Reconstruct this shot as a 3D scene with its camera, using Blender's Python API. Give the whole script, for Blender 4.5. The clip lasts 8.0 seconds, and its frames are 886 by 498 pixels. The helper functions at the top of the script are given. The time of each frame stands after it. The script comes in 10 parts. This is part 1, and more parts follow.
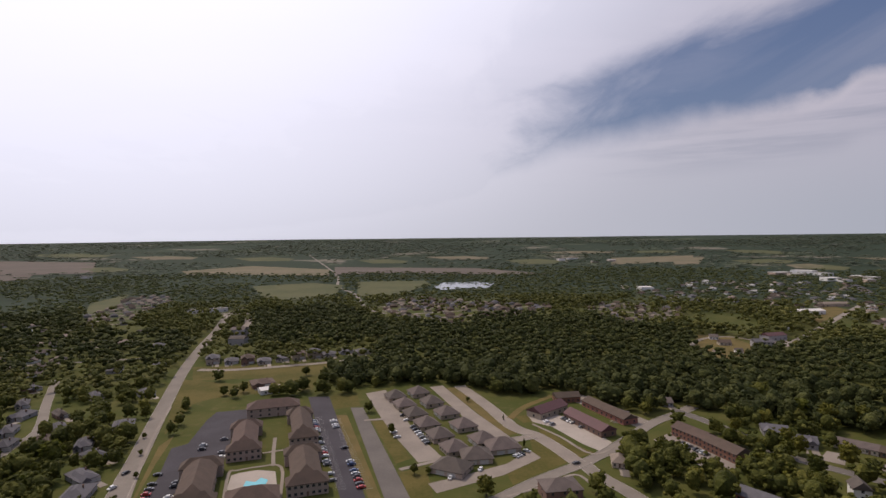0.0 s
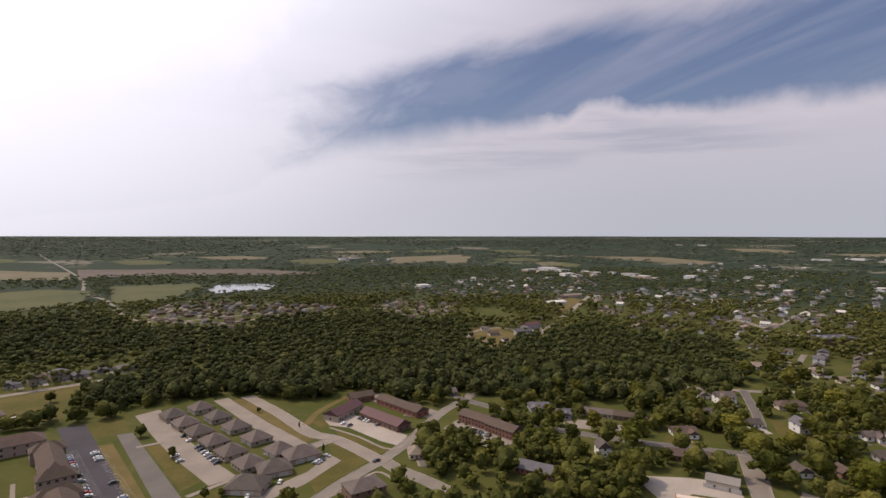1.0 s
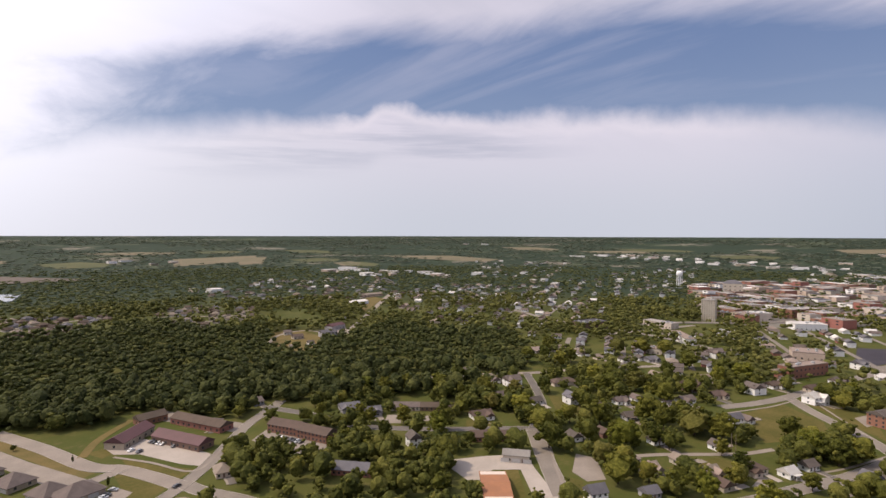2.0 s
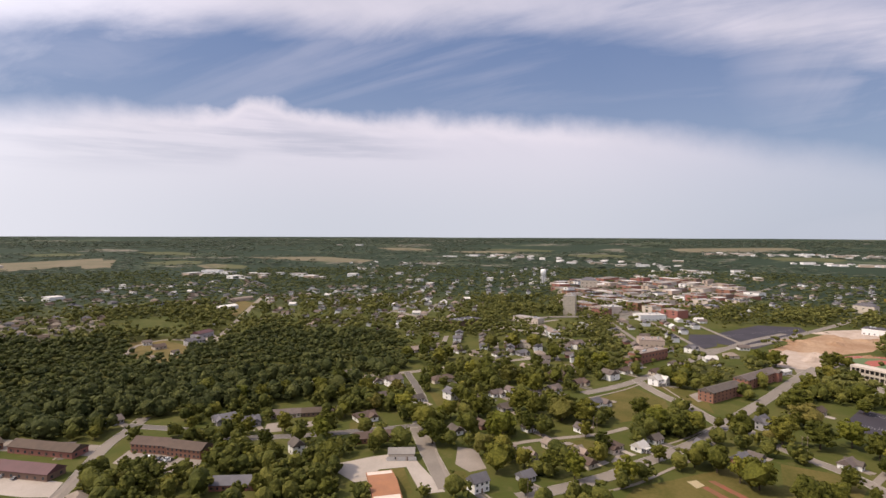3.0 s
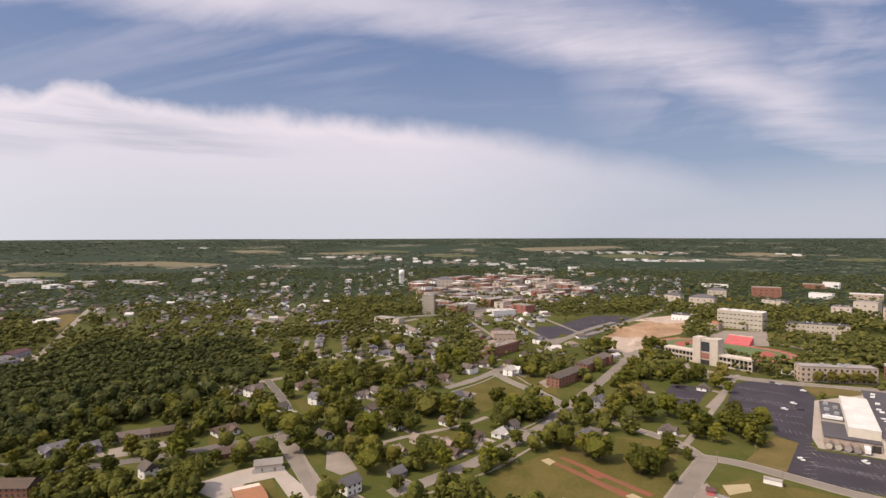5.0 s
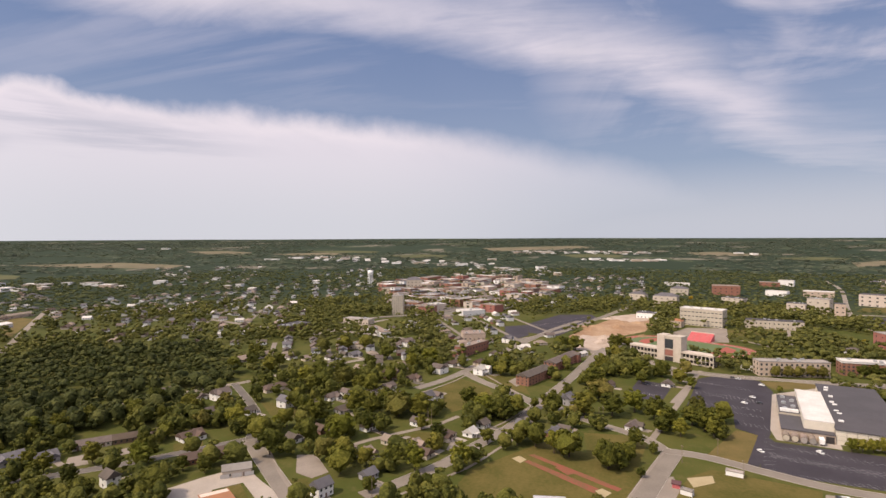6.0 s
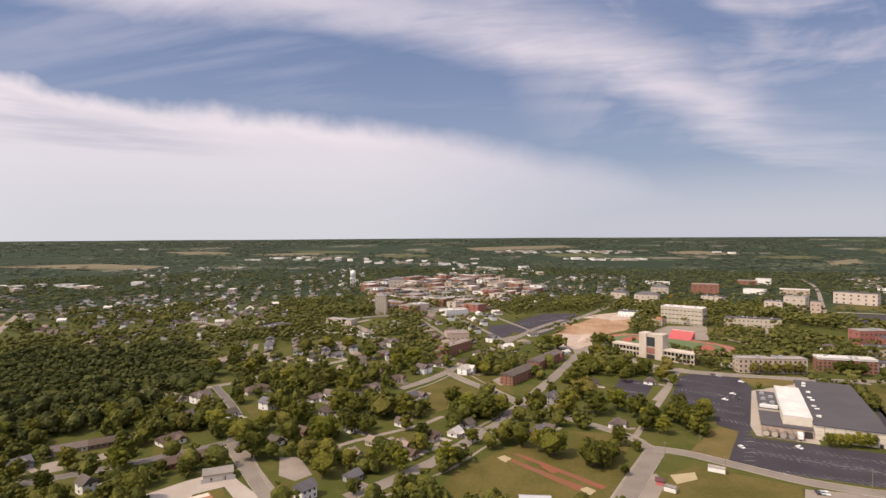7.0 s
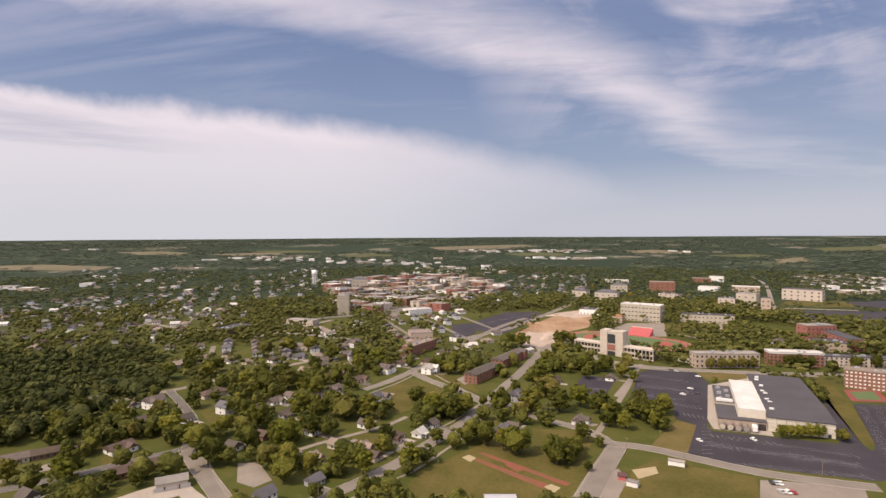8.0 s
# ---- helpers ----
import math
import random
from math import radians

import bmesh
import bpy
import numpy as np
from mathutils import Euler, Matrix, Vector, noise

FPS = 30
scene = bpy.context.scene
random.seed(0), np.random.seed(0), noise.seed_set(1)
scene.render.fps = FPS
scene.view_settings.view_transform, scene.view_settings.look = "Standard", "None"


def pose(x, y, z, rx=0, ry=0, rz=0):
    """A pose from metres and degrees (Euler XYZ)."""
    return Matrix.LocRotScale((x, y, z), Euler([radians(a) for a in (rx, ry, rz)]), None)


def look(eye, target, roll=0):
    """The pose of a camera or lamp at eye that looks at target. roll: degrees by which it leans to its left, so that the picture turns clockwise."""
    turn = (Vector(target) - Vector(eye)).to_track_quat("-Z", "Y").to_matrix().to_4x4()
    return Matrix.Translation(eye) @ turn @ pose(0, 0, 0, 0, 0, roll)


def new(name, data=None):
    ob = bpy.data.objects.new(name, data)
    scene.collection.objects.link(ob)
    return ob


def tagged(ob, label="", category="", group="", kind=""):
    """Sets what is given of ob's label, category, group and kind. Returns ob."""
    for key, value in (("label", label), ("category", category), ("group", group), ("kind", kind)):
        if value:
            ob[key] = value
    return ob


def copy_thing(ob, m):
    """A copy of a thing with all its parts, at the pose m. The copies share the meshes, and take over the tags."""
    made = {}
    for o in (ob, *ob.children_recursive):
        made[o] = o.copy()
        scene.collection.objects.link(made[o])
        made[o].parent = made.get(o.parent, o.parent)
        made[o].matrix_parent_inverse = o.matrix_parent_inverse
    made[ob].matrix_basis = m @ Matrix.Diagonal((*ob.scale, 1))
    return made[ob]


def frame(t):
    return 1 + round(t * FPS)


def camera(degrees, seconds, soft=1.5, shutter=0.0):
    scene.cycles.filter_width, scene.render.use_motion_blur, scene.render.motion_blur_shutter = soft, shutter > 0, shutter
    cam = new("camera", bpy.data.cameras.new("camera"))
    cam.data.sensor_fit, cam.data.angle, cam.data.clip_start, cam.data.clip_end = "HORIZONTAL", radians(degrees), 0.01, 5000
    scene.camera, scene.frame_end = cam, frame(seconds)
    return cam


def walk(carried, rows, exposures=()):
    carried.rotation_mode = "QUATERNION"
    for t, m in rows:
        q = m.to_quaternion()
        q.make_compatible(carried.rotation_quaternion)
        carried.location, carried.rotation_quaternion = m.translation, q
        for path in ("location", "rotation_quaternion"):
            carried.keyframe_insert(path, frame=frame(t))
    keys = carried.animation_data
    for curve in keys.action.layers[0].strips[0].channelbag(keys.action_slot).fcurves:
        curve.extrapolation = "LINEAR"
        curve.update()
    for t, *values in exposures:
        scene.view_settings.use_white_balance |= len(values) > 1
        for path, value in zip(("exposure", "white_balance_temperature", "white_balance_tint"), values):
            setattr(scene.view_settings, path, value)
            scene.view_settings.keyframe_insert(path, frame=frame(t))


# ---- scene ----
cam = camera(78.0, 8.0, soft=1.5)
# seconds, x, y, z, yaw, pitch, roll
PATH = (
    (0.0, 0.00, 0.00, 120.00, -0.45, -1.34, 0.65),
    (0.5, -6.01, 1.13, 121.03, -13.08, -1.46, 0.19),
    (1.0, -11.49, 2.23, 121.96, -23.30, -1.54, -0.05),
    (1.5, -16.43, 3.29, 122.80, -34.69, -1.57, -0.01),
    (2.0, -20.84, 4.31, 123.54, -44.35, -1.55, -0.17),
    (3.5, -30.85, 7.15, 125.18, -62.85, -1.42, -0.16),
    (4.0, -33.11, 8.03, 125.53, -67.80, -1.38, -0.09),
    (4.5, -34.84, 8.86, 125.78, -70.60, -1.36, 0.05),
    (6.0, -36.82, 11.15, 125.97, -75.87, -1.34, 0.22),
    (6.5, -36.41, 11.84, 125.83, -77.20, -1.34, 0.27),
    (7.0, -35.46, 12.50, 125.60, -77.70, -1.36, 0.34),
    (7.5, -33.97, 13.11, 125.28, -79.45, -1.39, 0.35),
    (8.0, -31.96, 13.69, 124.85, -81.56, -1.44, 0.35),
)
walk(cam, [(t, pose(x, y, z, 90 + p, r, w)) for t, x, y, z, w, p, r in PATH],
     exposures=[(0.0, -0.68, 6100, 15), (0.5, -0.56, 6150, 15), (1.0, -0.41, 6300, 14), (1.5, -0.26, 6250, 13), (2.0, -0.08, 6250, 13), (3.5, 0.0, 6350, 13), (8.0, 0.03, 6650, 14)])

# ---- world, sun ----
SUN_AZ, SUN_EL = 38.0, 52.0        # degrees left of +y, above the horizon


def nodes_of(tree):
    def add(kind, **inputs):
        n = tree.nodes.new(kind)
        for k, v in inputs.items():
            n.inputs[int(k[1:]) if k[0] == "i" and k[1:].isdigit() else k].default_value = v
        return n

    def wire(a, b):
        tree.links.new(a, b)

    def mth(op, a, b=None, clamp=False):
        n = tree.nodes.new("ShaderNodeMath")
        n.operation, n.use_clamp = op, clamp
        for i, v in enumerate((a, b)):
            if v is None:
                continue
            if isinstance(v, (int, float)):
                n.inputs[i].default_value = v
            else:
                wire(v, n.inputs[i])
        return n.outputs[0]

    def mixc(f, a, b):
        n = tree.nodes.new("ShaderNodeMix")
        n.data_type = "RGBA"
        for sock, v in ((n.inputs[0], f), (n.inputs[6], a), (n.inputs[7], b)):
            if isinstance(v, (int, float)):
                sock.default_value = v
            elif isinstance(v, tuple):
                sock.default_value = (*v, 1)
            else:
                wire(v, sock)
        return n.outputs[2]

    def step(v, lo, hi):
        n = tree.nodes.new("ShaderNodeMapRange")
        n.interpolation_type = "SMOOTHSTEP"
        for i, w in ((0, v), (1, lo), (2, hi)):
            if isinstance(w, (int, float)):
                n.inputs[i].default_value = w
            else:
                wire(w, n.inputs[i])
        return n.outputs[0]

    def curve(v, pts, lo, hi, top):
        """A curve through (v, height) points."""
        n = tree.nodes.new("ShaderNodeFloatCurve")
        c = n.mapping.curves[0]
        c.points[0].location = ((pts[0][0] - lo) / (hi - lo), pts[0][1] / top)
        c.points[1].location = ((pts[-1][0] - lo) / (hi - lo), pts[-1][1] / top)
        for a, b in pts[1:-1]:
            c.points.new((a - lo) / (hi - lo), b / top)
        n.mapping.update()
        s = mth("DIVIDE", mth("SUBTRACT", v, lo), hi - lo, True)
        wire(s, n.inputs["Value"])
        return mth("MULTIPLY", n.outputs[0], top)

    return add, wire, mth, mixc, step, curve


def make_world():
    w = bpy.data.worlds.new("sky")
    scene.world = w
    w.use_nodes = True
    t = w.node_tree
    t.nodes.clear()
    add, wire, mth, mixc, step, curve = nodes_of(t)
    sky = add("ShaderNodeTexSky")
    sky.sky_type, sky.sun_disc = "NISHITA", False
    sky.sun_elevation, sky.sun_rotation = radians(SUN_EL), radians(-SUN_AZ)
    sky.air_density, sky.dust_density, sky.altitude = 1.0, 1.2, 120
    co = add("ShaderNodeTexCoord").outputs["Generated"]
    xyz = add("ShaderNodeSeparateXYZ")
    wire(co, xyz.inputs[0])
    x, y, z = xyz.outputs
    az = mth("MULTIPLY", mth("ARCTAN2", x, y), 57.29578)
    el = mth("MULTIPLY", mth("ARCSINE", z), 57.29578)
    # the clouds lie on a high sheet, so their grain runs out towards the horizon
    flat = add("ShaderNodeCombineXYZ")
    zz = mth("ADD", mth("MAXIMUM", z, 0.0), 0.12)
    wire(mth("DIVIDE", x, zz), flat.inputs[0])
    wire(mth("DIVIDE", y, zz), flat.inputs[1])

    def grain(scale, detail, rough=0.6, stretch=(1, 1, 1), turn=0.0, seed=0.0, warp=0.0):
        mp = add("ShaderNodeMapping")
        mp.inputs["Scale"].default_value = stretch
        mp.inputs["Rotation"].default_value = (0, 0, radians(turn))
        mp.inputs["Location"].default_value = (seed, seed * 1.7, seed * 0.3)
        wire(flat.outputs[0], mp.inputs[0])
        n = add("ShaderNodeTexNoise", Scale=scale, Detail=detail, Roughness=rough, Distortion=warp)
        wire(mp.outputs[0], n.inputs["Vector"])
        return n.outputs[0]

    big = grain(0.55, 6, 0.55, (1, 1, 1), 0, 3.1)
    fine = grain(2.6, 8, 0.62, (1, 0.45, 1), 35, 7.7, 0.4)
    wisp = grain(1.3, 7, 0.6, (1.0, 0.22, 1), 58, 1.3, 0.6)
    dome = add("ShaderNodeTexNoise", Scale=9.0, Detail=7.0, Roughness=0.6)
    wire(co, dome.inputs["Vector"])
    jag = mth("SUBTRACT", dome.outputs[0], 0.5)
    low_top = curve(az, [(-60, 4), (2, 6), (7, 8.5), (18, 10.5), (30, 11.6), (36.5, 12.3), (38, 13.3), (40.5, 13.2), (42, 12.6), (60, 12.3), (76, 11), (88, 8.5), (100, 5.8), (110, 3.3), (130, 1)], -60, 130, 60)
    arch_low = curve(az, [(-60, 6), (2, 9), (6, 11), (18, 15), (25, 16.7), (40, 19), (56, 19.8), (66, 19.8), (77, 18.8), (90, 15), (101, 10.3), (110, 5.8), (130, 0)], -60, 130, 60)
    arch_high = curve(az, [(-60, 60), (0, 60), (30, 40), (50, 27), (65, 23), (76, 21.5), (84, 21), (95, 17.5), (105, 11.5), (112, 6), (130, 1)], -60, 130, 60)
    lump = add("ShaderNodeTexNoise", Scale=26.0, Detail=5.0, Roughness=0.55)
    wire(co, lump.inputs["Vector"])
    lumps = mth("SUBTRACT", lump.outputs[0], 0.5)
    soft_b = mth("SUBTRACT", fine, 0.5)
    crisp = mth("MULTIPLY", step(az, 14, 34), step(az, 92, 62))
    e1 = mth("ADD", el, mth("ADD", mth("MULTIPLY", jag, 2.6), mth("MULTIPLY", mth("MULTIPLY", lumps, 1.3), crisp)))
    e2 = mth("ADD", el, mth("ADD", mth("MULTIPLY", soft_b, 5.0), mth("MULTIPLY", mth("SUBTRACT", big, 0.5), 6.0)))
    puff = mth("MULTIPLY", step(az, 30, 36), step(az, 54, 44))
    rim = mth("SUBTRACT", mth("SUBTRACT", 1.0, mth("MULTIPLY", crisp, 0.3)), mth("MULTIPLY", puff, 0.28))
    over = mth("DIVIDE", mth("SUBTRACT", e1, low_top), mth("ADD", rim, 0.05))
    lower = mth("SUBTRACT", 1.0, step(over, -2.6, 1.6))
    arch = mth("MULTIPLY", step(mth("SUBTRACT", e2, arch_low), -1.5, 3.0),
               mth("SUBTRACT", 1.0, mth("MULTIPLY", step(mth("SUBTRACT", e2, arch_high), -2.5, 5.0), mth("ADD", 0.72, mth("MULTIPLY", step(az, 78, 94), 0.16)))))
    fibre = step(grain(4.2, 9, 0.66, (1.0, 0.28, 1), 62, 4.4, 0.5), 0.30, 0.62)
    arch = mth("MULTIPLY", arch, mth("SUBTRACT", 1.0, mth("MULTIPLY", mth("MULTIPLY", mth("SUBTRACT", 1.0, fibre), step(az, 45, 80)), 0.32)))
    veil = mth("MULTIPLY", step(wisp, 0.38, 0.72), 0.34)
    patch = add("ShaderNodeTexNoise", Scale=4.2, Detail=5.0, Roughness=0.5, Distortion=0.9)
    wire(co, patch.inputs["Vector"])
    tuft = mth("MULTIPLY", step(mth("ADD", mth("MULTIPLY", grain(1.9, 8, 0.62, (1, 0.5, 1), -20, 11.0, 0.8), 0.45), mth("MULTIPLY", patch.outputs[0], 0.55)), 0.38, 0.64), mth("MULTIPLY", step(az, 80, 95), 0.78))
    cover = mth("MAXIMUM", mth("MULTIPLY", lower, mth("SUBTRACT", 1.0, mth("MULTIPLY", step(az, 66, 104), 0.45))), mth("MULTIPLY", arch, 0.9))
    cover = mth("MAXIMUM", cover, mth("MULTIPLY", mth("MAXIMUM", veil, tuft), step(el, 4, 20)))
    cover = mth("MAXIMUM", cover, mth("MULTIPLY", step(el, 9.0, 0.0), 0.72))
    cover = mth("MAXIMUM", cover, 0.07)
    # towards the sun everything is a bright veil
    sx, sy, sz = (-math.sin(radians(SUN_AZ)) * math.cos(radians(SUN_EL)), math.cos(radians(SUN_AZ)) * math.cos(radians(SUN_EL)), math.sin(radians(SUN_EL)))
    dot = mth("ADD", mth("ADD", mth("MULTIPLY", x, sx), mth("MULTIPLY", y, sy)), mth("MULTIPLY", z, sz))
    near_sun = step(dot, 0.36, 0.93)
    cover = mth("MAXIMUM", cover, mth("MULTIPLY", step(mth("ADD", dot, mth("MULTIPLY", soft_b, 0.25)), 0.42, 0.72), 0.97))
    cover = mth("MAXIMUM", cover, mth("MULTIPLY", step(mth("ADD", az, mth("MULTIPLY", soft_b, 16.0)), 20.0, 4.0), 0.95))
    horizon = step(el, 13.0, 0.0)
    shade = mth("MULTIPLY", step(over, -4.0, -0.5), mth("MULTIPLY", lower, crisp))
    streak = step(grain(2.0, 6, 0.55, (0.4, 1, 1), 20, 5.0, 0.3), 0.42, 0.66)
    rows = add("ShaderNodeCombineXYZ")
    wire(mth("MULTIPLY", az, 0.05), rows.inputs[0]), wire(mth("MULTIPLY", el, 0.55), rows.inputs[1])
    bars = add("ShaderNodeTexNoise", Scale=1.0, Detail=5.0, Roughness=0.55)
    wire(rows.outputs[0], bars.inputs["Vector"])
    depth = mth("SUBTRACT", el, low_top)
    belly = mth("MULTIPLY", mth("MULTIPLY", step(depth, -6.5, -3.5), step(depth, -0.8, -2.6)), mth("MULTIPLY", step(az, 5, 25), step(bars.outputs[0], 0.42, 0.62)))
    belly = mth("MULTIPLY", belly, step(az, 62, 46))
    white = mixc(horizon, (0.785, 0.73, 0.795), (0.635, 0.652, 0.70))
    white = mixc(mth("MULTIPLY", shade, 0.75), white, (0.90, 0.82, 0.85))
    white = mixc(mth("MULTIPLY", belly, 0.55), white, (0.44, 0.46, 0.55))
    white = mixc(mth("MULTIPLY", mth("MULTIPLY", streak, step(el, 6, 14)), 0.3), white, (0.50, 0.51, 0.58))
    white = mixc(mth("MULTIPLY", mth("MULTIPLY", step(az, 48, 2), step(el, 16, 4)), 0.6), white, (0.98, 0.95, 0.98))
    white = mixc(near_sun, white, (1.75, 1.70, 1.80))
    dim = add("ShaderNodeVectorMath")
    dim.operation = "SCALE"
    wire(sky.outputs[0], dim.inputs[0])
    dim.inputs["Scale"].default_value = 0.075
    blue = mixc(0.7, dim.outputs[0], mixc(step(el, 4.0, 20.0), (0.30, 0.385, 0.55), (0.15, 0.238, 0.45)))
    col = mixc(cover, blue, white)
    bg = add("ShaderNodeBackground", Strength=1.0)
    wire(col, bg.inputs[0])
    wire(bg.outputs[0], add("ShaderNodeOutputWorld").inputs[0])


make_world()
sun = new("sun", bpy.data.lights.new("sun", "SUN"))
sun.data.energy, sun.data.angle, sun.data.color = 4.1, radians(0.9), (1.0, 0.82, 0.59)
sun.matrix_world = look((-1500 * math.sin(radians(SUN_AZ)), 1500 * math.cos(radians(SUN_AZ)), 1500 * math.tan(radians(SUN_EL))), (0, 0, 0))

# ---- materials ----


def mat(name, base, other=None, rough=0.85, scale=0.5, amount=1.0, bump=0.0, metal=0.0, fine=6.0, vary=0.0, island=False, spec=0.3, leafy=False):
    """Two-scale procedural surface: broad stains, fine grain, and per-object variation."""
    m = bpy.data.materials.new(name)
    m.use_nodes = True
    t = m.node_tree
    add, wire, mth, mixc, step, curve = nodes_of(t)
    b = t.nodes["Principled BSDF"]
    b.inputs["Roughness"].default_value, b.inputs["Metallic"].default_value = rough, metal
    b.inputs["Specular IOR Level"].default_value = spec
    co = add("ShaderNodeNewGeometry").outputs["Position"]
    n1 = add("ShaderNodeTexNoise", Scale=scale, Detail=5.0, Roughness=0.6)
    n2 = add("ShaderNodeTexNoise", Scale=scale * fine, Detail=4.0, Roughness=0.65)
    wire(co, n1.inputs["Vector"]), wire(co, n2.inputs["Vector"])
    other = other or tuple(c * 0.6 for c in base)
    f = mth("ADD", mth("MULTIPLY", step(n1.outputs[0], 0.33, 0.67), 0.6), mth("MULTIPLY", step(n2.outputs[0], 0.3, 0.7), 0.4))
    if leafy:
        # sharper contrast: the darker tone paints shaded gaps between leaf clumps
        f = mth("ADD", mth("MULTIPLY", step(n1.outputs[0], 0.36, 0.64), 0.42), mth("MULTIPLY", step(n2.outputs[0], 0.42, 0.60), 0.58))
    col = mixc(mth("MULTIPLY", f, amount), base, other)
    if vary:
        rnd = add("ShaderNodeNewGeometry").outputs["Random Per Island"] if island else add("ShaderNodeObjectInfo").outputs["Random"]
        hsv = add("ShaderNodeHueSaturation")
        wire(col, hsv.inputs["Color"])
        wire(mth("ADD", mth("MULTIPLY", rnd, 2 * vary), 1 - vary), hsv.inputs["Value"])
        wire(mth("ADD", mth("MULTIPLY", rnd, -0.03), 0.515), hsv.inputs["Hue"])
        col = hsv.outputs[0]
    wire(col, b.inputs["Base Color"])
    if bump:
        bm = add("ShaderNodeBump", Strength=min(bump, 1.0), Distance=0.3 if bump < 1 else 1.1)
        wire(n2.outputs[0], bm.inputs["Height"]), wire(bm.outputs[0], b.inputs["Normal"])
    return m


def ground_mat():
    m = bpy.data.materials.new("meadow_and_fields")
    m.use_nodes = True
    t = m.node_tree
    add, wire, mth, mixc, step, curve = nodes_of(t)
    b = t.nodes["Principled BSDF"]
    b.inputs["Roughness"].default_value, b.inputs["Specular IOR Level"].default_value = 0.95, 0.1
    co = add("ShaderNodeNewGeometry").outputs["Position"]

    def nz(s, d=5.0, r=0.6):
        n = add("ShaderNodeTexNoise", Scale=s, Detail=d, Roughness=r)
        wire(co, n.inputs["Vector"])
        return n.outputs[0]

    grass = mixc(step(nz(0.02), 0.35, 0.65), (0.052, 0.058, 0.013), (0.082, 0.076, 0.022))
    grass = mixc(mth("MULTIPLY", step(nz(0.11, 6), 0.5, 0.75), 0.55), grass, (0.125, 0.098, 0.042))
    grass = mixc(mth("MULTIPLY", step(nz(0.9, 4), 0.35, 0.7), 0.4), grass, (0.042, 0.070, 0.012))
    # beyond the town: a patchwork of fields and woods, greens tinted bluish for haze
    sep = add("ShaderNodeSeparateXYZ")
    wire(co, sep.inputs[0])
    r = mth("SQRT", mth("ADD", mth("POWER", sep.outputs[0], 2.0), mth("POWER", sep.outputs[1], 2.0)))
    far = step(r, 800.0, 1300.0)
    vor = add("ShaderNodeTexVoronoi", Scale=0.0032, Randomness=0.8)
    vor.distance = "MANHATTAN"
    wire(co, vor.inputs["Vector"])
    pick = add("ShaderNodeSeparateColor")
    wire(vor.outputs["Color"], pick.inputs[0])
    field = mixc(step(pick.outputs[0], 0.45, 0.5), (0.036, 0.050, 0.030), (0.066, 0.078, 0.046))
    field = mixc(step(pick.outputs[1], 0.68, 0.72), field, (0.150, 0.136, 0.108))
    field = mixc(mth("MULTIPLY", step(nz(0.012), 0.4, 0.7), 0.5), field, (0.05, 0.068, 0.028))
    woods = mth("MAXIMUM", step(nz(0.0030, 6, 0.66), 0.40, 0.45), step(r, 2100.0, 1700.0))
    field = mixc(woods, field, (0.024, 0.036, 0.021))
    wire(mixc(far, grass, field), b.inputs["Base Color"])
    return m


def leaf_mat(name, a, c, island, scale=0.2):
    m = mat(name, a, c, 0.75, scale, 1.0, 1.0, 0, 0.8 / scale, 0.34, island, 0.10, True)
    t = m.node_tree
    b = t.nodes["Principled BSDF"]
    tr = t.nodes.new("ShaderNodeBsdfTranslucent")
    tr.inputs[0].default_value = (a[0] * 1.5, a[1] * 1.6, a[2], 1)
    mx = t.nodes.new("ShaderNodeMixShader")
    mx.inputs[0].default_value = 0.22
    t.links.new(b.outputs[0], mx.inputs[1]), t.links.new(tr.outputs[0], mx.inputs[2])
    t.links.new(mx.outputs[0], t.nodes["Material Output"].inputs[0])
    return m


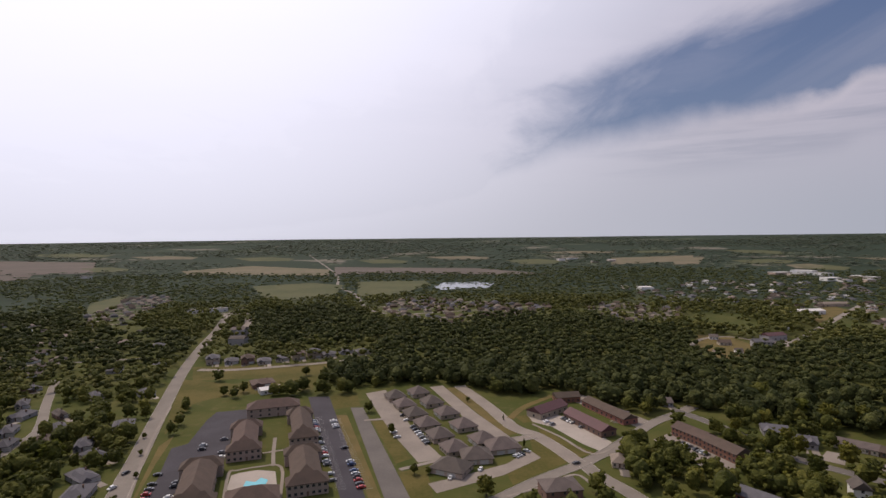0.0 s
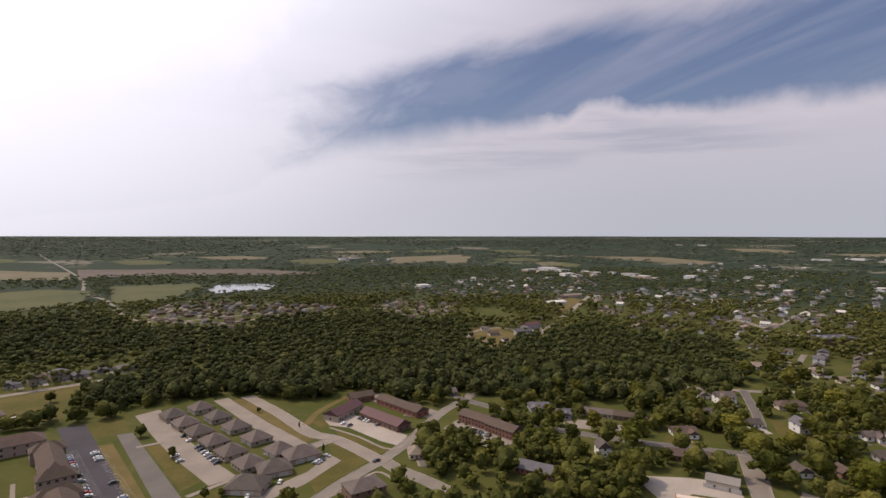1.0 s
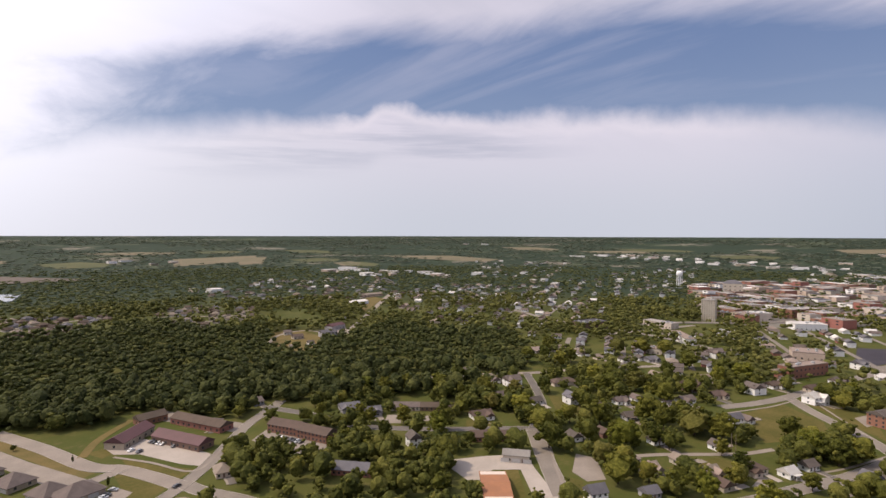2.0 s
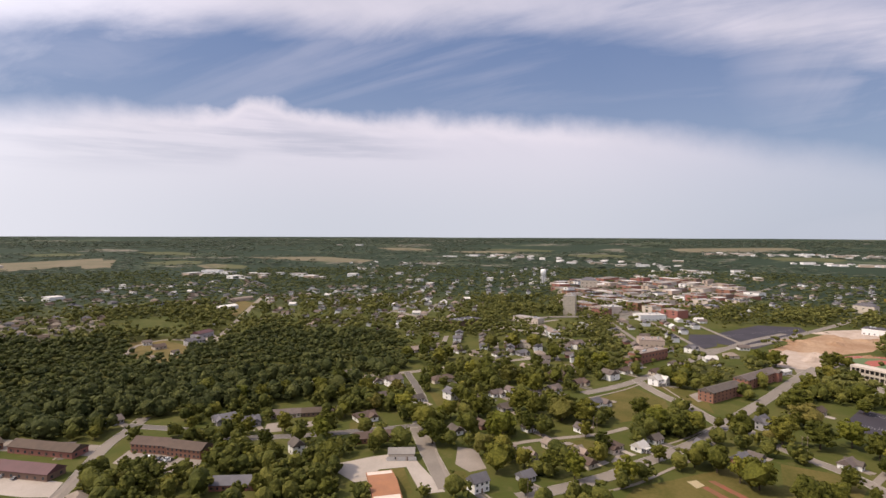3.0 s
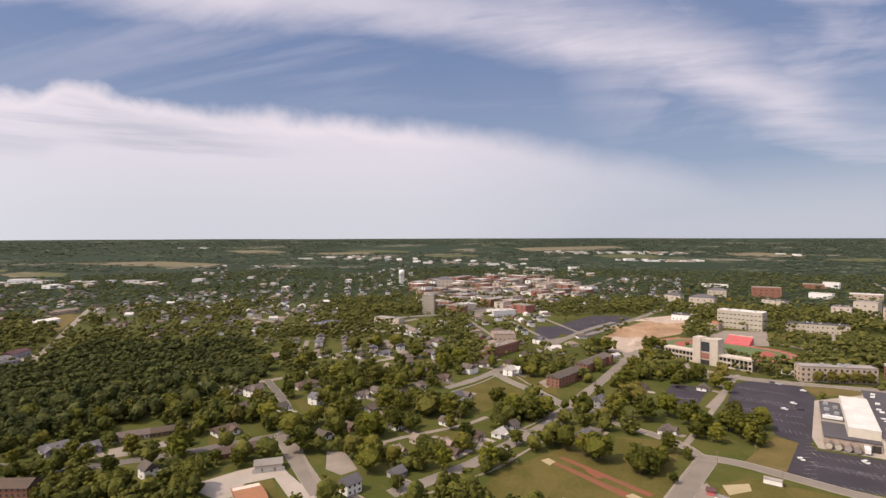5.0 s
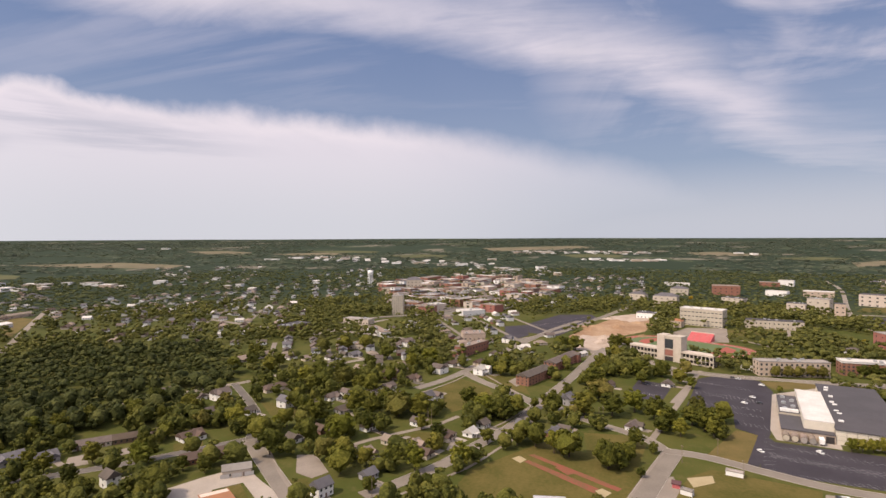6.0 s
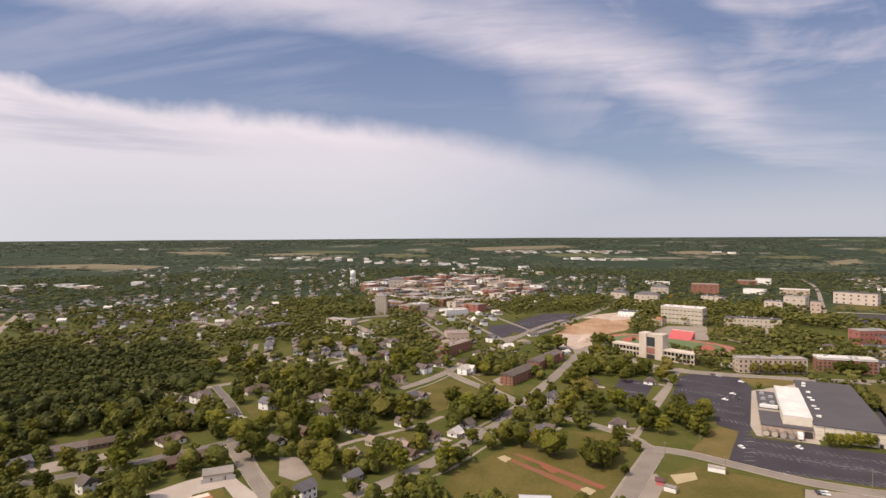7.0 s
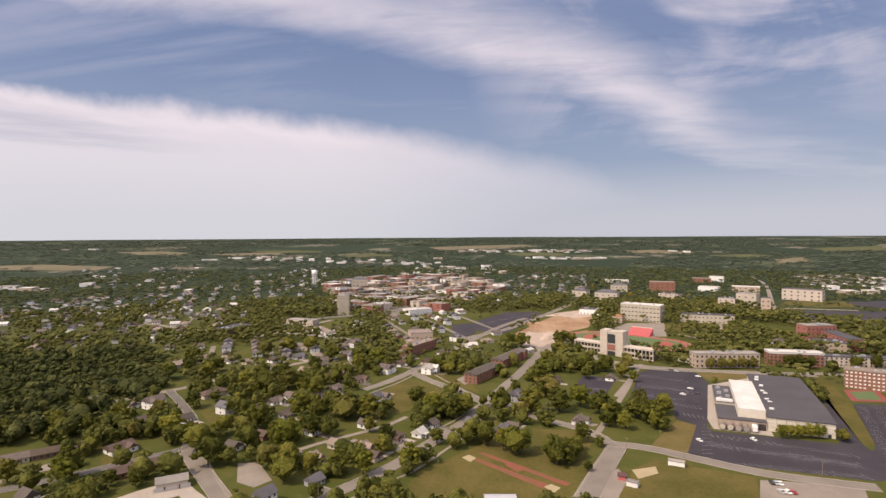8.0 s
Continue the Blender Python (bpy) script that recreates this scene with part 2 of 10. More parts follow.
M = dict(
    ground=ground_mat(),
    lawn=mat("mown_lawn", (0.058, 0.058, 0.013), (0.116, 0.091, 0.030), 0.95, 0.035, 1, 0.2, fine=14, spec=0.1),
    dry=mat("dry_grass", (0.145, 0.104, 0.042), (0.088, 0.076, 0.026), 0.95, 0.06, 1, 0.2, fine=14, spec=0.1),
    asphalt=mat("worn_asphalt", (0.130, 0.114, 0.102), (0.092, 0.081, 0.073), 0.9, 0.05, 1, 0.1, fine=18),
    street=mat("pale_street", (0.205, 0.176, 0.148), (0.145, 0.125, 0.106), 0.9, 0.05, 1, 0.1, fine=18),
    sealed=mat("sealed_asphalt", (0.046, 0.040, 0.049), (0.026, 0.022, 0.028), 0.85, 0.04, 1, 0.1, fine=20),
    concrete=mat("concrete_paving", (0.242, 0.205, 0.172), (0.176, 0.148, 0.124), 0.88, 0.06, 1, 0.1, fine=16),
    white_concrete=mat("white_concrete_paving", (0.35, 0.305, 0.265), (0.275, 0.238, 0.205), 0.88, 0.06, 1, 0.1, fine=16),
    dirt=mat("bare_clay", (0.20, 0.110, 0.058), (0.34, 0.235, 0.15), 0.95, 0.03, 1, 0.9, fine=9),
    rubble=mat("pale_rubble", (0.40, 0.33, 0.28), (0.28, 0.215, 0.165), 0.95, 0.08, 1, 0.8, fine=9),
    sand=mat("sand_pit", (0.34, 0.28, 0.17), (0.28, 0.225, 0.13), 0.95, 0.2),
    track=mat("red_running_track", (0.30, 0.085, 0.062), (0.23, 0.068, 0.05), 0.9, 0.05, 1),
    runway=mat("faded_red_runway", (0.215, 0.060, 0.040), (0.125, 0.075, 0.035), 0.95, 0.12, 1, fine=8),
    court=mat("faded_red_court", (0.22, 0.055, 0.05), (0.17, 0.05, 0.045), 0.9, 0.06, 1),
    turf=mat("field_turf", (0.075, 0.115, 0.045), (0.10, 0.13, 0.06), 0.95, 0.05, 1),
    paint=mat("road_paint", (0.46, 0.46, 0.445), (0.28, 0.275, 0.27), 0.8, 0.5),
    kerb=mat("kerb_concrete", (0.40, 0.36, 0.32), (0.31, 0.28, 0.25), 0.9, 0.3),
    water=mat("pond_water", (0.10, 0.12, 0.13), (0.13, 0.14, 0.14), 0.12, 0.02, spec=0.6),
    pool=mat("pool_water", (0.09, 0.36, 0.43), (0.12, 0.42, 0.48), 0.08, 0.1, spec=0.6),
    town_ground=mat("town_paving", (0.20, 0.178, 0.158), (0.105, 0.100, 0.075), 0.92, 0.016, 1, 0.1, fine=12),
    tan_field=mat("harvested_field", (0.165, 0.138, 0.094), (0.115, 0.105, 0.064), 0.95, 0.01, fine=8, spec=0.1),
    mauve_field=mat("ploughed_field", (0.128, 0.104, 0.090), (0.098, 0.084, 0.070), 0.95, 0.008, fine=8, spec=0.1),
    green_field=mat("pasture_field", (0.064, 0.073, 0.034), (0.098, 0.095, 0.046), 0.95, 0.01, fine=8, spec=0.1),
    roof_brown=mat("brown_shingle", (0.100, 0.070, 0.054), (0.072, 0.052, 0.042), 0.9, 0.25, 1, 0.2, fine=10, vary=0.12),
    roof_grey=mat("grey_shingle", (0.122, 0.098, 0.086), (0.082, 0.067, 0.060), 0.9, 0.25, 1, 0.2, fine=10, vary=0.2),
    roof_slate=mat("blue_grey_shingle", (0.115, 0.108, 0.118), (0.085, 0.080, 0.088), 0.9, 0.25, 1, 0.2, fine=10, vary=0.15),
    roof_tan=mat("tan_shingle", (0.24, 0.19, 0.155), (0.18, 0.145, 0.12), 0.9, 0.25, 1, 0.2, fine=10, vary=0.15),
    roof_orange=mat("rusty_tin", (0.30, 0.135, 0.068), (0.23, 0.11, 0.06), 0.8, 0.2, 1, 0.1, fine=10),
    roof_maroon=mat("maroon_metal_roof", (0.100, 0.046, 0.050), (0.080, 0.040, 0.042), 0.7, 0.2, 1, 0.1, fine=10),
    roof_white=mat("white_membrane", (0.53, 0.505, 0.48), (0.41, 0.385, 0.36), 0.7, 0.08, 1, fine=8, vary=0.18),
    roof_dark=mat("dark_membrane", (0.082, 0.076, 0.084), (0.062, 0.058, 0.064), 0.85, 0.06, 1, fine=10, vary=0.15),
    roof_gravel=mat("gravel_roof", (0.30, 0.27, 0.25), (0.22, 0.20, 0.185), 0.92, 0.07, 1, fine=10, vary=0.25),
    metal_white=mat("white_metal_sheet", (0.40, 0.40, 0.44), (0.33, 0.33, 0.37), 0.45, 0.2),
    brick_red=mat("red_brick", (0.27, 0.125, 0.09), (0.20, 0.095, 0.07), 0.9, 0.5, 1, 0.2, fine=8, vary=0.15),
    brick_brown=mat("brown_brick", (0.20, 0.125, 0.095), (0.15, 0.095, 0.075), 0.9, 0.5, 1, 0.2, fine=8, vary=0.15),
    brick_tan=mat("tan_brick", (0.42, 0.345, 0.275), (0.34, 0.28, 0.22), 0.9, 0.4, 1, 0.2, fine=8, vary=0.12),
    stone=mat("pale_limestone", (0.48, 0.42, 0.355), (0.38, 0.335, 0.285), 0.88, 0.2, 1, 0.1, fine=8, vary=0.1),
    siding_white=mat("white_siding", (0.74, 0.73, 0.72), (0.62, 0.61, 0.60), 0.75, 0.5, 1, fine=6, vary=0.08),
    siding_beige=mat("beige_siding", (0.50, 0.44, 0.37), (0.42, 0.36, 0.30), 0.8, 0.5, 1, fine=6, vary=0.15),
    siding_pink=mat("pinkish_beige_siding", (0.36, 0.285, 0.245), (0.30, 0.235, 0.20), 0.8, 0.5, 1, fine=6, vary=0.1),
    siding_grey=mat("grey_siding", (0.36, 0.35, 0.36), (0.29, 0.28, 0.29), 0.8, 0.5, 1, fine=6, vary=0.2),
    cream_panel=mat("cream_wall_panel", (0.60, 0.55, 0.47), (0.52, 0.475, 0.405), 0.8, 0.25, 1, 0.1, fine=8),
    red_seats=mat("red_bleachers", (0.50, 0.13, 0.14), (0.44, 0.12, 0.125), 0.7, 0.2, 1),
    trim=mat("white_trim", (0.70, 0.69, 0.67), (0.60, 0.59, 0.57), 0.7, 1.0),
    glass=mat("window_glass", (0.035, 0.04, 0.048), (0.05, 0.055, 0.06), 0.08, 0.8, spec=0.7),
    door=mat("painted_door", (0.16, 0.10, 0.075), (0.12, 0.08, 0.06), 0.6, 1.0),
    garage=mat("garage_door", (0.55, 0.53, 0.50), (0.46, 0.44, 0.42), 0.6, 1.0),
    # near-black for dark parts, and for shade painted into recesses and openings
    dark_opening=mat("dark_cladding_and_shade", (0.03, 0.028, 0.03), (0.045, 0.04, 0.04), 0.5, 0.5),
    bark=mat("bark", (0.085, 0.062, 0.045), (0.055, 0.04, 0.03), 0.95, 1.2, 1, 0.4),
    wood_pole=mat("weathered_pole", (0.20, 0.155, 0.115), (0.15, 0.115, 0.085), 0.95, 1.2),
    steel=mat("galvanised_steel", (0.45, 0.46, 0.47), (0.36, 0.37, 0.38), 0.5, 0.5, metal=0.6),
    tower_white=mat("white_tank_paint", (0.78, 0.78, 0.78), (0.68, 0.68, 0.68), 0.5, 0.1),
    rubber=mat("tyre_rubber", (0.02, 0.02, 0.02), (0.03, 0.03, 0.03), 0.9, 4.0),
    rim=mat("wheel_rim", (0.45, 0.45, 0.46), (0.35, 0.35, 0.36), 0.35, 4.0, metal=0.8),
)
PAINT = [mat("car_paint_" + n, c, tuple(v * 0.85 for v in c), 0.28, 0.8, spec=0.6) for n, c in (
    ("white", (0.74, 0.74, 0.73)), ("black", (0.018, 0.018, 0.02)), ("silver", (0.42, 0.43, 0.44)), ("red", (0.34, 0.03, 0.03)), ("grey", (0.12, 0.12, 0.13)), ("blue", (0.05, 0.08, 0.18)))]
PAINT_NAME = ("white", "black", "silver", "dark red", "dark grey", "navy blue")
LEAF = [leaf_mat("leaves_" + n, a, b, False) for n, a, b in (
    ("deep", (0.046, 0.052, 0.009), (0.116, 0.116, 0.020)), ("mid", (0.069, 0.072, 0.011), (0.163, 0.155, 0.026)),
    ("light", (0.095, 0.102, 0.013), (0.190, 0.185, 0.028)), ("olive", (0.088, 0.084, 0.018), (0.165, 0.146, 0.036)))]
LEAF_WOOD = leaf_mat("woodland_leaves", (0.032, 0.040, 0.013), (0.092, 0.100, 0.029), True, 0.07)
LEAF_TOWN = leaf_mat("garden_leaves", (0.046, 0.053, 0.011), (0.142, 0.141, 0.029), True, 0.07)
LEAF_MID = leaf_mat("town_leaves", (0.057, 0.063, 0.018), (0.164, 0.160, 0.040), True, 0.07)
# half step of the haze tint, mixed into the leaf colour
LEAF_HALF_HAZED = leaf_mat("half_hazed_suburb_leaves", (0.048, 0.059, 0.025), (0.116, 0.124, 0.047), True, 0.05)
# bluer and paler: distance haze is put into this leaf colour
LEAF_HAZED = leaf_mat("hazed_far_leaves", (0.060, 0.073, 0.053), (0.115, 0.127, 0.087), True, 0.02)
LEAF_YELLOW = leaf_mat("golden_leaves", (0.22, 0.155, 0.014), (0.28, 0.21, 0.03), False)

# ---- building blocks ----
R0, R1, RISE = 1400.0, 3500.0, 104.0


def gz(x, y):
    """Height of the land: flat round the town, slowly rising farmland beyond."""
    u = max(0.0, (math.hypot(x, y) - R0) / R1)
    return RISE * u ** 1.35


CELL, SPAN = 3.0, 5000.0
NC = int(2 * SPAN / CELL)
taken = np.zeros((NC, NC), bool)      # where no tree may stand


def claim(pts, grow=0.0):
    """Marks a polygon's ground as taken."""
    p = np.array(pts, float)
    if grow:
        c = p.mean(0)
        d = p - c
        p = c + d * (1 + grow / np.maximum(np.linalg.norm(d, axis=1, keepdims=True), 0.1))
    lo = np.clip(((p.min(0) + SPAN) / CELL).astype(int) - 1, 0, NC - 1)
    hi = np.clip(((p.max(0) + SPAN) / CELL).astype(int) + 2, 0, NC - 1)
    gx, gy = np.meshgrid((np.arange(lo[0], hi[0]) + 0.5) * CELL - SPAN, (np.arange(lo[1], hi[1]) + 0.5) * CELL - SPAN, indexing="ij")
    taken[lo[0]:hi[0], lo[1]:hi[1]] |= inside(gx, gy, p)


def inside(gx, gy, p):
    res = np.zeros(gx.shape, bool)
    for (x0, y0), (x1, y1) in zip(p, np.roll(p, -1, 0)):
        if y0 == y1:
            continue
        res ^= ((y0 > gy) != (y1 > gy)) & (gx < (x1 - x0) * (gy - y0) / (y1 - y0) + x0)
    return res


def thin(poly, share, seed):
    """Takes a share of a polygon's ground, in patches, so that fewer trees stand there."""
    p = np.array(poly, float)
    r = np.random.RandomState(seed)
    lo = np.clip(((p.min(0) + SPAN) / CELL).astype(int) - 1, 0, NC - 1)
    hi = np.clip(((p.max(0) + SPAN) / CELL).astype(int) + 2, 0, NC - 1)
    gx, gy = np.meshgrid((np.arange(lo[0], hi[0]) + 0.5) * CELL - SPAN, (np.arange(lo[1], hi[1]) + 0.5) * CELL - SPAN, indexing="ij")
    patch = r.rand(gx.shape[0] // 4 + 1, gx.shape[1] // 4 + 1) < share
    patch = np.kron(patch, np.ones((4, 4), bool))[:gx.shape[0], :gx.shape[1]]
    taken[lo[0]:hi[0], lo[1]:hi[1]] |= inside(gx, gy, p) & patch


def is_taken(x, y):
    return bool(taken[int((x + SPAN) / CELL), int((y + SPAN) / CELL)])


def mesh(name, verts, faces, mats, slots=None, smooth=False):
    me = bpy.data.meshes.new(name)
    me.from_pydata(verts, [], faces)
    for m in mats if isinstance(mats, (list, tuple)) else [mats]:
        me.materials.append(m)
    if slots is not None:
        me.polygons.foreach_set("material_index", slots)
    if smooth:
        me.polygons.foreach_set("use_smooth", [True] * len(me.polygons))
    me.update()
    return me


def part(name, me, parent=None, label="", at=None):
    ob = new(name, me)
    if parent is not None:
        ob.parent = parent
    if at is not None:
        ob.matrix_basis = at
    if label:
        ob["label"] = label
    return ob


def box_data(x0, y0, z0, x1, y1, z1):
    v = [(x0, y0, z0), (x1, y0, z0), (x1, y1, z0), (x0, y1, z0), (x0, y0, z1), (x1, y0, z1), (x1, y1, z1), (x0, y1, z1)]
    f = [(0, 3, 2, 1), (4, 5, 6, 7), (0, 1, 5, 4), (1, 2, 6, 5), (2, 3, 7, 6), (3, 0, 4, 7)]
    return v, f


def join(*datas):
    V, F = [], []
    for v, f in datas:
        n = len(V)
        V += v
        F += [tuple(i + n for i in q) for q in f]
    return V, F


def box(name, dims, m, parent=None, label=""):
    return part(name, mesh(name, *box_data(*dims), m), parent, label)


def tube_data(r0, r1, z0, z1, n=10, cx=0.0, cy=0.0, dx=0.0, dy=0.0):
    v = [(cx + r0 * math.cos(a), cy + r0 * math.sin(a), z0) for a in (math.tau * i / n for i in range(n))]
    v += [(cx + dx + r1 * math.cos(a), cy + dy + r1 * math.sin(a), z1) for a in (math.tau * i / n for i in range(n))]
    f = [(i, (i + 1) % n, n + (i + 1) % n, n + i) for i in range(n)] + [tuple(reversed(range(n))), tuple(range(n, 2 * n))]
    return v, f


# ---- land, streets, paving ----


def land():
    rings = [0, 150, 300, 500, 700, 900, 1100, 1300, 1400] + [1400 + 100 * i for i in range(1, 36)]
    n = 144
    v, f = [(0, 0, 0)], []
    for r in rings[1:]:
        for k in range(n):
            a = math.tau * k / n
            x, y = r * math.cos(a), r * math.sin(a)
            roll = 0.0 if r < 1900 else (noise.noise((x * 0.0011, y * 0.0011, 3)) - 0.1) * min(5.0, (r - 1900) * 0.006)
            v.append((x, y, gz(x, y) + roll))
    f += [(0, 1 + k, 1 + (k + 1) % n) for k in range(n)]
    for j in range(len(rings) - 2):
        a, b = 1 + j * n, 1 + (j + 1) * n
        f += [(a + k, b + k, b + (k + 1) % n, a + (k + 1) % n) for k in range(n)]
    tagged(new("ground", mesh("ground", v, f, M["ground"], smooth=True)), "green and tan grassland and farmland reaching the horizon", "ground", kind="structure")


layers = {"lawn": [0.010, 0.0008], "lot": [0.045, 0.0004], "road": [0.095, 0.0005], "path": [0.150, 0.0003], "line": [0.097, 0.0001]}
ON_LOT = 0.098


def level(kind="lot"):
    """Each laid piece lies a little above the one before it; lawns lowest, then lots, roads and paths."""
    layers[kind][0] += layers[kind][1]
    return layers[kind][0]


def area(name, pts, m, label="", category="", kind="structure", clear=4.0, z=None):
    z = level("lawn" if name in ("lawn", "playing_field", "ball_field", "verge", "yard", "plaza") else "path" if name == "driveway" else "lot") if z is None else z
    n = len(pts)
    if max(math.hypot(*p) for p in pts) > 1350:
        return far_area(name, pts, m, label, category, clear)
    v = [(x, y, z) for x, y in pts] + [(x, y, -0.3) for x, y in pts]
    f = [tuple(range(n))] + [(i, n + i, n + (i + 1) % n, (i + 1) % n) for i in range(n)]
    s = sum(x0 * y1 - x1 * y0 for (x0, y0), (x1, y1) in zip(pts, pts[1:] + pts[:1]))
    if s < 0:
        f = [tuple(reversed(q)) for q in f]
    ob = tagged(new(name, mesh(name, v, f, M[m])), label, category, kind=kind)
    if clear is not None:
        claim(pts, clear)
    return ob


def far_area(name, pts, m, label, category, clear):
    """A field draped over the rising land."""
    bm = bmesh.new()
    bm.faces.new([bm.verts.new((x, y, 0)) for x, y in pts])
    bmesh.ops.triangulate(bm, faces=bm.faces[:])
    for _ in range(4):
        long = [e for e in bm.edges if e.calc_length() > 60]
        if not long:
            break
        bmesh.ops.subdivide_edges(bm, edges=long, cuts=1)
        bmesh.ops.triangulate(bm, faces=bm.faces[:])
    for v in bm.verts:
        r = math.hypot(v.co.x, v.co.y)
        roll = 0.0 if r < 1900 else (noise.noise((v.co.x * 0.0011, v.co.y * 0.0011, 3)) - 0.1) * min(5.0, (r - 1900) * 0.006)
        v.co.z = gz(v.co.x, v.co.y) + roll + 0.9
    bmesh.ops.recalc_face_normals(bm, faces=bm.faces[:])
    me = bpy.data.meshes.new(name)
    bm.to_mesh(me)
    me.materials.append(M[m])
    if clear is not None:
        claim(pts, clear)
    return tagged(new(name, me), label, category, kind="structure")


def offset_line(pts, d):
    out = []
    for i, p in enumerate(pts):
        a = Vector(pts[max(0, i - 1)])
        b = Vector(pts[min(len(pts) - 1, i + 1)])
        t = (b - a).normalized()
        out.append((p[0] - t.y * d, p[1] + t.x * d))
    return out


def smooth_line(pts, k=4):
    """A rounded line through the points."""
    P = [Vector(p) for p in pts]
    P = [2 * P[0] - P[1]] + P + [2 * P[-1] - P[-2]]
    out = []
    for i in range(1, len(P) - 2):
        for j in range(k):
            s = j / k
            out.append(0.5 * (2 * P[i] + (P[i + 1] - P[i - 1]) * s + (2 * P[i - 1] - 5 * P[i] + 4 * P[i + 1] - P[i + 2]) * s * s + (3 * P[i] - P[i - 1] - 3 * P[i + 1] + P[i + 2]) * s ** 3))
    return [tuple(p) for p in out] + [tuple(P[-2])]


def strip_data(pts, d0, d1, z0, z1):
    a, b = offset_line(pts, d0), offset_line(pts, d1)
    n = len(pts)
    g = [gz(*p) for p in pts]
    v = [(x, y, z1 + h) for (x, y), h in zip(a, g)] + [(x, y, z1 + h) for (x, y), h in zip(b, g)]
    v += [(x, y, z0 + h) for (x, y), h in zip(a, g)] + [(x, y, z0 + h) for (x, y), h in zip(b, g)]
    f = []
    for i in range(n - 1):
        f += [(i, n + i, n + i + 1, i + 1), (2 * n + i, i, i + 1, 2 * n + i + 1), (n + i, 3 * n + i, 3 * n + i + 1, n + i + 1)]
    f += [(0, 2 * n, 3 * n, n), (n - 1, 2 * n - 1, 4 * n - 1, 3 * n - 1)]
    return v, f


def road(pts, width, m="street", label="pale worn two-way street between lawns", kerbs=True, name="road", clear=5.0):
    p = smooth_line(pts)
    z = level("path" if name == "path" else "road")
    if math.hypot(*p[-1]) > 1400:
        z = 1.2
    ob = tagged(new(name, mesh(name, *strip_data(p, width / 2, -width / 2, -0.3, z), M[m])), label, name.replace("_", " "), kind="structure")
    if kerbs:
        for s in (1, -1):
            part("kerb", mesh("kerb", *strip_data(p, s * (width / 2 + 0.16), s * width / 2, -0.3, z + 0.13), M["kerb"]), ob)
    w = width / 2 + clear
    for a, b in zip(p, p[1:]):
        t = Vector((b[0] - a[0], b[1] - a[1])).normalized()
        claim([(a[0] - t.y * w, a[1] + t.x * w), (b[0] - t.y * w, b[1] + t.x * w), (b[0] + t.y * w, b[1] - t.x * w), (a[0] + t.y * w, a[1] - t.x * w)])
    return ob


def path(pts, width=1.8, m="concrete", label="narrow pale concrete footpath beside the street"):
    return road(pts, width, m, label, False, "path", 0.5)


# ---- buildings ----
SHARED = {}


def shared(key, make):
    if key not in SHARED:
        SHARED[key] = make()
    return SHARED[key]


def window_mesh(w, h, m="glass"):
    return shared(("pane", w, h, m), lambda: mesh("pane", *box_data(-w / 2, -0.05, 0, w / 2, 0.02, h), M[m]))


def frame_mesh(w, h):
    def make():
        b = 0.12
        return mesh("frame", *join(box_data(-w / 2 - b, -0.1, -b, w / 2 + b, 0.02, 0), box_data(-w / 2 - b, -0.1, h, w / 2 + b, 0.02, h + b),
                                   box_data(-w / 2 - b, -0.1, 0, -w / 2, 0.02, h), box_data(w / 2, -0.1, 0, w / 2 + b, 0.02, h), box_data(-0.04, -0.08, 0, 0.04, 0.02, h)), M["trim"])
    return shared(("frame", w, h), make)


def add_window(parent, x, y, z, w, h, turn, frame_too=True, m="glass"):
    """turn: 0 front (-y), 1 right (+x), 2 back, 3 left."""
    at = pose(x, y, z, 0, 0, 90 * turn)
    win = part("window", window_mesh(w, h, m), parent, at=at)
    if frame_too:
        part("window_frame", frame_mesh(w, h), win)
    return win


def side_xy(w, d, turn, s):
    """A point on a side of a w x d box, s along it from its middle."""
    return ((s, -d / 2), (w / 2, s), (-s, d / 2), (-w / 2, -s))[turn]


def roof_data(kind, w, d, z, rise, over=0.5, thick=0.25):
    W, D = w / 2 + over, d / 2 + over
    drop = rise * over / (min(w, d) / 2 + 1e-6) if kind != "flat" else 0
    z0 = z - drop * 0.6
    if kind == "flat":
        # a low parapet round a sunk deck
        p, t = 0.6, 0.35
        a = box_data(-W, -D, z, W, D, z + 0.15)
        return join(a, box_data(-W, -D, z + 0.15, W, -D + t, z + p), box_data(-W, D - t, z + 0.15, W, D, z + p),
                    box_data(-W, -D + t, z + 0.15, -W + t, D - t, z + p), box_data(W - t, -D + t, z + 0.15, W, D - t, z + p))
    if kind == "gable":
        v = [(-W, -D, z0), (W, -D, z0), (W, D, z0), (-W, D, z0), (-W, 0, z + rise), (W, 0, z + rise)]
    else:
        run = min(W, D) * (0.98 if kind == "hip" else 0.5)
        if W >= D:
            v = [(-W, -D, z0), (W, -D, z0), (W, D, z0), (-W, D, z0), (-max(W - run, 0.05), 0, z + rise), (max(W - run, 0.05), 0, z + rise)]
        else:
            v = [(-W, -D, z0), (W, -D, z0), (W, D, z0), (-W, D, z0), (0, -max(D - run, 0.05), z + rise), (0, max(D - run, 0.05), z + rise)]
            v += [(a, b, c - thick) for a, b, c in v[:4]]
            return v, [(0, 1, 4), (1, 2, 5, 4), (2, 3, 5), (3, 0, 4, 5), (6, 7, 1, 0), (7, 8, 2, 1), (8, 9, 3, 2), (9, 6, 0, 3), (9, 8, 7, 6)]
    v += [(a, b, c - thick) for a, b, c in v[:4]]
    return v, [(0, 1, 5, 4), (1, 2, 5), (2, 3, 4, 5), (3, 0, 4), (6, 7, 1, 0), (7, 8, 2, 1), (8, 9, 3, 2), (9, 6, 0, 3), (9, 8, 7, 6)]


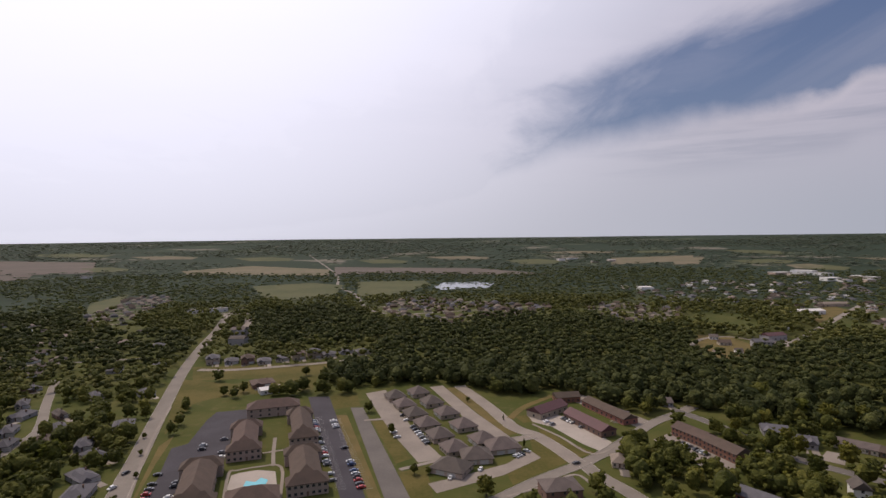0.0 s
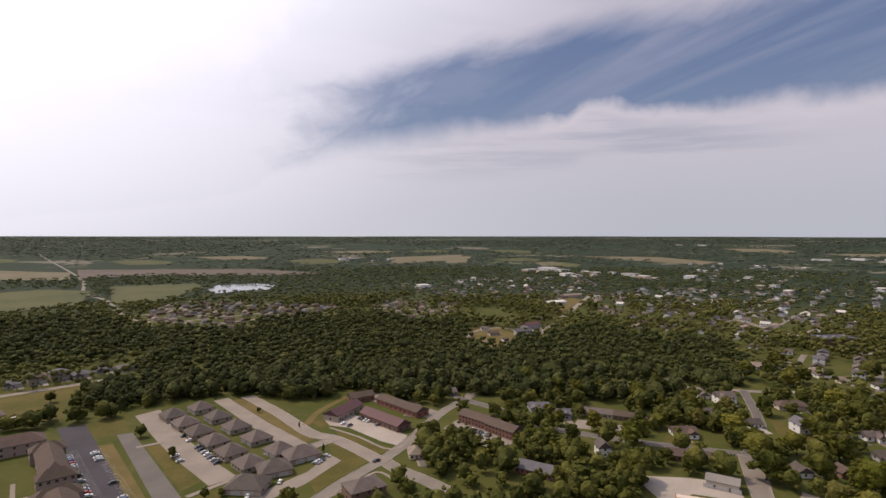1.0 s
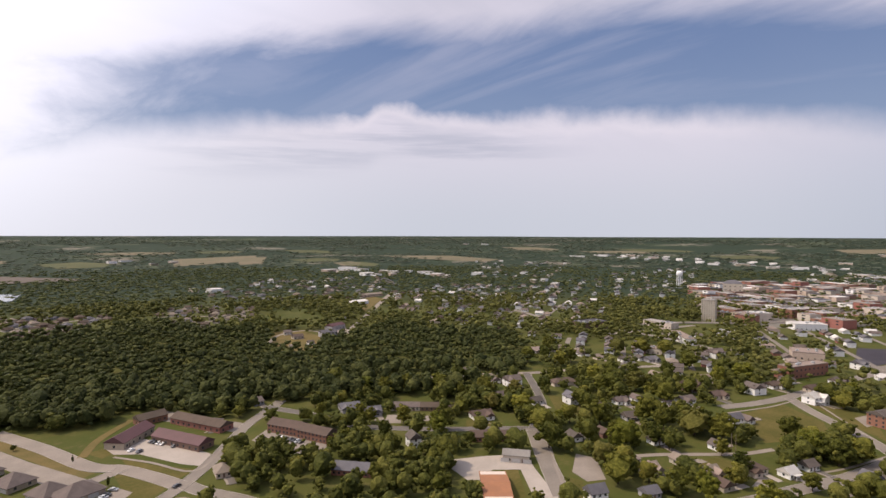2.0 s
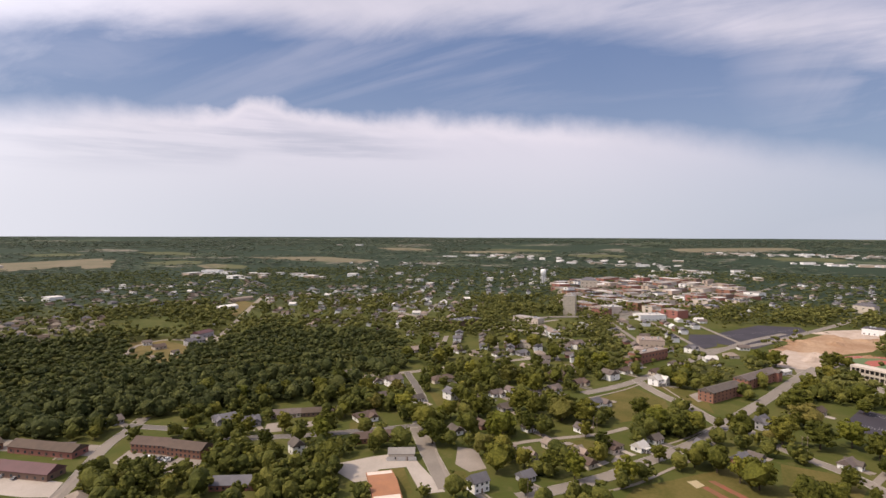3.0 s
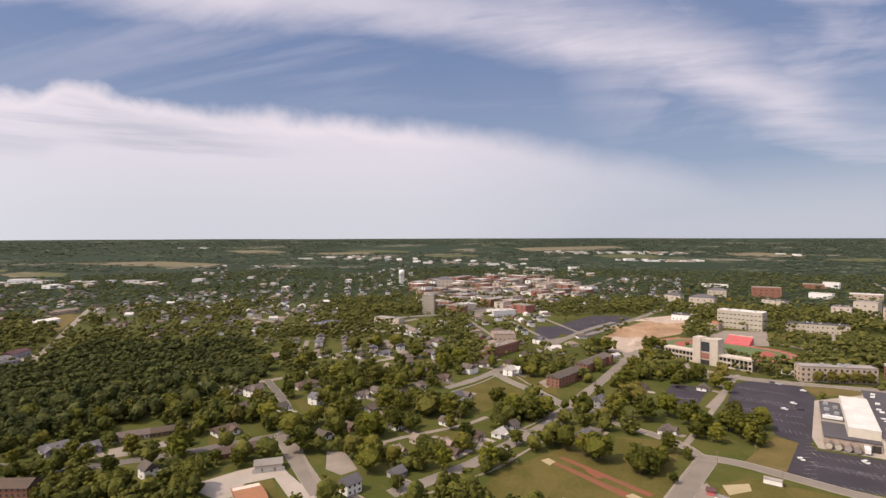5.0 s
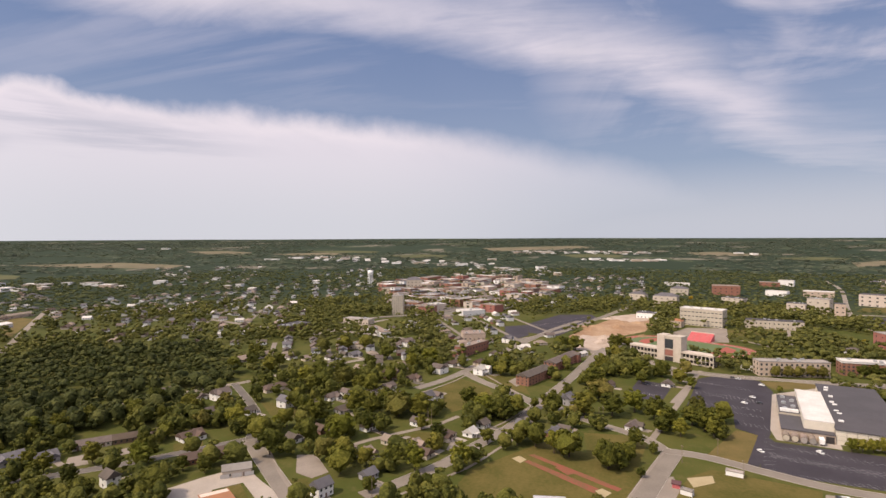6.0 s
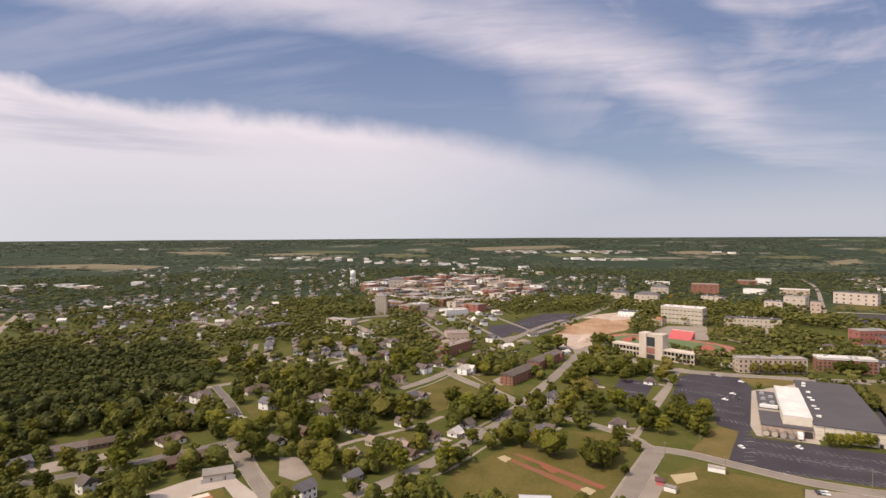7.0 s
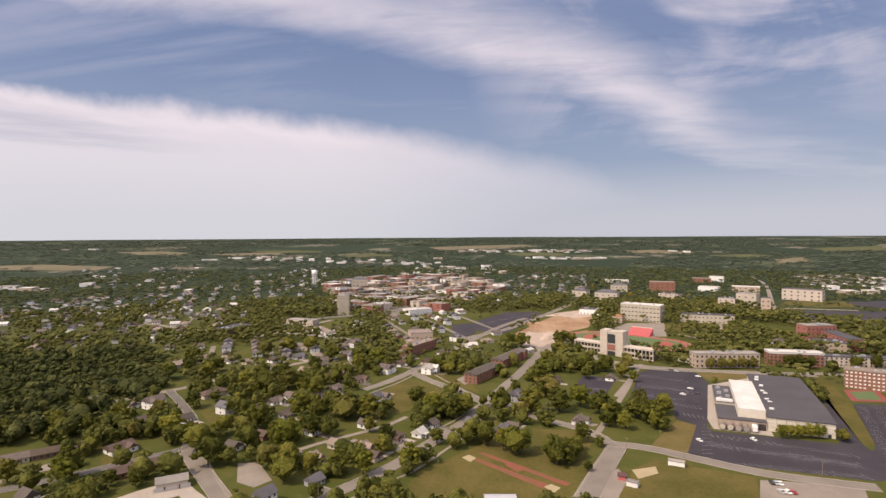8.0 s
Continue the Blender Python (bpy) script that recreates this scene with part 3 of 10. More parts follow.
def building(name, x, y, rot, w, d, h, roof="gable", rise=2.2, wall="siding_white", top="roof_grey", label="", category="building", floors=1, bays=(3, 1, 2, 1), win=(1.2, 1.3),
             doors=(0,), chimney=False, garage=None, band=None, frames=True, group="", over=0.5, porch=False, claim_grow=4.8, units=0, z=None, ends=0.0, ell=0, pane="glass"):
    """A walled block with its roof, windows, doors; the front is its -y side."""
    ob = tagged(new(name), label, category, group)
    ob.matrix_basis = pose(x, y, gz(x, y) + (0 if z is None else z), 0, 0, rot)
    core = w * 0.74 if ends else w
    wd = box_data(-core / 2, -d / 2 + ends * 0.1, -0.5, core / 2, d / 2 - ends * 0.1, h)
    if ends:
        # wider wings across both ends
        for s in (-1, 1):
            wing = part("wing", mesh("wing", *box_data(-w / 2, -ends / 2, -0.5, w / 2, ends / 2, h), M[wall]), ob, at=pose(0, s * (d - ends) / 2, 0))
            part("wing_roof", mesh("wing_roof", *roof_data("hip", w, ends, h, rise * 0.72, over), M[top]), wing)
    if roof == "gable":
        wd = join(wd, ([(-w / 2, -d / 2, h), (-w / 2, d / 2, h), (-w / 2, 0, h + rise * 0.96), (w / 2, -d / 2, h), (w / 2, d / 2, h), (w / 2, 0, h + rise * 0.96)],
                       [(0, 2, 1), (3, 4, 5), (0, 3, 5, 2), (1, 2, 5, 4)]))
    body = part("wall", mesh("wall", *wd, M[wall]), ob)
    part("roof", mesh("roof", *roof_data(roof, core, d - ends * 0.7, h, rise, over), M[top]), ob)
    if ell:
        # a gabled wing across the front
        ew, ed = min(w * 0.42, 7.0), 2.6
        gx = ell * (w / 2 - ew / 2 - 0.4)
        wing = part("wing", mesh("wing", *join(box_data(-ed, -ew / 2, -0.5, ed, ew / 2, h), ([(-ed, -ew / 2, h), (-ed, ew / 2, h), (-ed, 0, h + rise * 0.76), (ed, -ew / 2, h), (ed, ew / 2, h), (ed, 0, h + rise * 0.76)], [(0, 2, 1), (3, 4, 5), (0, 3, 5, 2), (1, 2, 5, 4)])), M[wall]), ob, at=pose(gx, -d / 2 - 0.1, 0, 0, 0, 90))
        part("wing_roof", mesh("wing_roof", *roof_data("gable", d * 0.5 + 2 * ed, ew, h, rise * 0.8, 0.4), M[top]), wing, at=pose(d * 0.25 - 0.1, 0, 0.06))
        part("window", window_mesh(1.4, 1.3), wing, at=pose(-ed, 0, 0.9, 0, 0, -90))
    fh = h / floors
    frames = frames and math.hypot(x, y) < 240
    ww, wh = win
    if math.hypot(x, y) > 900:
        bays, ww = tuple((n + 1) // 2 for n in bays), ww * 1.7
    for turn in range(4):
        n = bays[turn]
        length = (w, d, w, d)[turn]
        for fl in range(floors):
            for k in range(n):
                s = length * ((k + 0.5) / n - 0.5)
                px, py = side_xy(core if abs(s) < d / 2 - ends and turn % 2 else w, d, turn, s)
                if turn in doors and fl == 0 and k == n // 2 and not units:
                    part("door", shared("door", lambda: mesh("door", *box_data(-0.5, -0.07, 0, 0.5, 0.02, 2.1), M["door"])), ob, at=pose(px, py, 0.1, 0, 0, 90 * turn))
                    continue
                add_window(ob, px, py, fl * fh + min(0.9, fh * 0.35), ww, wh, turn, frames, pane)
    for k in range(units):
        s = w * ((k + 0.25) / units - 0.5)
        part("door", shared("door", lambda: mesh("door", *box_data(-0.5, -0.07, 0, 0.5, 0.02, 2.1), M["door"])), ob, at=pose(s + ww, -d / 2, 0.1))
    if garage is not None:
        for s in garage:
            g = part("garage_door", shared("garage", lambda: mesh("garage_door", *join(*[box_data(-2.3, -0.08, 0.55 * i, 2.3, 0.02, 0.55 * i + 0.51) for i in range(4)]), M["garage"])), ob, at=pose(s, -d / 2, 0.05))
    if chimney:
        box("chimney", (w * 0.18, -0.3, h, w * 0.18 + 0.6, 0.4, h + rise + 0.5), M["brick_brown"], ob)
    if roof == "flat" and math.hypot(x, y) < 1150 and w > 16:
        k = random.Random(int(x * 7 + y * 13))
        for i in range(min(5, int(w * d / 180) + 1)):
            ux, uy = k.uniform(-0.36, 0.36) * w, k.uniform(-0.34, 0.34) * d
            part("roof_unit", shared(("unit", i % 3), lambda: mesh("roof_unit", *join(box_data(-1.3 - i % 3 * 0.4, -1.0, 0, 1.3, 1.0, 1.3), box_data(-0.6, -0.6, 1.3, 0.6, 0.6, 1.6)), M["steel"])), ob, at=pose(ux, uy, h + 0.15, 0, 0, k.choice((0, 90))))
    if category == "house" and group != "town houses":
        c, s = math.cos(radians(rot)), math.sin(radians(rot))
        k = random.Random(int(x * 3 + y * 5))
        gx, L = k.choice((-1, 1)) * w * 0.33, k.uniform(7, 13)
        corner = [(gx - 1.8, -d / 2), (gx + 1.8, -d / 2), (gx + 1.8, -d / 2 - L), (gx - 1.8, -d / 2 - L)]
        area("driveway", [(x + c * a - s * b, y + s * a + c * b) for a, b in corner], k.choice(("concrete", "white_concrete", "concrete", "asphalt")), "short concrete driveway before a house", "driveway", clear=1.0)
        path([(x + c * a - s * b, y + s * a + c * b) for a, b in ((0, -d / 2), (0.3, -d / 2 - L * 0.5), (0, -d / 2 - L * 0.9))], 1.2, "concrete", "narrow concrete garden path to a door")
    if band:
        box("band", (-w / 2 - 0.1, -d / 2 - 0.1, h - 1.2, w / 2 + 0.1, d / 2 + 0.1, h - 0.05), M[band], ob)
    if porch:
        p = part("porch", mesh("porch", *box_data(-w * 0.3, -d / 2 - 2.2, -0.2, w * 0.3, -d / 2, 0.35), M["concrete"]), ob)
        part("porch_roof", mesh("porch_roof", *box_data(-w * 0.33, -d / 2 - 2.5, 2.5, w * 0.33, -d / 2, 2.7), M[top]), p)
        for s in (-0.28, 0.28):
            part("post", mesh("post", *box_data(w * s - 0.1, -d / 2 - 2.15, 0.35, w * s + 0.1, -d / 2 - 1.95, 2.5), M["trim"]), p)
    c, s = math.cos(radians(rot)), math.sin(radians(rot))
    claim([(x + c * a - s * b, y + s * a + c * b) for a, b in ((-w / 2, -d / 2), (w / 2, -d / 2), (w / 2, d / 2), (-w / 2, d / 2))], claim_grow)
    return ob


# ---- cars ----


def car_body(paint, tall=0.0):
    """A saloon (or a taller estate): a profile swept across its width, narrowing upwards."""
    prof = [(-2.2, 0.35), (-2.25, 0.75), (-2.05, 0.95), (-1.5, 1.0), (-0.95, 1.42 + tall), (0.75, 1.45 + tall), (1.35 + tall * 0.6, 1.02), (2.1, 0.88), (2.25, 0.6), (2.2, 0.32)]
    v = []
    for s in (-1, 1):
        for px, pz in prof:
            v.append((px, s * (0.88 if pz < 1.1 else 0.66), pz))
    n = len(prof)
    f = [tuple(range(n)), tuple(reversed(range(n, 2 * n)))] + [(i, n + i, n + (i + 1) % n, (i + 1) % n) for i in range(n)]
    return mesh("body", v, f, paint)


def make_car(paint, pname, tall):
    car = tagged(new("car"), pname + " parked car with dark glass on paving", "car", "parked cars")
    part("body", car_body(paint, tall), car)
    z = 1.05
    glass = [(-1.46, 1.03), (-0.98, 1.37 + tall), (0.74, 1.40 + tall), (1.28 + tall * 0.6, 1.05)]
    for s in (-1, 1):
        v = [(a, s * (0.89 - (b - 1.0) * (0.55 / (1 + 2 * tall))), b) for a, b in glass] + [(a, s * (0.84 - (b - 1.0) * (0.55 / (1 + 2 * tall))), b) for a, b in glass]
        part("side_window", mesh("side_window", v, [(0, 1, 2, 3), (7, 6, 5, 4), (0, 4, 5, 1), (1, 5, 6, 2), (2, 6, 7, 3), (3, 7, 4, 0)], M["glass"]), car)
    for a, b, nm in (((-1.5, 1.03), (-0.98, 1.42 + tall), "rear_window"), ((1.33 + tall * 0.6, 1.06), (0.79, 1.44 + tall), "windscreen")):
        e = 0.03 if a[0] > 0 else -0.03
        v = [(a[0] + e, -0.76, a[1]), (a[0] + e, 0.76, a[1]), (b[0] + e, 0.6, b[1]), (b[0] + e, -0.6, b[1])]
        v += [(p - 2 * e, q, r - 0.03) for p, q, r in v]
        part(nm, mesh(nm, v, [(0, 1, 2, 3), (7, 6, 5, 4), (0, 4, 5, 1), (1, 5, 6, 2), (2, 6, 7, 3), (3, 7, 4, 0)], M["glass"]), car)
    tyre = shared("tyre", lambda: mesh("wheel", *tube_data(0.33, 0.33, -0.11, 0.11, 12), [M["rubber"], M["rim"]], [0] * 12 + [1, 1]))
    for a in (-1.4, 1.4):
        for s in (-1, 1):
            part("wheel", tyre, car, at=pose(a, s * 0.8, 0.33, 90, 0, 0))
    return car


CARS = {}


def car(x, y, rot, colour=0, tall=0):
    key = (colour, tall)
    if key not in CARS:
        CARS[key] = make_car(PAINT[colour], PAINT_NAME[colour], 0.3 * tall)
        CARS[key].matrix_basis = pose(x, y, ON_LOT, 0, 0, rot)
        return
    copy_thing(CARS[key], pose(x, y, ON_LOT, 0, 0, rot))


def car_row(x0, y0, x1, y1, n, turn=90, gaps=0.3, seed=1):
    """Cars nose-in along a line."""
    r = random.Random(seed)
    a = math.degrees(math.atan2(y1 - y0, x1 - x0)) + turn
    for i in range(n):
        if r.random() < gaps:
            continue
        s = (i + 0.5) / n
        car(x0 + (x1 - x0) * s, y0 + (y1 - y0) * s, a + (180 if r.random() < 0.2 else 0) + r.uniform(-2, 2), r.choice((0, 0, 0, 1, 1, 1, 2, 2, 2, 3, 4, 4, 5)), r.choice((0, 0, 1)))


def stalls(x0, y0, x1, y1, n, depth=5.2, lean=0.0, label="faded white parking stall lines"):
    """A row of painted stall lines along a line."""
    d = Vector((x1 - x0, y1 - y0)).normalized()
    nrm = Vector((-d.y, d.x))
    go = (nrm + d * lean).normalized() * depth
    z = level("line")
    V, F = [], []
    for i in range(n + 1):
        p = Vector((x0, y0)).lerp(Vector((x1, y1)), i / n)
        q = p + go
        s = d * 0.075
        k = len(V)
        V += [(p.x - s.x, p.y - s.y, z), (p.x + s.x, p.y + s.y, z), (q.x + s.x, q.y + s.y, z), (q.x - s.x, q.y - s.y, z)]
        F.append((k, k + 1, k + 2, k + 3))
    tagged(new("parking_lines", mesh("parking_lines", V, F, M["paint"])), label, "parking lines", kind="stuff")


# ---- trees ----


def ico():
    g = (1 + 5 ** 0.5) / 2
    v = np.array([(-1, g, 0), (1, g, 0), (-1, -g, 0), (1, -g, 0), (0, -1, g), (0, 1, g), (0, -1, -g), (0, 1, -g), (g, 0, -1), (g, 0, 1), (-g, 0, -1), (-g, 0, 1)], float)
    f = np.array([(0, 11, 5), (0, 5, 1), (0, 1, 7), (0, 7, 10), (0, 10, 11), (1, 5, 9), (5, 11, 4), (11, 10, 2), (10, 7, 6), (7, 1, 8), (3, 9, 4), (3, 4, 2), (3, 2, 6), (3, 6, 8), (3, 8, 9), (4, 9, 5), (2, 4, 11), (6, 2, 10), (8, 6, 7), (9, 8, 1)])
    return v / np.linalg.norm(v[0]), f


ICO_V, ICO_F = ico()


def split_ico():
    """The ball with every face cut in four."""
    v = [tuple(p) for p in ICO_V]
    f, mid = [], {}

    def half(a, b):
        k = (min(a, b), max(a, b))
        if k not in mid:
            p = np.array(v[a]) + np.array(v[b])
            v.append(tuple(p / np.linalg.norm(p)))
            mid[k] = len(v) - 1
        return mid[k]

    for a, b, c in ICO_F:
        x, y, z = half(a, b), half(b, c), half(c, a)
        f += [(a, x, z), (b, y, x), (c, z, y), (x, y, z)]
    return np.array(v), np.array(f)


BALL_V, BALL_F = split_ico()


def bumpy(r, verts, amount):
    """Uneven radii for a leafy mass: a few random lobes."""
    k = np.ones(len(verts))
    for _ in range(5):
        d = r.normal(size=3)
        d /= np.linalg.norm(d)
        k += amount * r.uniform(-1, 1) * np.clip(verts @ d, 0, 1) ** 2
    return (k * r.uniform(1 - amount * 0.3, 1 + amount * 0.3, len(verts)))[:, None]


def crown_arrays(seed, blobs, tufts, size, wide=0.46, low=0.22, spiky=0.0, dome=True, round_blobs=False, lump=0.12):
    """Crown for a tree 1 high: a leafy dome, side masses on the limbs, and loose leaf tufts over them, as triangles."""
    r = np.random.RandomState(seed)
    V, F, cent = [], [], []
    n = 0
    if dome:
        half = (0.94 - low) / 2
        c = np.array([0, 0, low + half])
        v = BALL_V * bumpy(r, BALL_V, 0.42) * np.array([wide * 0.62, wide * 0.62, half * 0.86])
        if spiky:
            v[:, :2] *= np.clip(0.75 - 0.62 * BALL_V[:, 2:3], 0.06, 1.4)
        V.append(v + c), F.append(BALL_F)
        n += len(v)
        cent += [(c, np.array([wide * 0.62, wide * 0.62, half * 0.86]))] * max(1, blobs // 4)
    for i in range(blobs):
        zc = low + 0.12 + r.uniform(0, 1) * (0.80 - low)
        k = (zc - low) / (1 - low)
        girth = wide * (1 - k) * 0.9 if spiky else wide * math.sin(math.pi * min(1, 0.25 + 0.66 * k)) ** 0.8
        a = r.uniform(0, math.tau)
        q = girth * r.uniform(0.5, 0.86)
        rad = wide * (lump + 0.13 * r.rand()) * (0.6 if spiky else 1)
        c = np.array([q * math.cos(a), q * math.sin(a), zc])
        s = rad * np.array([1.0, 1.0, 0.78])
        cent.append((c, s))
        bv, bf = (BALL_V, BALL_F) if round_blobs else (ICO_V, ICO_F)
        V.append(bv * s * bumpy(r, bv, 0.45) + c), F.append(bf + n)
        n += len(bv)
    for i in range(tufts):
        c, s = cent[r.randint(len(cent))]
        d = r.normal(size=3)
        d[2] = abs(d[2]) * 0.9 - 0.2
        d /= np.linalg.norm(d)
        p = c + d * s * r.uniform(0.92, 1.2)
        a = r.normal(size=3)
        a -= d * (a @ d) * 0.7
        a /= np.linalg.norm(a)
        b = np.cross(d, a)
        e = size * r.uniform(0.6, 1.4)
        V.append(np.array([p - a * e, p + b * e * 0.7 + d * e * 0.3, p + a * e * 0.9, p - b * e * 0.6 + d * e * 0.15]))
        F.append(np.array([(0, 1, 2), (0, 2, 3)]) + n)
        n += 4
    return np.concatenate(V), np.concatenate(F)


def array_mesh(name, V, F, m):
    me = bpy.data.meshes.new(name)
    me.vertices.add(len(V)), me.loops.add(F.size), me.polygons.add(len(F))
    me.vertices.foreach_set("co", V.astype(np.float32).ravel())
    me.loops.foreach_set("vertex_index", F.astype(np.int32).ravel())
    me.polygons.foreach_set("loop_start", np.arange(0, F.size, 3, dtype=np.int32))
    me.polygons.foreach_set("use_smooth", np.zeros(len(F), bool))
    me.materials.append(m)
    me.update(calc_edges=True)
    return me


def trunk_mesh(seed):
    r = random.Random(seed)
    d = [tube_data(0.026, 0.016, -0.02, 0.34, 7)]
    for i in range(4):
        a = math.tau * (i / 4 + r.random() * 0.15)
        d.append(tube_data(0.014, 0.005, 0.24 + 0.03 * i, 0.62 + 0.05 * i, 5, 0, 0, 0.2 * math.cos(a), 0.2 * math.sin(a)))
    return mesh("trunk", *join(*d), M["bark"])


TREES = {}
TREE_LABEL = {"deep": "broad dark green deciduous tree with a full crown", "mid": "rounded green leafy tree standing on grass", "light": "bright green leafy tree with a loose crown",
              "olive": "olive green tree with a thin open crown", "conifer": "narrow dark green conifer tapering to a tip", "golden": "tree with golden yellow leaves"}


def tree(x, y, h=11.0, kind="mid", wide=1.0, seed=0):
    v = seed % 3
    key = (kind, v)
    if key not in TREES:
        ob = tagged(new("tree"), TREE_LABEL[kind], "tree", "town trees")
        leaf = {"deep": LEAF[0], "mid": LEAF[1], "light": LEAF[2], "olive": LEAF[3], "conifer": LEAF[0], "golden": LEAF_YELLOW}[kind]
        part("trunk", trunk_mesh(v + 10), ob)
        part("crown", array_mesh("crown", *crown_arrays(hash_of(kind) + v, 30, 420, 0.046, 0.2 if kind == "conifer" else 0.46, 0.08 if kind == "conifer" else 0.16, 1.0 if kind == "conifer" else 0.0, True, False), leaf), ob)
        ob.scale = (1, 1, 1)
        TREES[key] = [ob, False]
    ob, used = TREES[key]
    m = pose(x, y, gz(x, y), 0, 0, (seed * 77.7) % 360) @ Matrix.Diagonal((h * wide, h * wide, h, 1))
    if not used:
        ob.matrix_basis = m
        TREES[key][1] = True
        return ob
    c = copy_thing(ob, pose(x, y, gz(x, y), 0, 0, (seed * 77.7) % 360))
    c.scale = (h * wide, h * wide, h)
    return c


def hash_of(s):
    return sum((i + 1) * ord(c) for i, c in enumerate(s)) % 1000


def plant_wood(name, pts, protos, label, m, hmin, hmax, wmin=0.85, wmax=1.25, category="woodland", seed=5):
    """Many trees as one mesh: pts is an (n, 2) array."""
    r = np.random.RandomState(seed)
    pts = np.asarray(pts)
    if not len(pts):
        return
    pick = r.randint(len(protos), size=len(pts))
    h = r.uniform(hmin, hmax, len(pts))
    w = h * r.uniform(wmin, wmax, len(pts))
    a = r.uniform(0, math.tau, len(pts))
    z = np.array([gz(*p) for p in pts])
    Vs, Fs, n = [], [], 0
    for k, (V, F) in enumerate(protos):
        i = np.where(pick == k)[0]
        if not len(i):
            continue
        c, s = np.cos(a[i])[:, None], np.sin(a[i])[:, None]
        X = (V[None, :, 0] * c - V[None, :, 1] * s) * w[i][:, None] + pts[i, 0][:, None]
        Y = (V[None, :, 0] * s + V[None, :, 1] * c) * w[i][:, None] + pts[i, 1][:, None]
        Z = V[None, :, 2] * h[i][:, None] + z[i][:, None]
        Vs.append(np.stack([X, Y, Z], -1).reshape(-1, 3))
        Fs.append((F[None] + (np.arange(len(i)) * len(V))[:, None, None] + n).reshape(-1, 3))
        n += len(i) * len(V)
    tagged(new(name, array_mesh(name, np.concatenate(Vs), np.concatenate(Fs), m)), label, category, kind="stuff")



# ---- large single works ----


def water_tower(x, y, h, r):
    ob = tagged(new("water_tower"), "white water tower with a domed tank on fluted legs", "water tower")
    ob.matrix_basis = pose(x, y, gz(x, y))
    prof = [(0.0, h * 0.66), (r * 0.75, h * 0.68), (r, h * 0.74), (r, h * 0.90), (r * 0.8, h * 0.965), (0.0, h)]
    n = 20
    v, f = [], []
    for pr, pz in prof:
        v += [(max(pr, 0.01) * math.cos(math.tau * k / n), max(pr, 0.01) * math.sin(math.tau * k / n), pz) for k in range(n)]
    for j in range(len(prof) - 1):
        f += [(j * n + k, j * n + (k + 1) % n, (j + 1) * n + (k + 1) % n, (j + 1) * n + k) for k in range(n)]
    part("tank", mesh("tank", v, f, M["tower_white"], smooth=True), ob)
    for k in range(8):
        a = math.tau * k / 8
        part("leg", mesh("leg", *tube_data(r * 0.12, r * 0.1, -0.5, h * 0.74, 7, r * 0.92 * math.cos(a), r * 0.92 * math.sin(a), -r * 0.08 * math.cos(a), -r * 0.08 * math.sin(a)), M["tower_white"]), ob)
    part("riser", mesh("riser", *tube_data(r * 0.3, r * 0.3, -0.5, h * 0.68, 10), M["steel"]), ob)
    for z in (0.25, 0.48):
        part("brace", mesh("brace", *tube_data(r * 0.93, r * 0.93, h * z, h * z + 0.5, 16), M["steel"]), ob)


def running_track(x, y, rot, straight, radius, lanes=9.5):
    def oval(r, z):
        pts = []
        for k in range(25):
            a = -math.pi / 2 + math.pi * k / 24
            pts.append((straight / 2 + r * math.cos(a), r * math.sin(a), z))
        for k in range(25):
            a = math.pi / 2 + math.pi * k / 24
            pts.append((-straight / 2 + r * math.cos(a), r * math.sin(a), z))
        return pts
    z = level() + 0.02
    n = 50
    v = oval(radius, z) + oval(radius - lanes, z)
    f = [(k, (k + 1) % n, n + (k + 1) % n, n + k) for k in range(n)]
    ob = tagged(new("running_track", mesh("running_track", v, f, M["track"])), "red oval running track round a green field", "running track", kind="structure")
    ob.matrix_basis = pose(x, y, 0, 0, 0, rot)
    inner = part("infield_turf", mesh("infield_turf", oval(radius - lanes - 0.02, z), [tuple(range(n))], M["turf"]), ob)
    for s in (1, -1):
        d = (straight / 2 + 2) * s
        w = (radius - lanes) * 0.8
        v = [(d, -w, z + 0.005), (d + s * w * 0.55, -w * 0.6, z + 0.005), (d + s * w * 0.7, 0, z + 0.005), (d + s * w * 0.55, w * 0.6, z + 0.005), (d, w, z + 0.005)]
        part("end_zone", mesh("end_zone", v, [(0, 1, 2, 3, 4) if s > 0 else (4, 3, 2, 1, 0)], M["track"]), ob)
    lines = []
    for i in range(1, 8):
        r = radius - lanes * i / 8
        a, b = oval(r + 0.06, z + 0.008), oval(r - 0.06, z + 0.008)
        lines.append((a + b, [(k, (k + 1) % n, n + (k + 1) % n, n + k) for k in range(n)]))
    part("lane_lines", mesh("lane_lines", *join(*lines), M["paint"]), ob)
    c, s = math.cos(radians(rot)), math.sin(radians(rot))
    W, R = straight / 2 + radius, radius
    claim([(x + c * a - s * b, y + s * a + c * b) for a, b in ((-W, -R), (W, -R), (W, R), (-W, R))], 4)


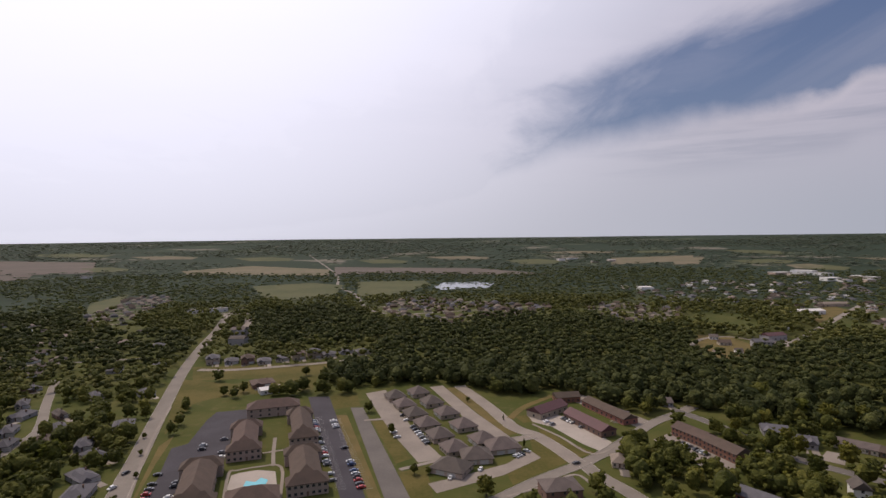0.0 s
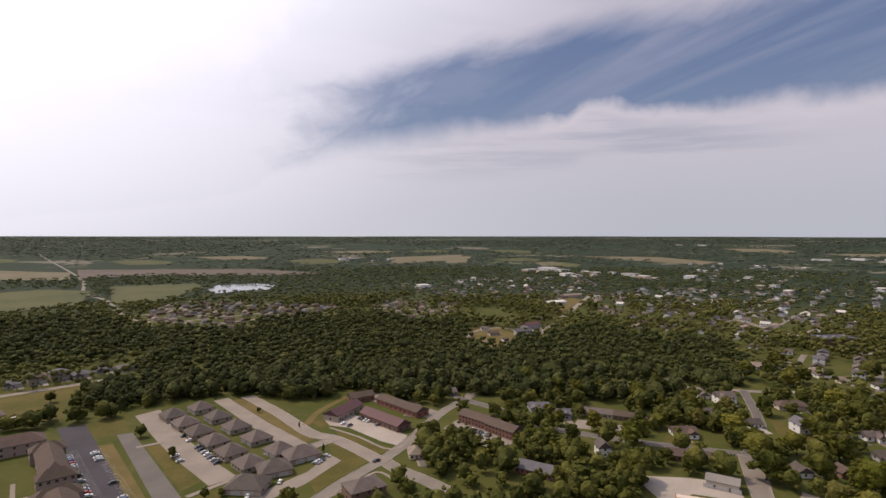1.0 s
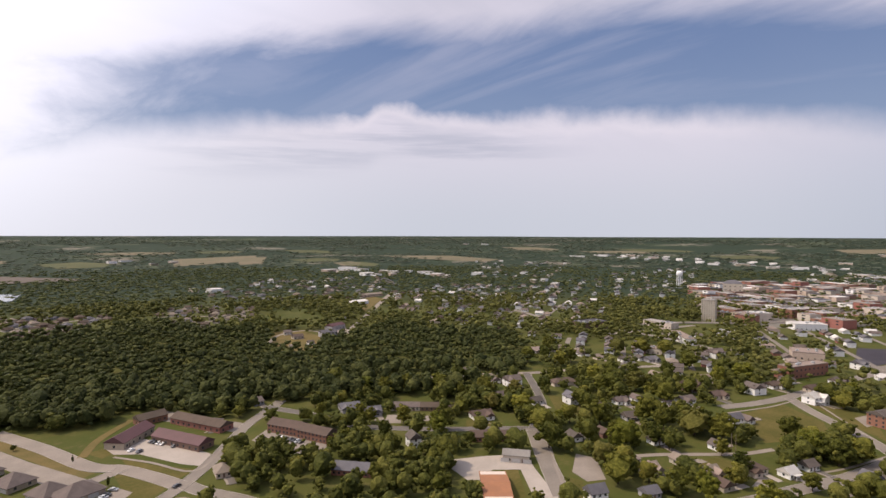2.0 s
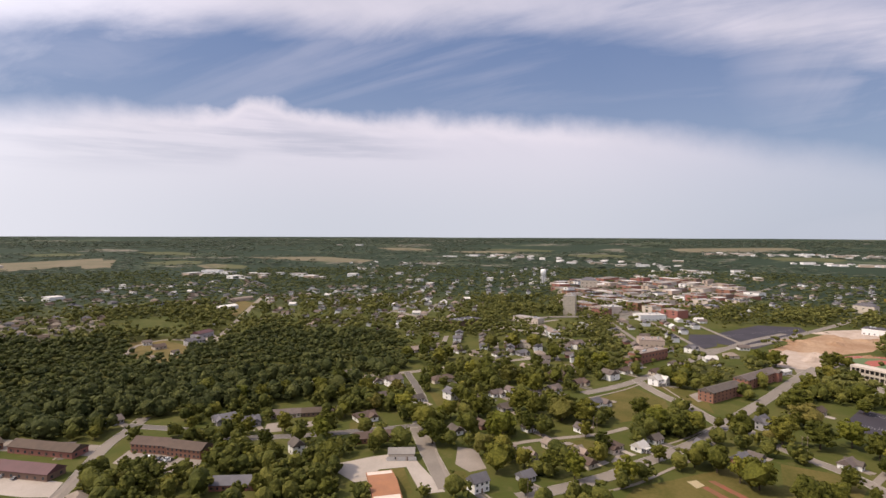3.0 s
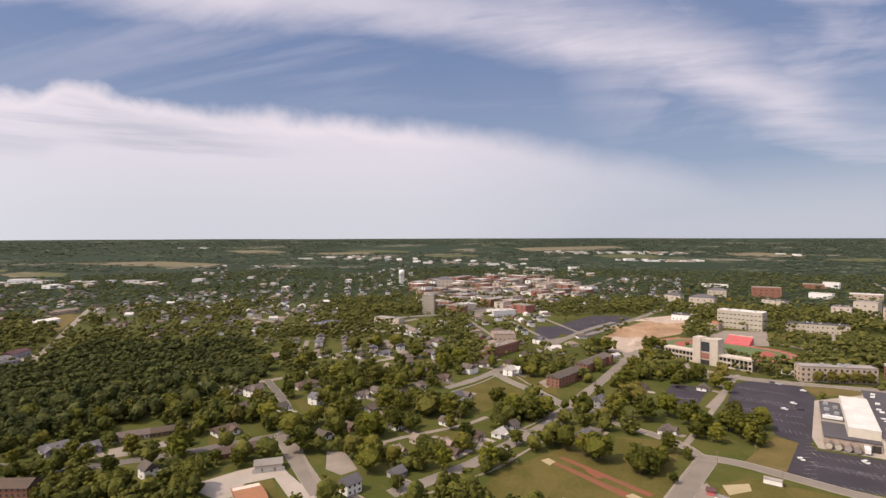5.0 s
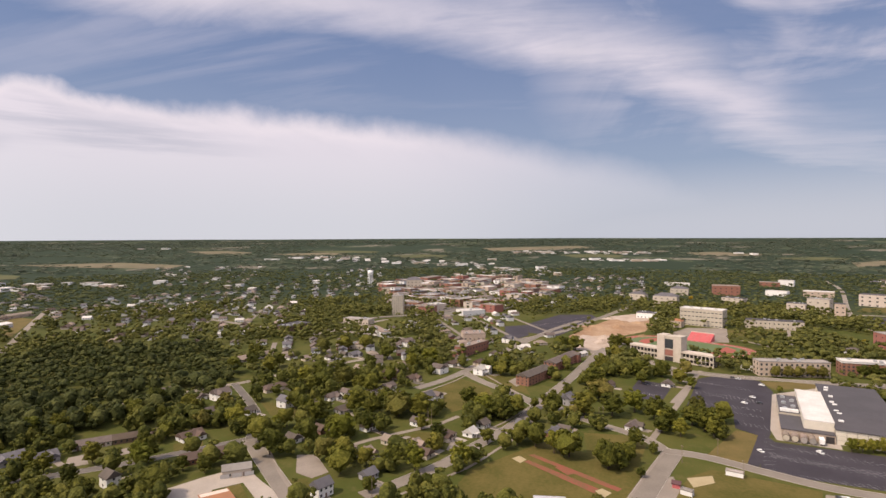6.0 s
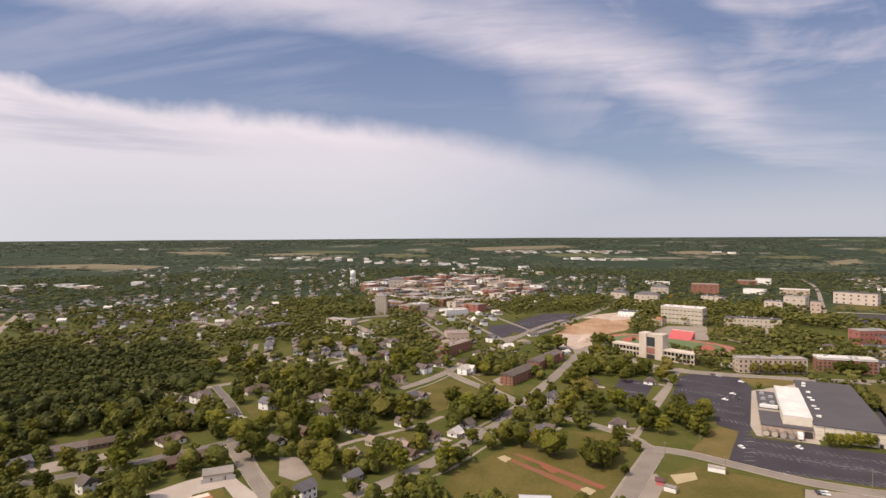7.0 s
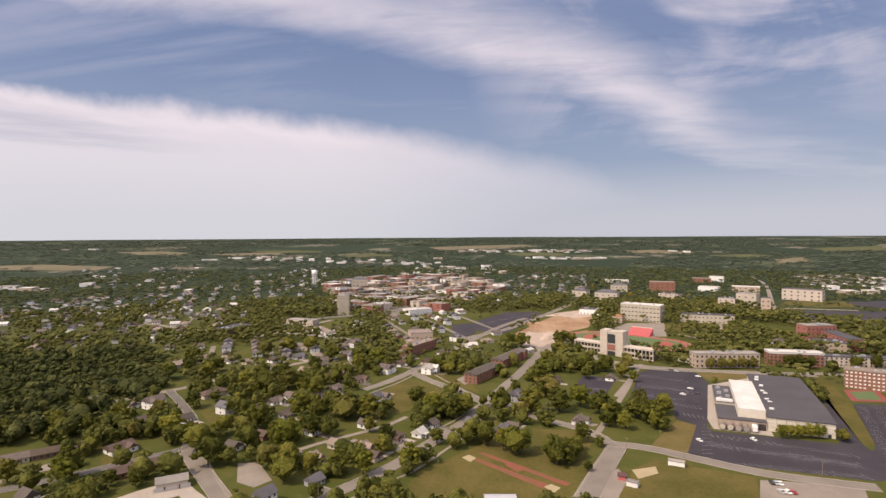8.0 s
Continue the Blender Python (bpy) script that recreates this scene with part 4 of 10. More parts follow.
def grandstand(x, y, rot, w, h, d=16.0):
    """Concrete stand with a tall press block in the middle and open galleries on either side; its outer face is -y."""
    ob = tagged(new("grandstand"), "pale concrete grandstand with a tall press block and open galleries", "grandstand")
    ob.matrix_basis = pose(x, y, 0, 0, 0, rot)
    tw = w * 0.29
    for s in (-1, 1):
        x0, x1 = (-w / 2, -tw / 2) if s < 0 else (tw / 2, w / 2)
        # the recess's shade is this wall's near-black colour
        part("gallery_wall", mesh("gallery_wall", *box_data(x0, -d / 2 + 2.5, -0.5, x1, -d / 2 + 3.0, h * 0.40), M["dark_opening"]), ob)
        for z0, z1, out in ((-0.4, 1.1, 0.0), (h * 0.17, h * 0.23, 0.3), (h * 0.38, h * 0.45, 0.8)):
            part("slab", mesh("slab", *box_data(x0, -d / 2 - out, z0, x1, d / 2 - 6, z1), M["stone"]), ob)
        n = 8
        for k in range(n + 1):
            px = x0 + (x1 - x0) * k / n
            part("column", shared(("column", h), lambda: mesh("column", *box_data(-0.45, -0.45, 0.0, 0.45, 0.45, h * 0.40), M["stone"])), ob, at=pose(px + (0.45 if k == 0 else -0.45 if k == n else 0), -d / 2 + 0.6, 0))
        # terraces towards the field
        steps = [box_data(x0, -d / 2 + 3 + i * 1.3, -0.5, x1, -d / 2 + 4.3 + i * 1.3, h * 0.38 - i * h * 0.036) for i in range(10)]
        part("terrace", mesh("terrace", *join(*steps), M["red_seats" if s < 0 else "concrete"]), ob)
    for s in (-1, 1):
        part("pillar", mesh("pillar", *box_data(s * tw * 0.34 - tw * 0.16, -d / 2 - 1.5, -0.5, s * tw * 0.34 + tw * 0.16, d / 2 - 5, h), M["stone"]), ob)
    block = part("press_block", mesh("press_block", *box_data(-tw * 0.18, -d / 2 - 0.5, h * 0.1, tw * 0.18, d / 2 - 5, h * 0.97), M["stone"]), ob)
    part("press_glazing", mesh("press_glazing", *box_data(-tw * 0.17, -d / 2 - 0.9, h * 0.5, tw * 0.17, -d / 2 - 0.4, h * 0.86), M["glass"]), block)
    part("brick_panel", mesh("brick_panel", *box_data(-tw * 0.17, -d / 2 - 0.9, h * 0.22, tw * 0.17, -d / 2 - 0.4, h * 0.44), M["brick_red"]), block)
    # closed panel, coloured as the shade of an open entrance
    part("entrance", mesh("entrance", *box_data(-tw * 0.17, -d / 2 - 0.9, -0.3, tw * 0.17, -d / 2 - 0.4, h * 0.17), M["dark_opening"]), block)
    claim([(x - w / 2, y - d / 2), (x + w / 2, y - d / 2), (x + w / 2, y + d / 2), (x - w / 2, y + d / 2)], 4)


def bleachers(x, y, rot, w, d, h):
    ob = tagged(new("bleachers"), "bank of bright red stadium bleachers on a frame", "bleachers")
    ob.matrix_basis = pose(x, y, 0, 0, 0, rot)
    n = 12
    part("seat_bank", mesh("seat_bank", *join(*[box_data(-w / 2, -d / 2 + d * i / n, 0.0, w / 2, -d / 2 + d * (i + 1) / n, h * (i + 1) / n) for i in range(n)]), M["red_seats"]), ob)
    for k in range(1, 4):
        px = -w / 2 + w * k / 4
        v = [(px - 0.5, -d / 2 - 0.05, 0.02), (px + 0.5, -d / 2 - 0.05, 0.02), (px + 0.5, d / 2, h + 0.25), (px - 0.5, d / 2, h + 0.25)]
        part("aisle", mesh("aisle", v + [(a, b, c - 0.6) for a, b, c in v], [(0, 1, 2, 3), (7, 6, 5, 4), (0, 4, 5, 1), (1, 5, 6, 2), (2, 6, 7, 3), (3, 7, 4, 0)], M["concrete"]), ob)
    part("back_wall", mesh("back_wall", *box_data(-w / 2, d / 2, 0, w / 2, d / 2 + 0.3, h + 1), M["stone"]), ob)


def spoil_heap(x, y, r, h, m, seed, label):
    """A loose mound of earth or rubble."""
    rr = random.Random(seed)
    n, k = 18, 6
    v, f = [(0, 0, h)], []
    for j in range(1, k + 1):
        s = j / k
        for i in range(n):
            a = math.tau * i / n
            q = r * s * (1 + 0.18 * math.sin(3 * a + seed) + rr.uniform(-0.08, 0.08))
            v.append((q * math.cos(a), q * 0.7 * math.sin(a), h * (1 - s) ** 1.2 * rr.uniform(0.75, 1.2) - (0.3 if j == k else 0)))
    f += [(0, 1 + i, 1 + (i + 1) % n) for i in range(n)]
    for j in range(k - 1):
        a, b = 1 + j * n, 1 + (j + 1) * n
        f += [(a + i, b + i, b + (i + 1) % n, a + (i + 1) % n) for i in range(n)]
    ob = tagged(new("mound", mesh("mound", v, f, M[m])), label, "spoil heap")
    ob.matrix_basis = pose(x, y, 0.1, 0, 0, seed * 40)


def power_pole(x, y, rot, h=10.0):
    ob = tagged(new("power_pole"), "weathered wooden power pole with a crossarm", "power pole", "power poles")
    ob.matrix_basis = pose(x, y, 0, 0, 0, rot)
    part("pole", shared("pole", lambda: mesh("pole", *tube_data(0.17, 0.11, -0.5, h, 8), M["wood_pole"])), ob)
    arm = part("crossarm", shared("arm", lambda: mesh("crossarm", *box_data(-1.2, -0.08, h - 0.8, 1.2, 0.08, h - 0.62), M["wood_pole"])), ob)
    for s in (-1.0, 0.0, 1.0):
        part("insulator", shared("ins", lambda: mesh("insulator", *tube_data(0.06, 0.04, 0, 0.22, 6), M["steel"])), arm, at=pose(s, 0, h - 0.62))


# ---- distant quarters ----
FAR_HOUSE = {}
HOUSE_KINDS = (("siding_white", "roof_grey", "gable", 11, 8.5, 3.0, "white house with a grey gable roof among trees"), ("siding_beige", "roof_tan", "hip", 13, 10, 3.0, "beige house with a tan hip roof among trees"),
               ("siding_grey", "roof_slate", "hip", 13, 11, 3.2, "grey house with a blue grey hip roof"), ("brick_brown", "roof_brown", "hip", 14, 11, 3.2, "brown brick house with a brown hip roof"),
               ("siding_white", "roof_slate", "gable", 9, 9, 5.6, "tall white house with a slate gable roof"), ("brick_red", "roof_grey", "gable", 13, 9, 3.0, "red brick house with a grey gable roof"),
               ("siding_white", "roof_white", "gable", 12, 9, 3.0, "white house with a pale metal roof"), ("siding_beige", "roof_brown", "gable", 12, 9, 3.0, "beige house with a brown gable roof"))
single = [0]


def far_house(kind, x, y, rot, heap, size=1.0):
    """One of a handful of plain houses, repeated over a quarter: single things near by, one mesh a quarter far off."""
    wall, top, roof, w, d, h, label = HOUSE_KINDS[kind]
    if math.hypot(x, y) > 640 or single[0] >= 80:
        w, d = w * size, d * size
        m = pose(x, y, gz(x, y), 0, 0, rot)
        wd = box_data(-w / 2, -d / 2, -0.5, w / 2, d / 2, h)
        if roof == "gable":
            wd = join(wd, ([(-w / 2, -d / 2, h), (-w / 2, d / 2, h), (-w / 2, 0, h + 2.5), (w / 2, -d / 2, h), (w / 2, d / 2, h), (w / 2, 0, h + 2.5)], [(0, 2, 1), (3, 4, 5), (0, 3, 5, 2), (1, 2, 5, 4)]))
        wins = [box_data(s * w * 0.3 - 0.7, -d / 2 - 0.05, 0.9 + z, s * w * 0.3 + 0.7, -d / 2 + 0.1, 2.3 + z) for s in (-1, 0, 1) for z in ((0, 2.8) if h > 5 else (0,))]
        for (v, f), name in ((wd, wall), (roof_data(roof, w, d, h, 2.6), top), (join(*wins), "glass")):
            k = len(heap[0])
            heap[0].extend(tuple(m @ Vector(p)) for p in v)
            heap[1].extend(tuple(i + k for i in q) for q in f)
            heap[2].extend([name] * len(f))
    elif kind not in FAR_HOUSE:
        single[0] += 1
        FAR_HOUSE[kind] = building("house", x, y, rot, w, d, h, roof, 2.6, wall, top, label, "house", 2 if h > 5 else 1, (3, 1, 1, 1), (1.3, 1.4), frames=False, group="town houses")
        return
    else:
        single[0] += 1
        copy_thing(FAR_HOUSE[kind], pose(x, y, gz(x, y), 0, 0, rot))
    claim([(x - 7, y - 6), (x + 7, y - 6), (x + 7, y + 6), (x - 7, y + 6)], 2)


def quarter(poly, rot, along, across, kinds, seed, fill=0.75, streets=True, street="street", sparse=0.3, size=1.0):
    """Rows of houses facing streets, inside a polygon."""
    r = random.Random(seed)
    p = np.array(poly, float)
    c = p.mean(0)
    ux, uy = math.cos(radians(rot)), math.sin(radians(rot))
    loc = np.stack([(p - c) @ np.array((ux, uy)), (p - c) @ np.array((-uy, ux))], 1)
    lo, hi = loc.min(0), loc.max(0)
    v = lo[1] + across * 0.5
    j = 0
    heap = ([], [], [])
    slack = 2.0 if across < 36 else 11.0
    while v < hi[1]:
        run = []
        u = lo[0] + along * 0.5
        while u < hi[0]:
            x, y = c[0] + u * ux - v * uy, c[1] + u * uy + v * ux
            if inside(np.array([x]), np.array([y]), p)[0]:
                run.append((x, y))
                if r.random() < fill and not is_taken(x, y):
                    far_house(r.choice(kinds), x + r.uniform(-1, 1) * slack, y + r.uniform(-1, 1) * slack, rot + (180 if j % 2 else 0) + r.choice((0, 0, 90)) + r.uniform(-4, 4), heap, size)
            u += along * r.uniform(0.9, 1.15)
        if streets and j % 2 == 0 and len(run) > 2:
            o = across * 0.5
            a, b = run[0], run[-1]
            road([(a[0] - uy * o, a[1] + ux * o), ((a[0] + b[0]) / 2 - uy * o, (a[1] + b[1]) / 2 + ux * o), (b[0] - uy * o, b[1] + ux * o)], 5.5, street, "pale street between rows of houses", False, "road", 0.5)
        v += across
        j += 1
    thin(poly, sparse, seed)
    if heap[0]:
        names = sorted(set(heap[2]))
        me = mesh("distant_houses", heap[0], heap[1], [M[n] for n in names], [names.index(n) for n in heap[2]])
        tagged(new("distant_houses", me), "rows of distant houses with grey and tan roofs among trees", "houses", kind="stuff")


def downtown(poly, rot, seed):
    """Blocks of flat-roofed shops and offices on a street grid."""
    r = random.Random(seed)
    p = np.array(poly, float)
    c = p.mean(0)
    ux, uy = math.cos(radians(rot)), math.sin(radians(rot))
    loc = np.stack([(p - c) @ np.array((ux, uy)), (p - c) @ np.array((-uy, ux))], 1)
    lo, hi = loc.min(0), loc.max(0)
    v = lo[1]
    while v < hi[1]:
        u = lo[0]
        while u < hi[0]:
            w, d = r.uniform(14, 34), r.uniform(18, 30)
            um = u + w / 2
            x, y = c[0] + um * ux - v * uy, c[1] + um * uy + v * ux
            if inside(np.array([x]), np.array([y]), p)[0] and not is_taken(x, y) and r.random() < 0.86:
                wall = r.choice(("brick_red", "brick_tan", "brick_brown", "stone", "siding_white", "brick_tan", "brick_red"))
                top = r.choice(("roof_white", "roof_gravel", "roof_gravel", "roof_gravel", "roof_tan", "roof_dark", "roof_tan"))
                fl = r.choice((1, 2, 2, 3))
                wl = {"brick_red": "red brick", "brick_tan": "tan brick", "brick_brown": "brown brick", "stone": "pale stone", "siding_white": "white"}[wall]
                tl = {"roof_white": "white", "roof_gravel": "gravel", "roof_tan": "tan", "roof_dark": "dark"}[top]
                building("shop_building", x, y, rot, w, d, 3.9 * fl, "flat", 0, wall, top, f"{wl} town block with a flat {tl} roof", "building", fl, (2, 0, 0, 1), (3.6, 1.9), frames=False, group="downtown blocks", over=0.1, claim_grow=1.0)
            u += w + (0.4 if r.random() < 0.75 else 14)
        v += 36 if r.random() < 0.6 else 48



# ---- land, streets and paving ----
land()
area("plaza", [(992.9, 387.7), (1190.0, 460.0), (1290.0, 330.0), (1310.0, 150.0), (1287.7, 57.4), (995.8, 101.1), (854.3, 150.8), (808.6, 205.7), (791.1, 256.3)], "town_ground", "grey and tan streets and yards between town blocks", "town paving", clear=None)
area("field", [(-1907.2, 2353.4), (-1430.6, 2290.7), (-1117.0, 1772.4), (-1382.8, 1704.6)], "mauve_field", "wide grey brown ploughed field", "field")
area("field", [(-873.3, 1858.6), (-708.2, 2080.0), (-382.4, 1902.3), (-334.0, 1660.1), (-489.1, 1692.1), (-649.0, 1721.7), (-794.2, 1727.7)], "tan_field", "long tan harvested field between woods", "field")
area("field", [(-1367.6, 1685.8), (-1276.8, 1728.2), (-1185.4, 1581.8), (-1217.1, 1499.6)], "mauve_field", "wide grey brown ploughed field", "field")
area("field", [(-381.9, 2003.3), (128.1, 1888.0), (330.1, 1632.8), (145.2, 1642.4), (-152.3, 1742.9), (-324.1, 1698.6)], "mauve_field", "wide grey brown ploughed field", "field")
area("field", [(-463.4, 1358.4), (-333.7, 1435.6), (-239.5, 1363.9), (-213.7, 1116.2), (-303.4, 1028.2), (-369.1, 1132.2)], "green_field", "yellow green pasture beside a country lane", "field")
area("field", [(725.6, 2295.7), (1084.7, 2327.9), (963.1, 2053.2), (615.1, 1946.3)], "tan_field", "long tan harvested field between woods", "field")
area("field", [(-659.0, 1034.8), (-675.5, 1197.8), (-572.5, 969.7), (-560.5, 865.3)], "green_field", "yellow green pasture beside a country lane", "field")
area("field", [(-217.8, 1455.7), (-37.4, 1468.1), (-20.6, 1351.9), (-103.8, 1054.9), (-166.7, 1111.3)], "green_field", "park lawn with loose trees beside a pond", "field")
area("field", [(955.0, 2208.6), (1084.5, 2222.9), (908.8, 1905.9), (814.9, 1896.6)], "tan_field", "long tan harvested field between woods", "field")
area("field", [(1551.2, 2066.7), (1791.4, 1818.5), (1764.1, 1492.2), (1615.1, 1438.2), (1550.5, 1794.5)], "tan_field", "long tan harvested field between woods", "field")
area("field", [(3391.1, 616.5), (3695.3, 21.3), (3425.6, -80.9), (3044.9, 490.3)], "tan_field", "long tan harvested field between woods", "field")
area("field", [(2994.1, -1442.1), (3086.5, -1807.4), (2738.7, -1623.2), (2724.8, -1360.7)], "green_field", "wide green pasture far off", "field")
area("field", [(2277.5, -955.4), (2386.3, -1107.8), (2172.8, -1047.5), (2080.1, -891.4)], "tan_field", "long tan harvested field between woods", "field")
area("field", [(-2052.5, 2743.5), (-1863.3, 2844.2), (-1632.9, 2752.7), (-1592.4, 2615.8), (-1810.3, 2579.6)], "green_field", "thin strip of pasture between far woods", "field")
area("field", [(-1475.2, 2623.5), (-1316.7, 2698.9), (-1140.2, 2601.2), (-1116.3, 2476.3), (-1291.0, 2458.0)], "tan_field", "long tan harvested field between woods", "field")
area("field", [(-960.5, 2552.2), (-809.8, 2628.3), (-657.0, 2501.0), (-645.7, 2355.4), (-803.2, 2346.0)], "green_field", "thin strip of pasture between far woods", "field")
area("field", [(-352.6, 2365.4), (-225.8, 2422.0), (-129.1, 2303.3), (-142.4, 2176.1), (-263.8, 2175.8)], "green_field", "thin strip of pasture between far woods", "field")
area("field", [(-63.7, 2552.2), (127.7, 2583.5), (243.9, 2462.9), (203.6, 2351.5), (28.9, 2369.4)], "tan_field", "long tan harvested field between woods", "field")
area("field", [(271.4, 2267.9), (421.3, 2318.5), (486.2, 2180.1), (434.7, 2044.4), (309.3, 2053.3)], "green_field", "thin strip of pasture between far woods", "field")
area("field", [(523.3, 2878.5), (769.2, 2863.6), (890.7, 2728.3), (822.6, 2636.6), (606.0, 2691.4)], "tan_field", "long tan harvested field between woods", "field")
area("field", [(949.9, 2736.6), (1103.1, 2737.5), (1155.5, 2625.2), (1093.1, 2537.2), (964.7, 2572.4)], "green_field", "thin strip of pasture between far woods", "field")
area("field", [(1089.1, 2042.6), (1245.6, 2050.1), (1277.3, 1943.4), (1197.4, 1856.9), (1074.9, 1884.5)], "green_field", "thin strip of pasture between far woods", "field")
area("field", [(1143.0, 1795.5), (1241.2, 1825.2), (1230.7, 1736.0), (1156.3, 1647.7), (1089.4, 1654.7)], "tan_field", "long tan harvested field between woods", "field")
area("field", [(-1296.3, 1976.7), (-1224.9, 2041.6), (-1097.8, 1950.6), (-1051.6, 1837.7), (-1145.4, 1823.7)], "green_field", "thin strip of pasture between far woods", "field")
area("field", [(1366.4, 2603.0), (1512.3, 2548.7), (1534.0, 2384.1), (1447.1, 2298.3), (1335.7, 2398.2)], "green_field", "thin strip of pasture between far woods", "field")
area("field", [(1165.6, 1794.8), (1261.6, 1767.6), (1244.6, 1639.3), (1165.0, 1561.8), (1103.6, 1626.0)], "green_field", "thin strip of pasture between far woods", "field")
area("field", [(2531.9, 1596.7), (2713.5, 1417.8), (2707.5, 1233.6), (2580.2, 1218.9), (2453.0, 1413.0)], "tan_field", "long tan harvested field between woods", "field")
area("field", [(2563.4, 952.0), (2713.8, 804.3), (2659.5, 663.0), (2517.0, 657.4), (2428.2, 810.5)], "green_field", "thin strip of pasture between far woods", "field")
area("field", [(2518.7, 2102.9), (2666.3, 1960.1), (2607.9, 1751.5), (2462.8, 1695.1), (2380.4, 1871.0)], "tan_field", "long tan harvested field between woods", "field")
area("field", [(2833.1, 1536.6), (2962.5, 1322.3), (2907.6, 1119.0), (2779.6, 1113.4), (2707.8, 1339.4)], "green_field", "thin strip of pasture between far woods", "field")
area("field", [(2776.9, 130.8), (2860.3, -71.4), (2754.8, -197.1), (2620.2, -156.6), (2595.3, 28.9)], "green_field", "thin strip of pasture between far woods", "field")
area("field", [(2970.0, -492.7), (3036.5, -669.6), (2914.2, -746.3), (2776.6, -686.4), (2767.7, -534.9)], "tan_field", "long tan harvested field between woods", "field")
area("field", [(2584.8, -800.1), (2619.6, -984.8), (2512.4, -1053.8), (2407.2, -983.7), (2415.7, -828.3)], "green_field", "thin strip of pasture between far woods", "field")
area("field", [(2881.7, -537.2), (2913.8, -727.2), (2813.5, -818.6), (2715.0, -761.8), (2724.1, -593.9)], "tan_field", "long tan harvested field between woods", "field")
area("water", [(-13.2, 1305.4), (7.7, 1397.2), (95.9, 1418.6), (137.3, 1363.7), (110.0, 1248.0), (44.8, 1229.0), (0.2, 1208.4)], "water", "pale grey pond among trees", "pond")
area("water", [(-571.2, 744.2), (-581.0, 778.2), (-537.2, 724.2), (-544.3, 711.9)], "water", "pale grey pond among trees", "pond")
road([(-144.1, 232.4), (-151.6, 253.0), (-165.7, 295.4), (-182.4, 344.0), (-202.1, 401.6), (-234.7, 500.7), (-264.2, 605.1), (-292.5, 716.9), (-337.5, 872.8)], 9.5, "street")
road([(-400.3, 877.8), (-337.5, 872.8), (-302.1, 870.0)], 8, "street")
road([(-337.5, 872.8), (-338.5, 920.1), (-337.9, 988.7)], 6, "street", kerbs=False)
road([(-661.6, 2794.4), (-336.1, 1761.9), (-246.7, 1334.0), (-179.4, 1156.4), (-124.5, 923.4), (-84.2, 852.6)], 7, "street", kerbs=False)
area("parking_lot", [(-135.0, 239.7), (-142.1, 271.7), (-154.8, 312.3), (-148.4, 319.1), (-154.6, 359.9), (-155.0, 377.0), (-129.0, 384.1), (-125.7, 367.7), (-130.9, 344.7), (-117.6, 297.9), (-127.0, 294.2), (-124.9, 268.1), (-126.2, 255.4), (-122.0, 238.1)], "sealed", "dark asphalt car park beside apartments", "parking lot")
area("pool_deck", [(-102.6, 259.0), (-106.5, 275.2), (-103.1, 278.2), (-95.2, 281.4), (-85.4, 279.4), (-80.4, 265.0), (-82.3, 259.7)], "white_concrete", "pale concrete deck round a swimming pool", "pool deck")
area("pool", [(-96.1, 263.2), (-96.7, 268.5), (-91.8, 267.3), (-90.4, 272.2), (-86.1, 269.5), (-85.7, 264.2), (-88.5, 262.1), (-92.4, 264.0), (-93.3, 261.3)], "pool", "turquoise swimming pool with a curved edge", "swimming pool", z=0.14)
path([(-88.5, 286.0), (-93.7, 303.5), (-99.7, 326.9)], 2)
path([(-99.4, 246.8), (-108.7, 278.0), (-105.5, 281.0), (-96.3, 285.1), (-83.9, 284.6), (-73.9, 247.7)], 1.6)
path([(-99.7, 303.4), (-88.9, 307.9)], 1.8)
path([(-144.7, 250.7), (-161.9, 295.3), (-177.3, 338.8), (-193.3, 390.5)], 1.8)
road([(-244.4, 297.6), (-250.3, 318.0), (-254.3, 344.3), (-289.1, 400.7), (-331.0, 471.1)], 6.0, "street")
area("drive", [(-63.4, 383.2), (-54.6, 382.9), (-13.3, 244.4), (-25.3, 244.7)], "asphalt", "straight grey asphalt drive between lawns", "driveway")
area("parking_lot", [(-99.8, 410.4), (-84.2, 411.3), (-62.2, 340.2), (-33.8, 244.9), (-45.3, 245.1), (-64.4, 304.2), (-82.2, 356.6)], "sealed", "dark asphalt car park beside apartments", "parking lot")
area("parking_lot", [(-57.3, 417.7), (-42.9, 426.4), (-31.7, 384.6), (-13.5, 327.0), (1.2, 293.0), (-12.1, 287.5), (-28.2, 327.4), (-40.7, 364.2)], "concrete", "pale concrete parking lot along a row of duplexes", "parking lot")
area("parking_lot", [(-6.5, 262.8), (11.8, 271.8), (34.6, 284.8), (49.5, 302.6), (53.7, 291.6), (31.5, 271.3), (-2.3, 252.8)], "concrete", "pale concrete parking lot along a row of duplexes", "parking lot")
area("parking_lot", [(-8.4, 433.0), (1.5, 437.5), (24.0, 367.8), (43.1, 318.0), (37.7, 309.5), (29.5, 314.0), (20.5, 342.6)], "concrete", "pale concrete parking lot along a row of duplexes", "parking lot")
path([(-21.4, 279.3), (3.6, 293.0)], 3)
path([(-50.1, 355.5), (-36.3, 358.4)], 3)
road([(15.0, 435.3), (32.4, 384.9), (45.1, 339.7), (56.6, 324.8), (66.1, 302.1), (72.1, 283.8)], 9, "concrete", label="pale concrete drive between grass strips")
road([(42.1, 318.0), (50.9, 321.3), (57.6, 324.8)], 7, "concrete", label="pale concrete drive between grass strips")
road([(45.4, 355.6), (58.2, 378.8), (83.3, 404.8)], 5, "dry", label="dry grassy track at the edge of the woods", kerbs=False)
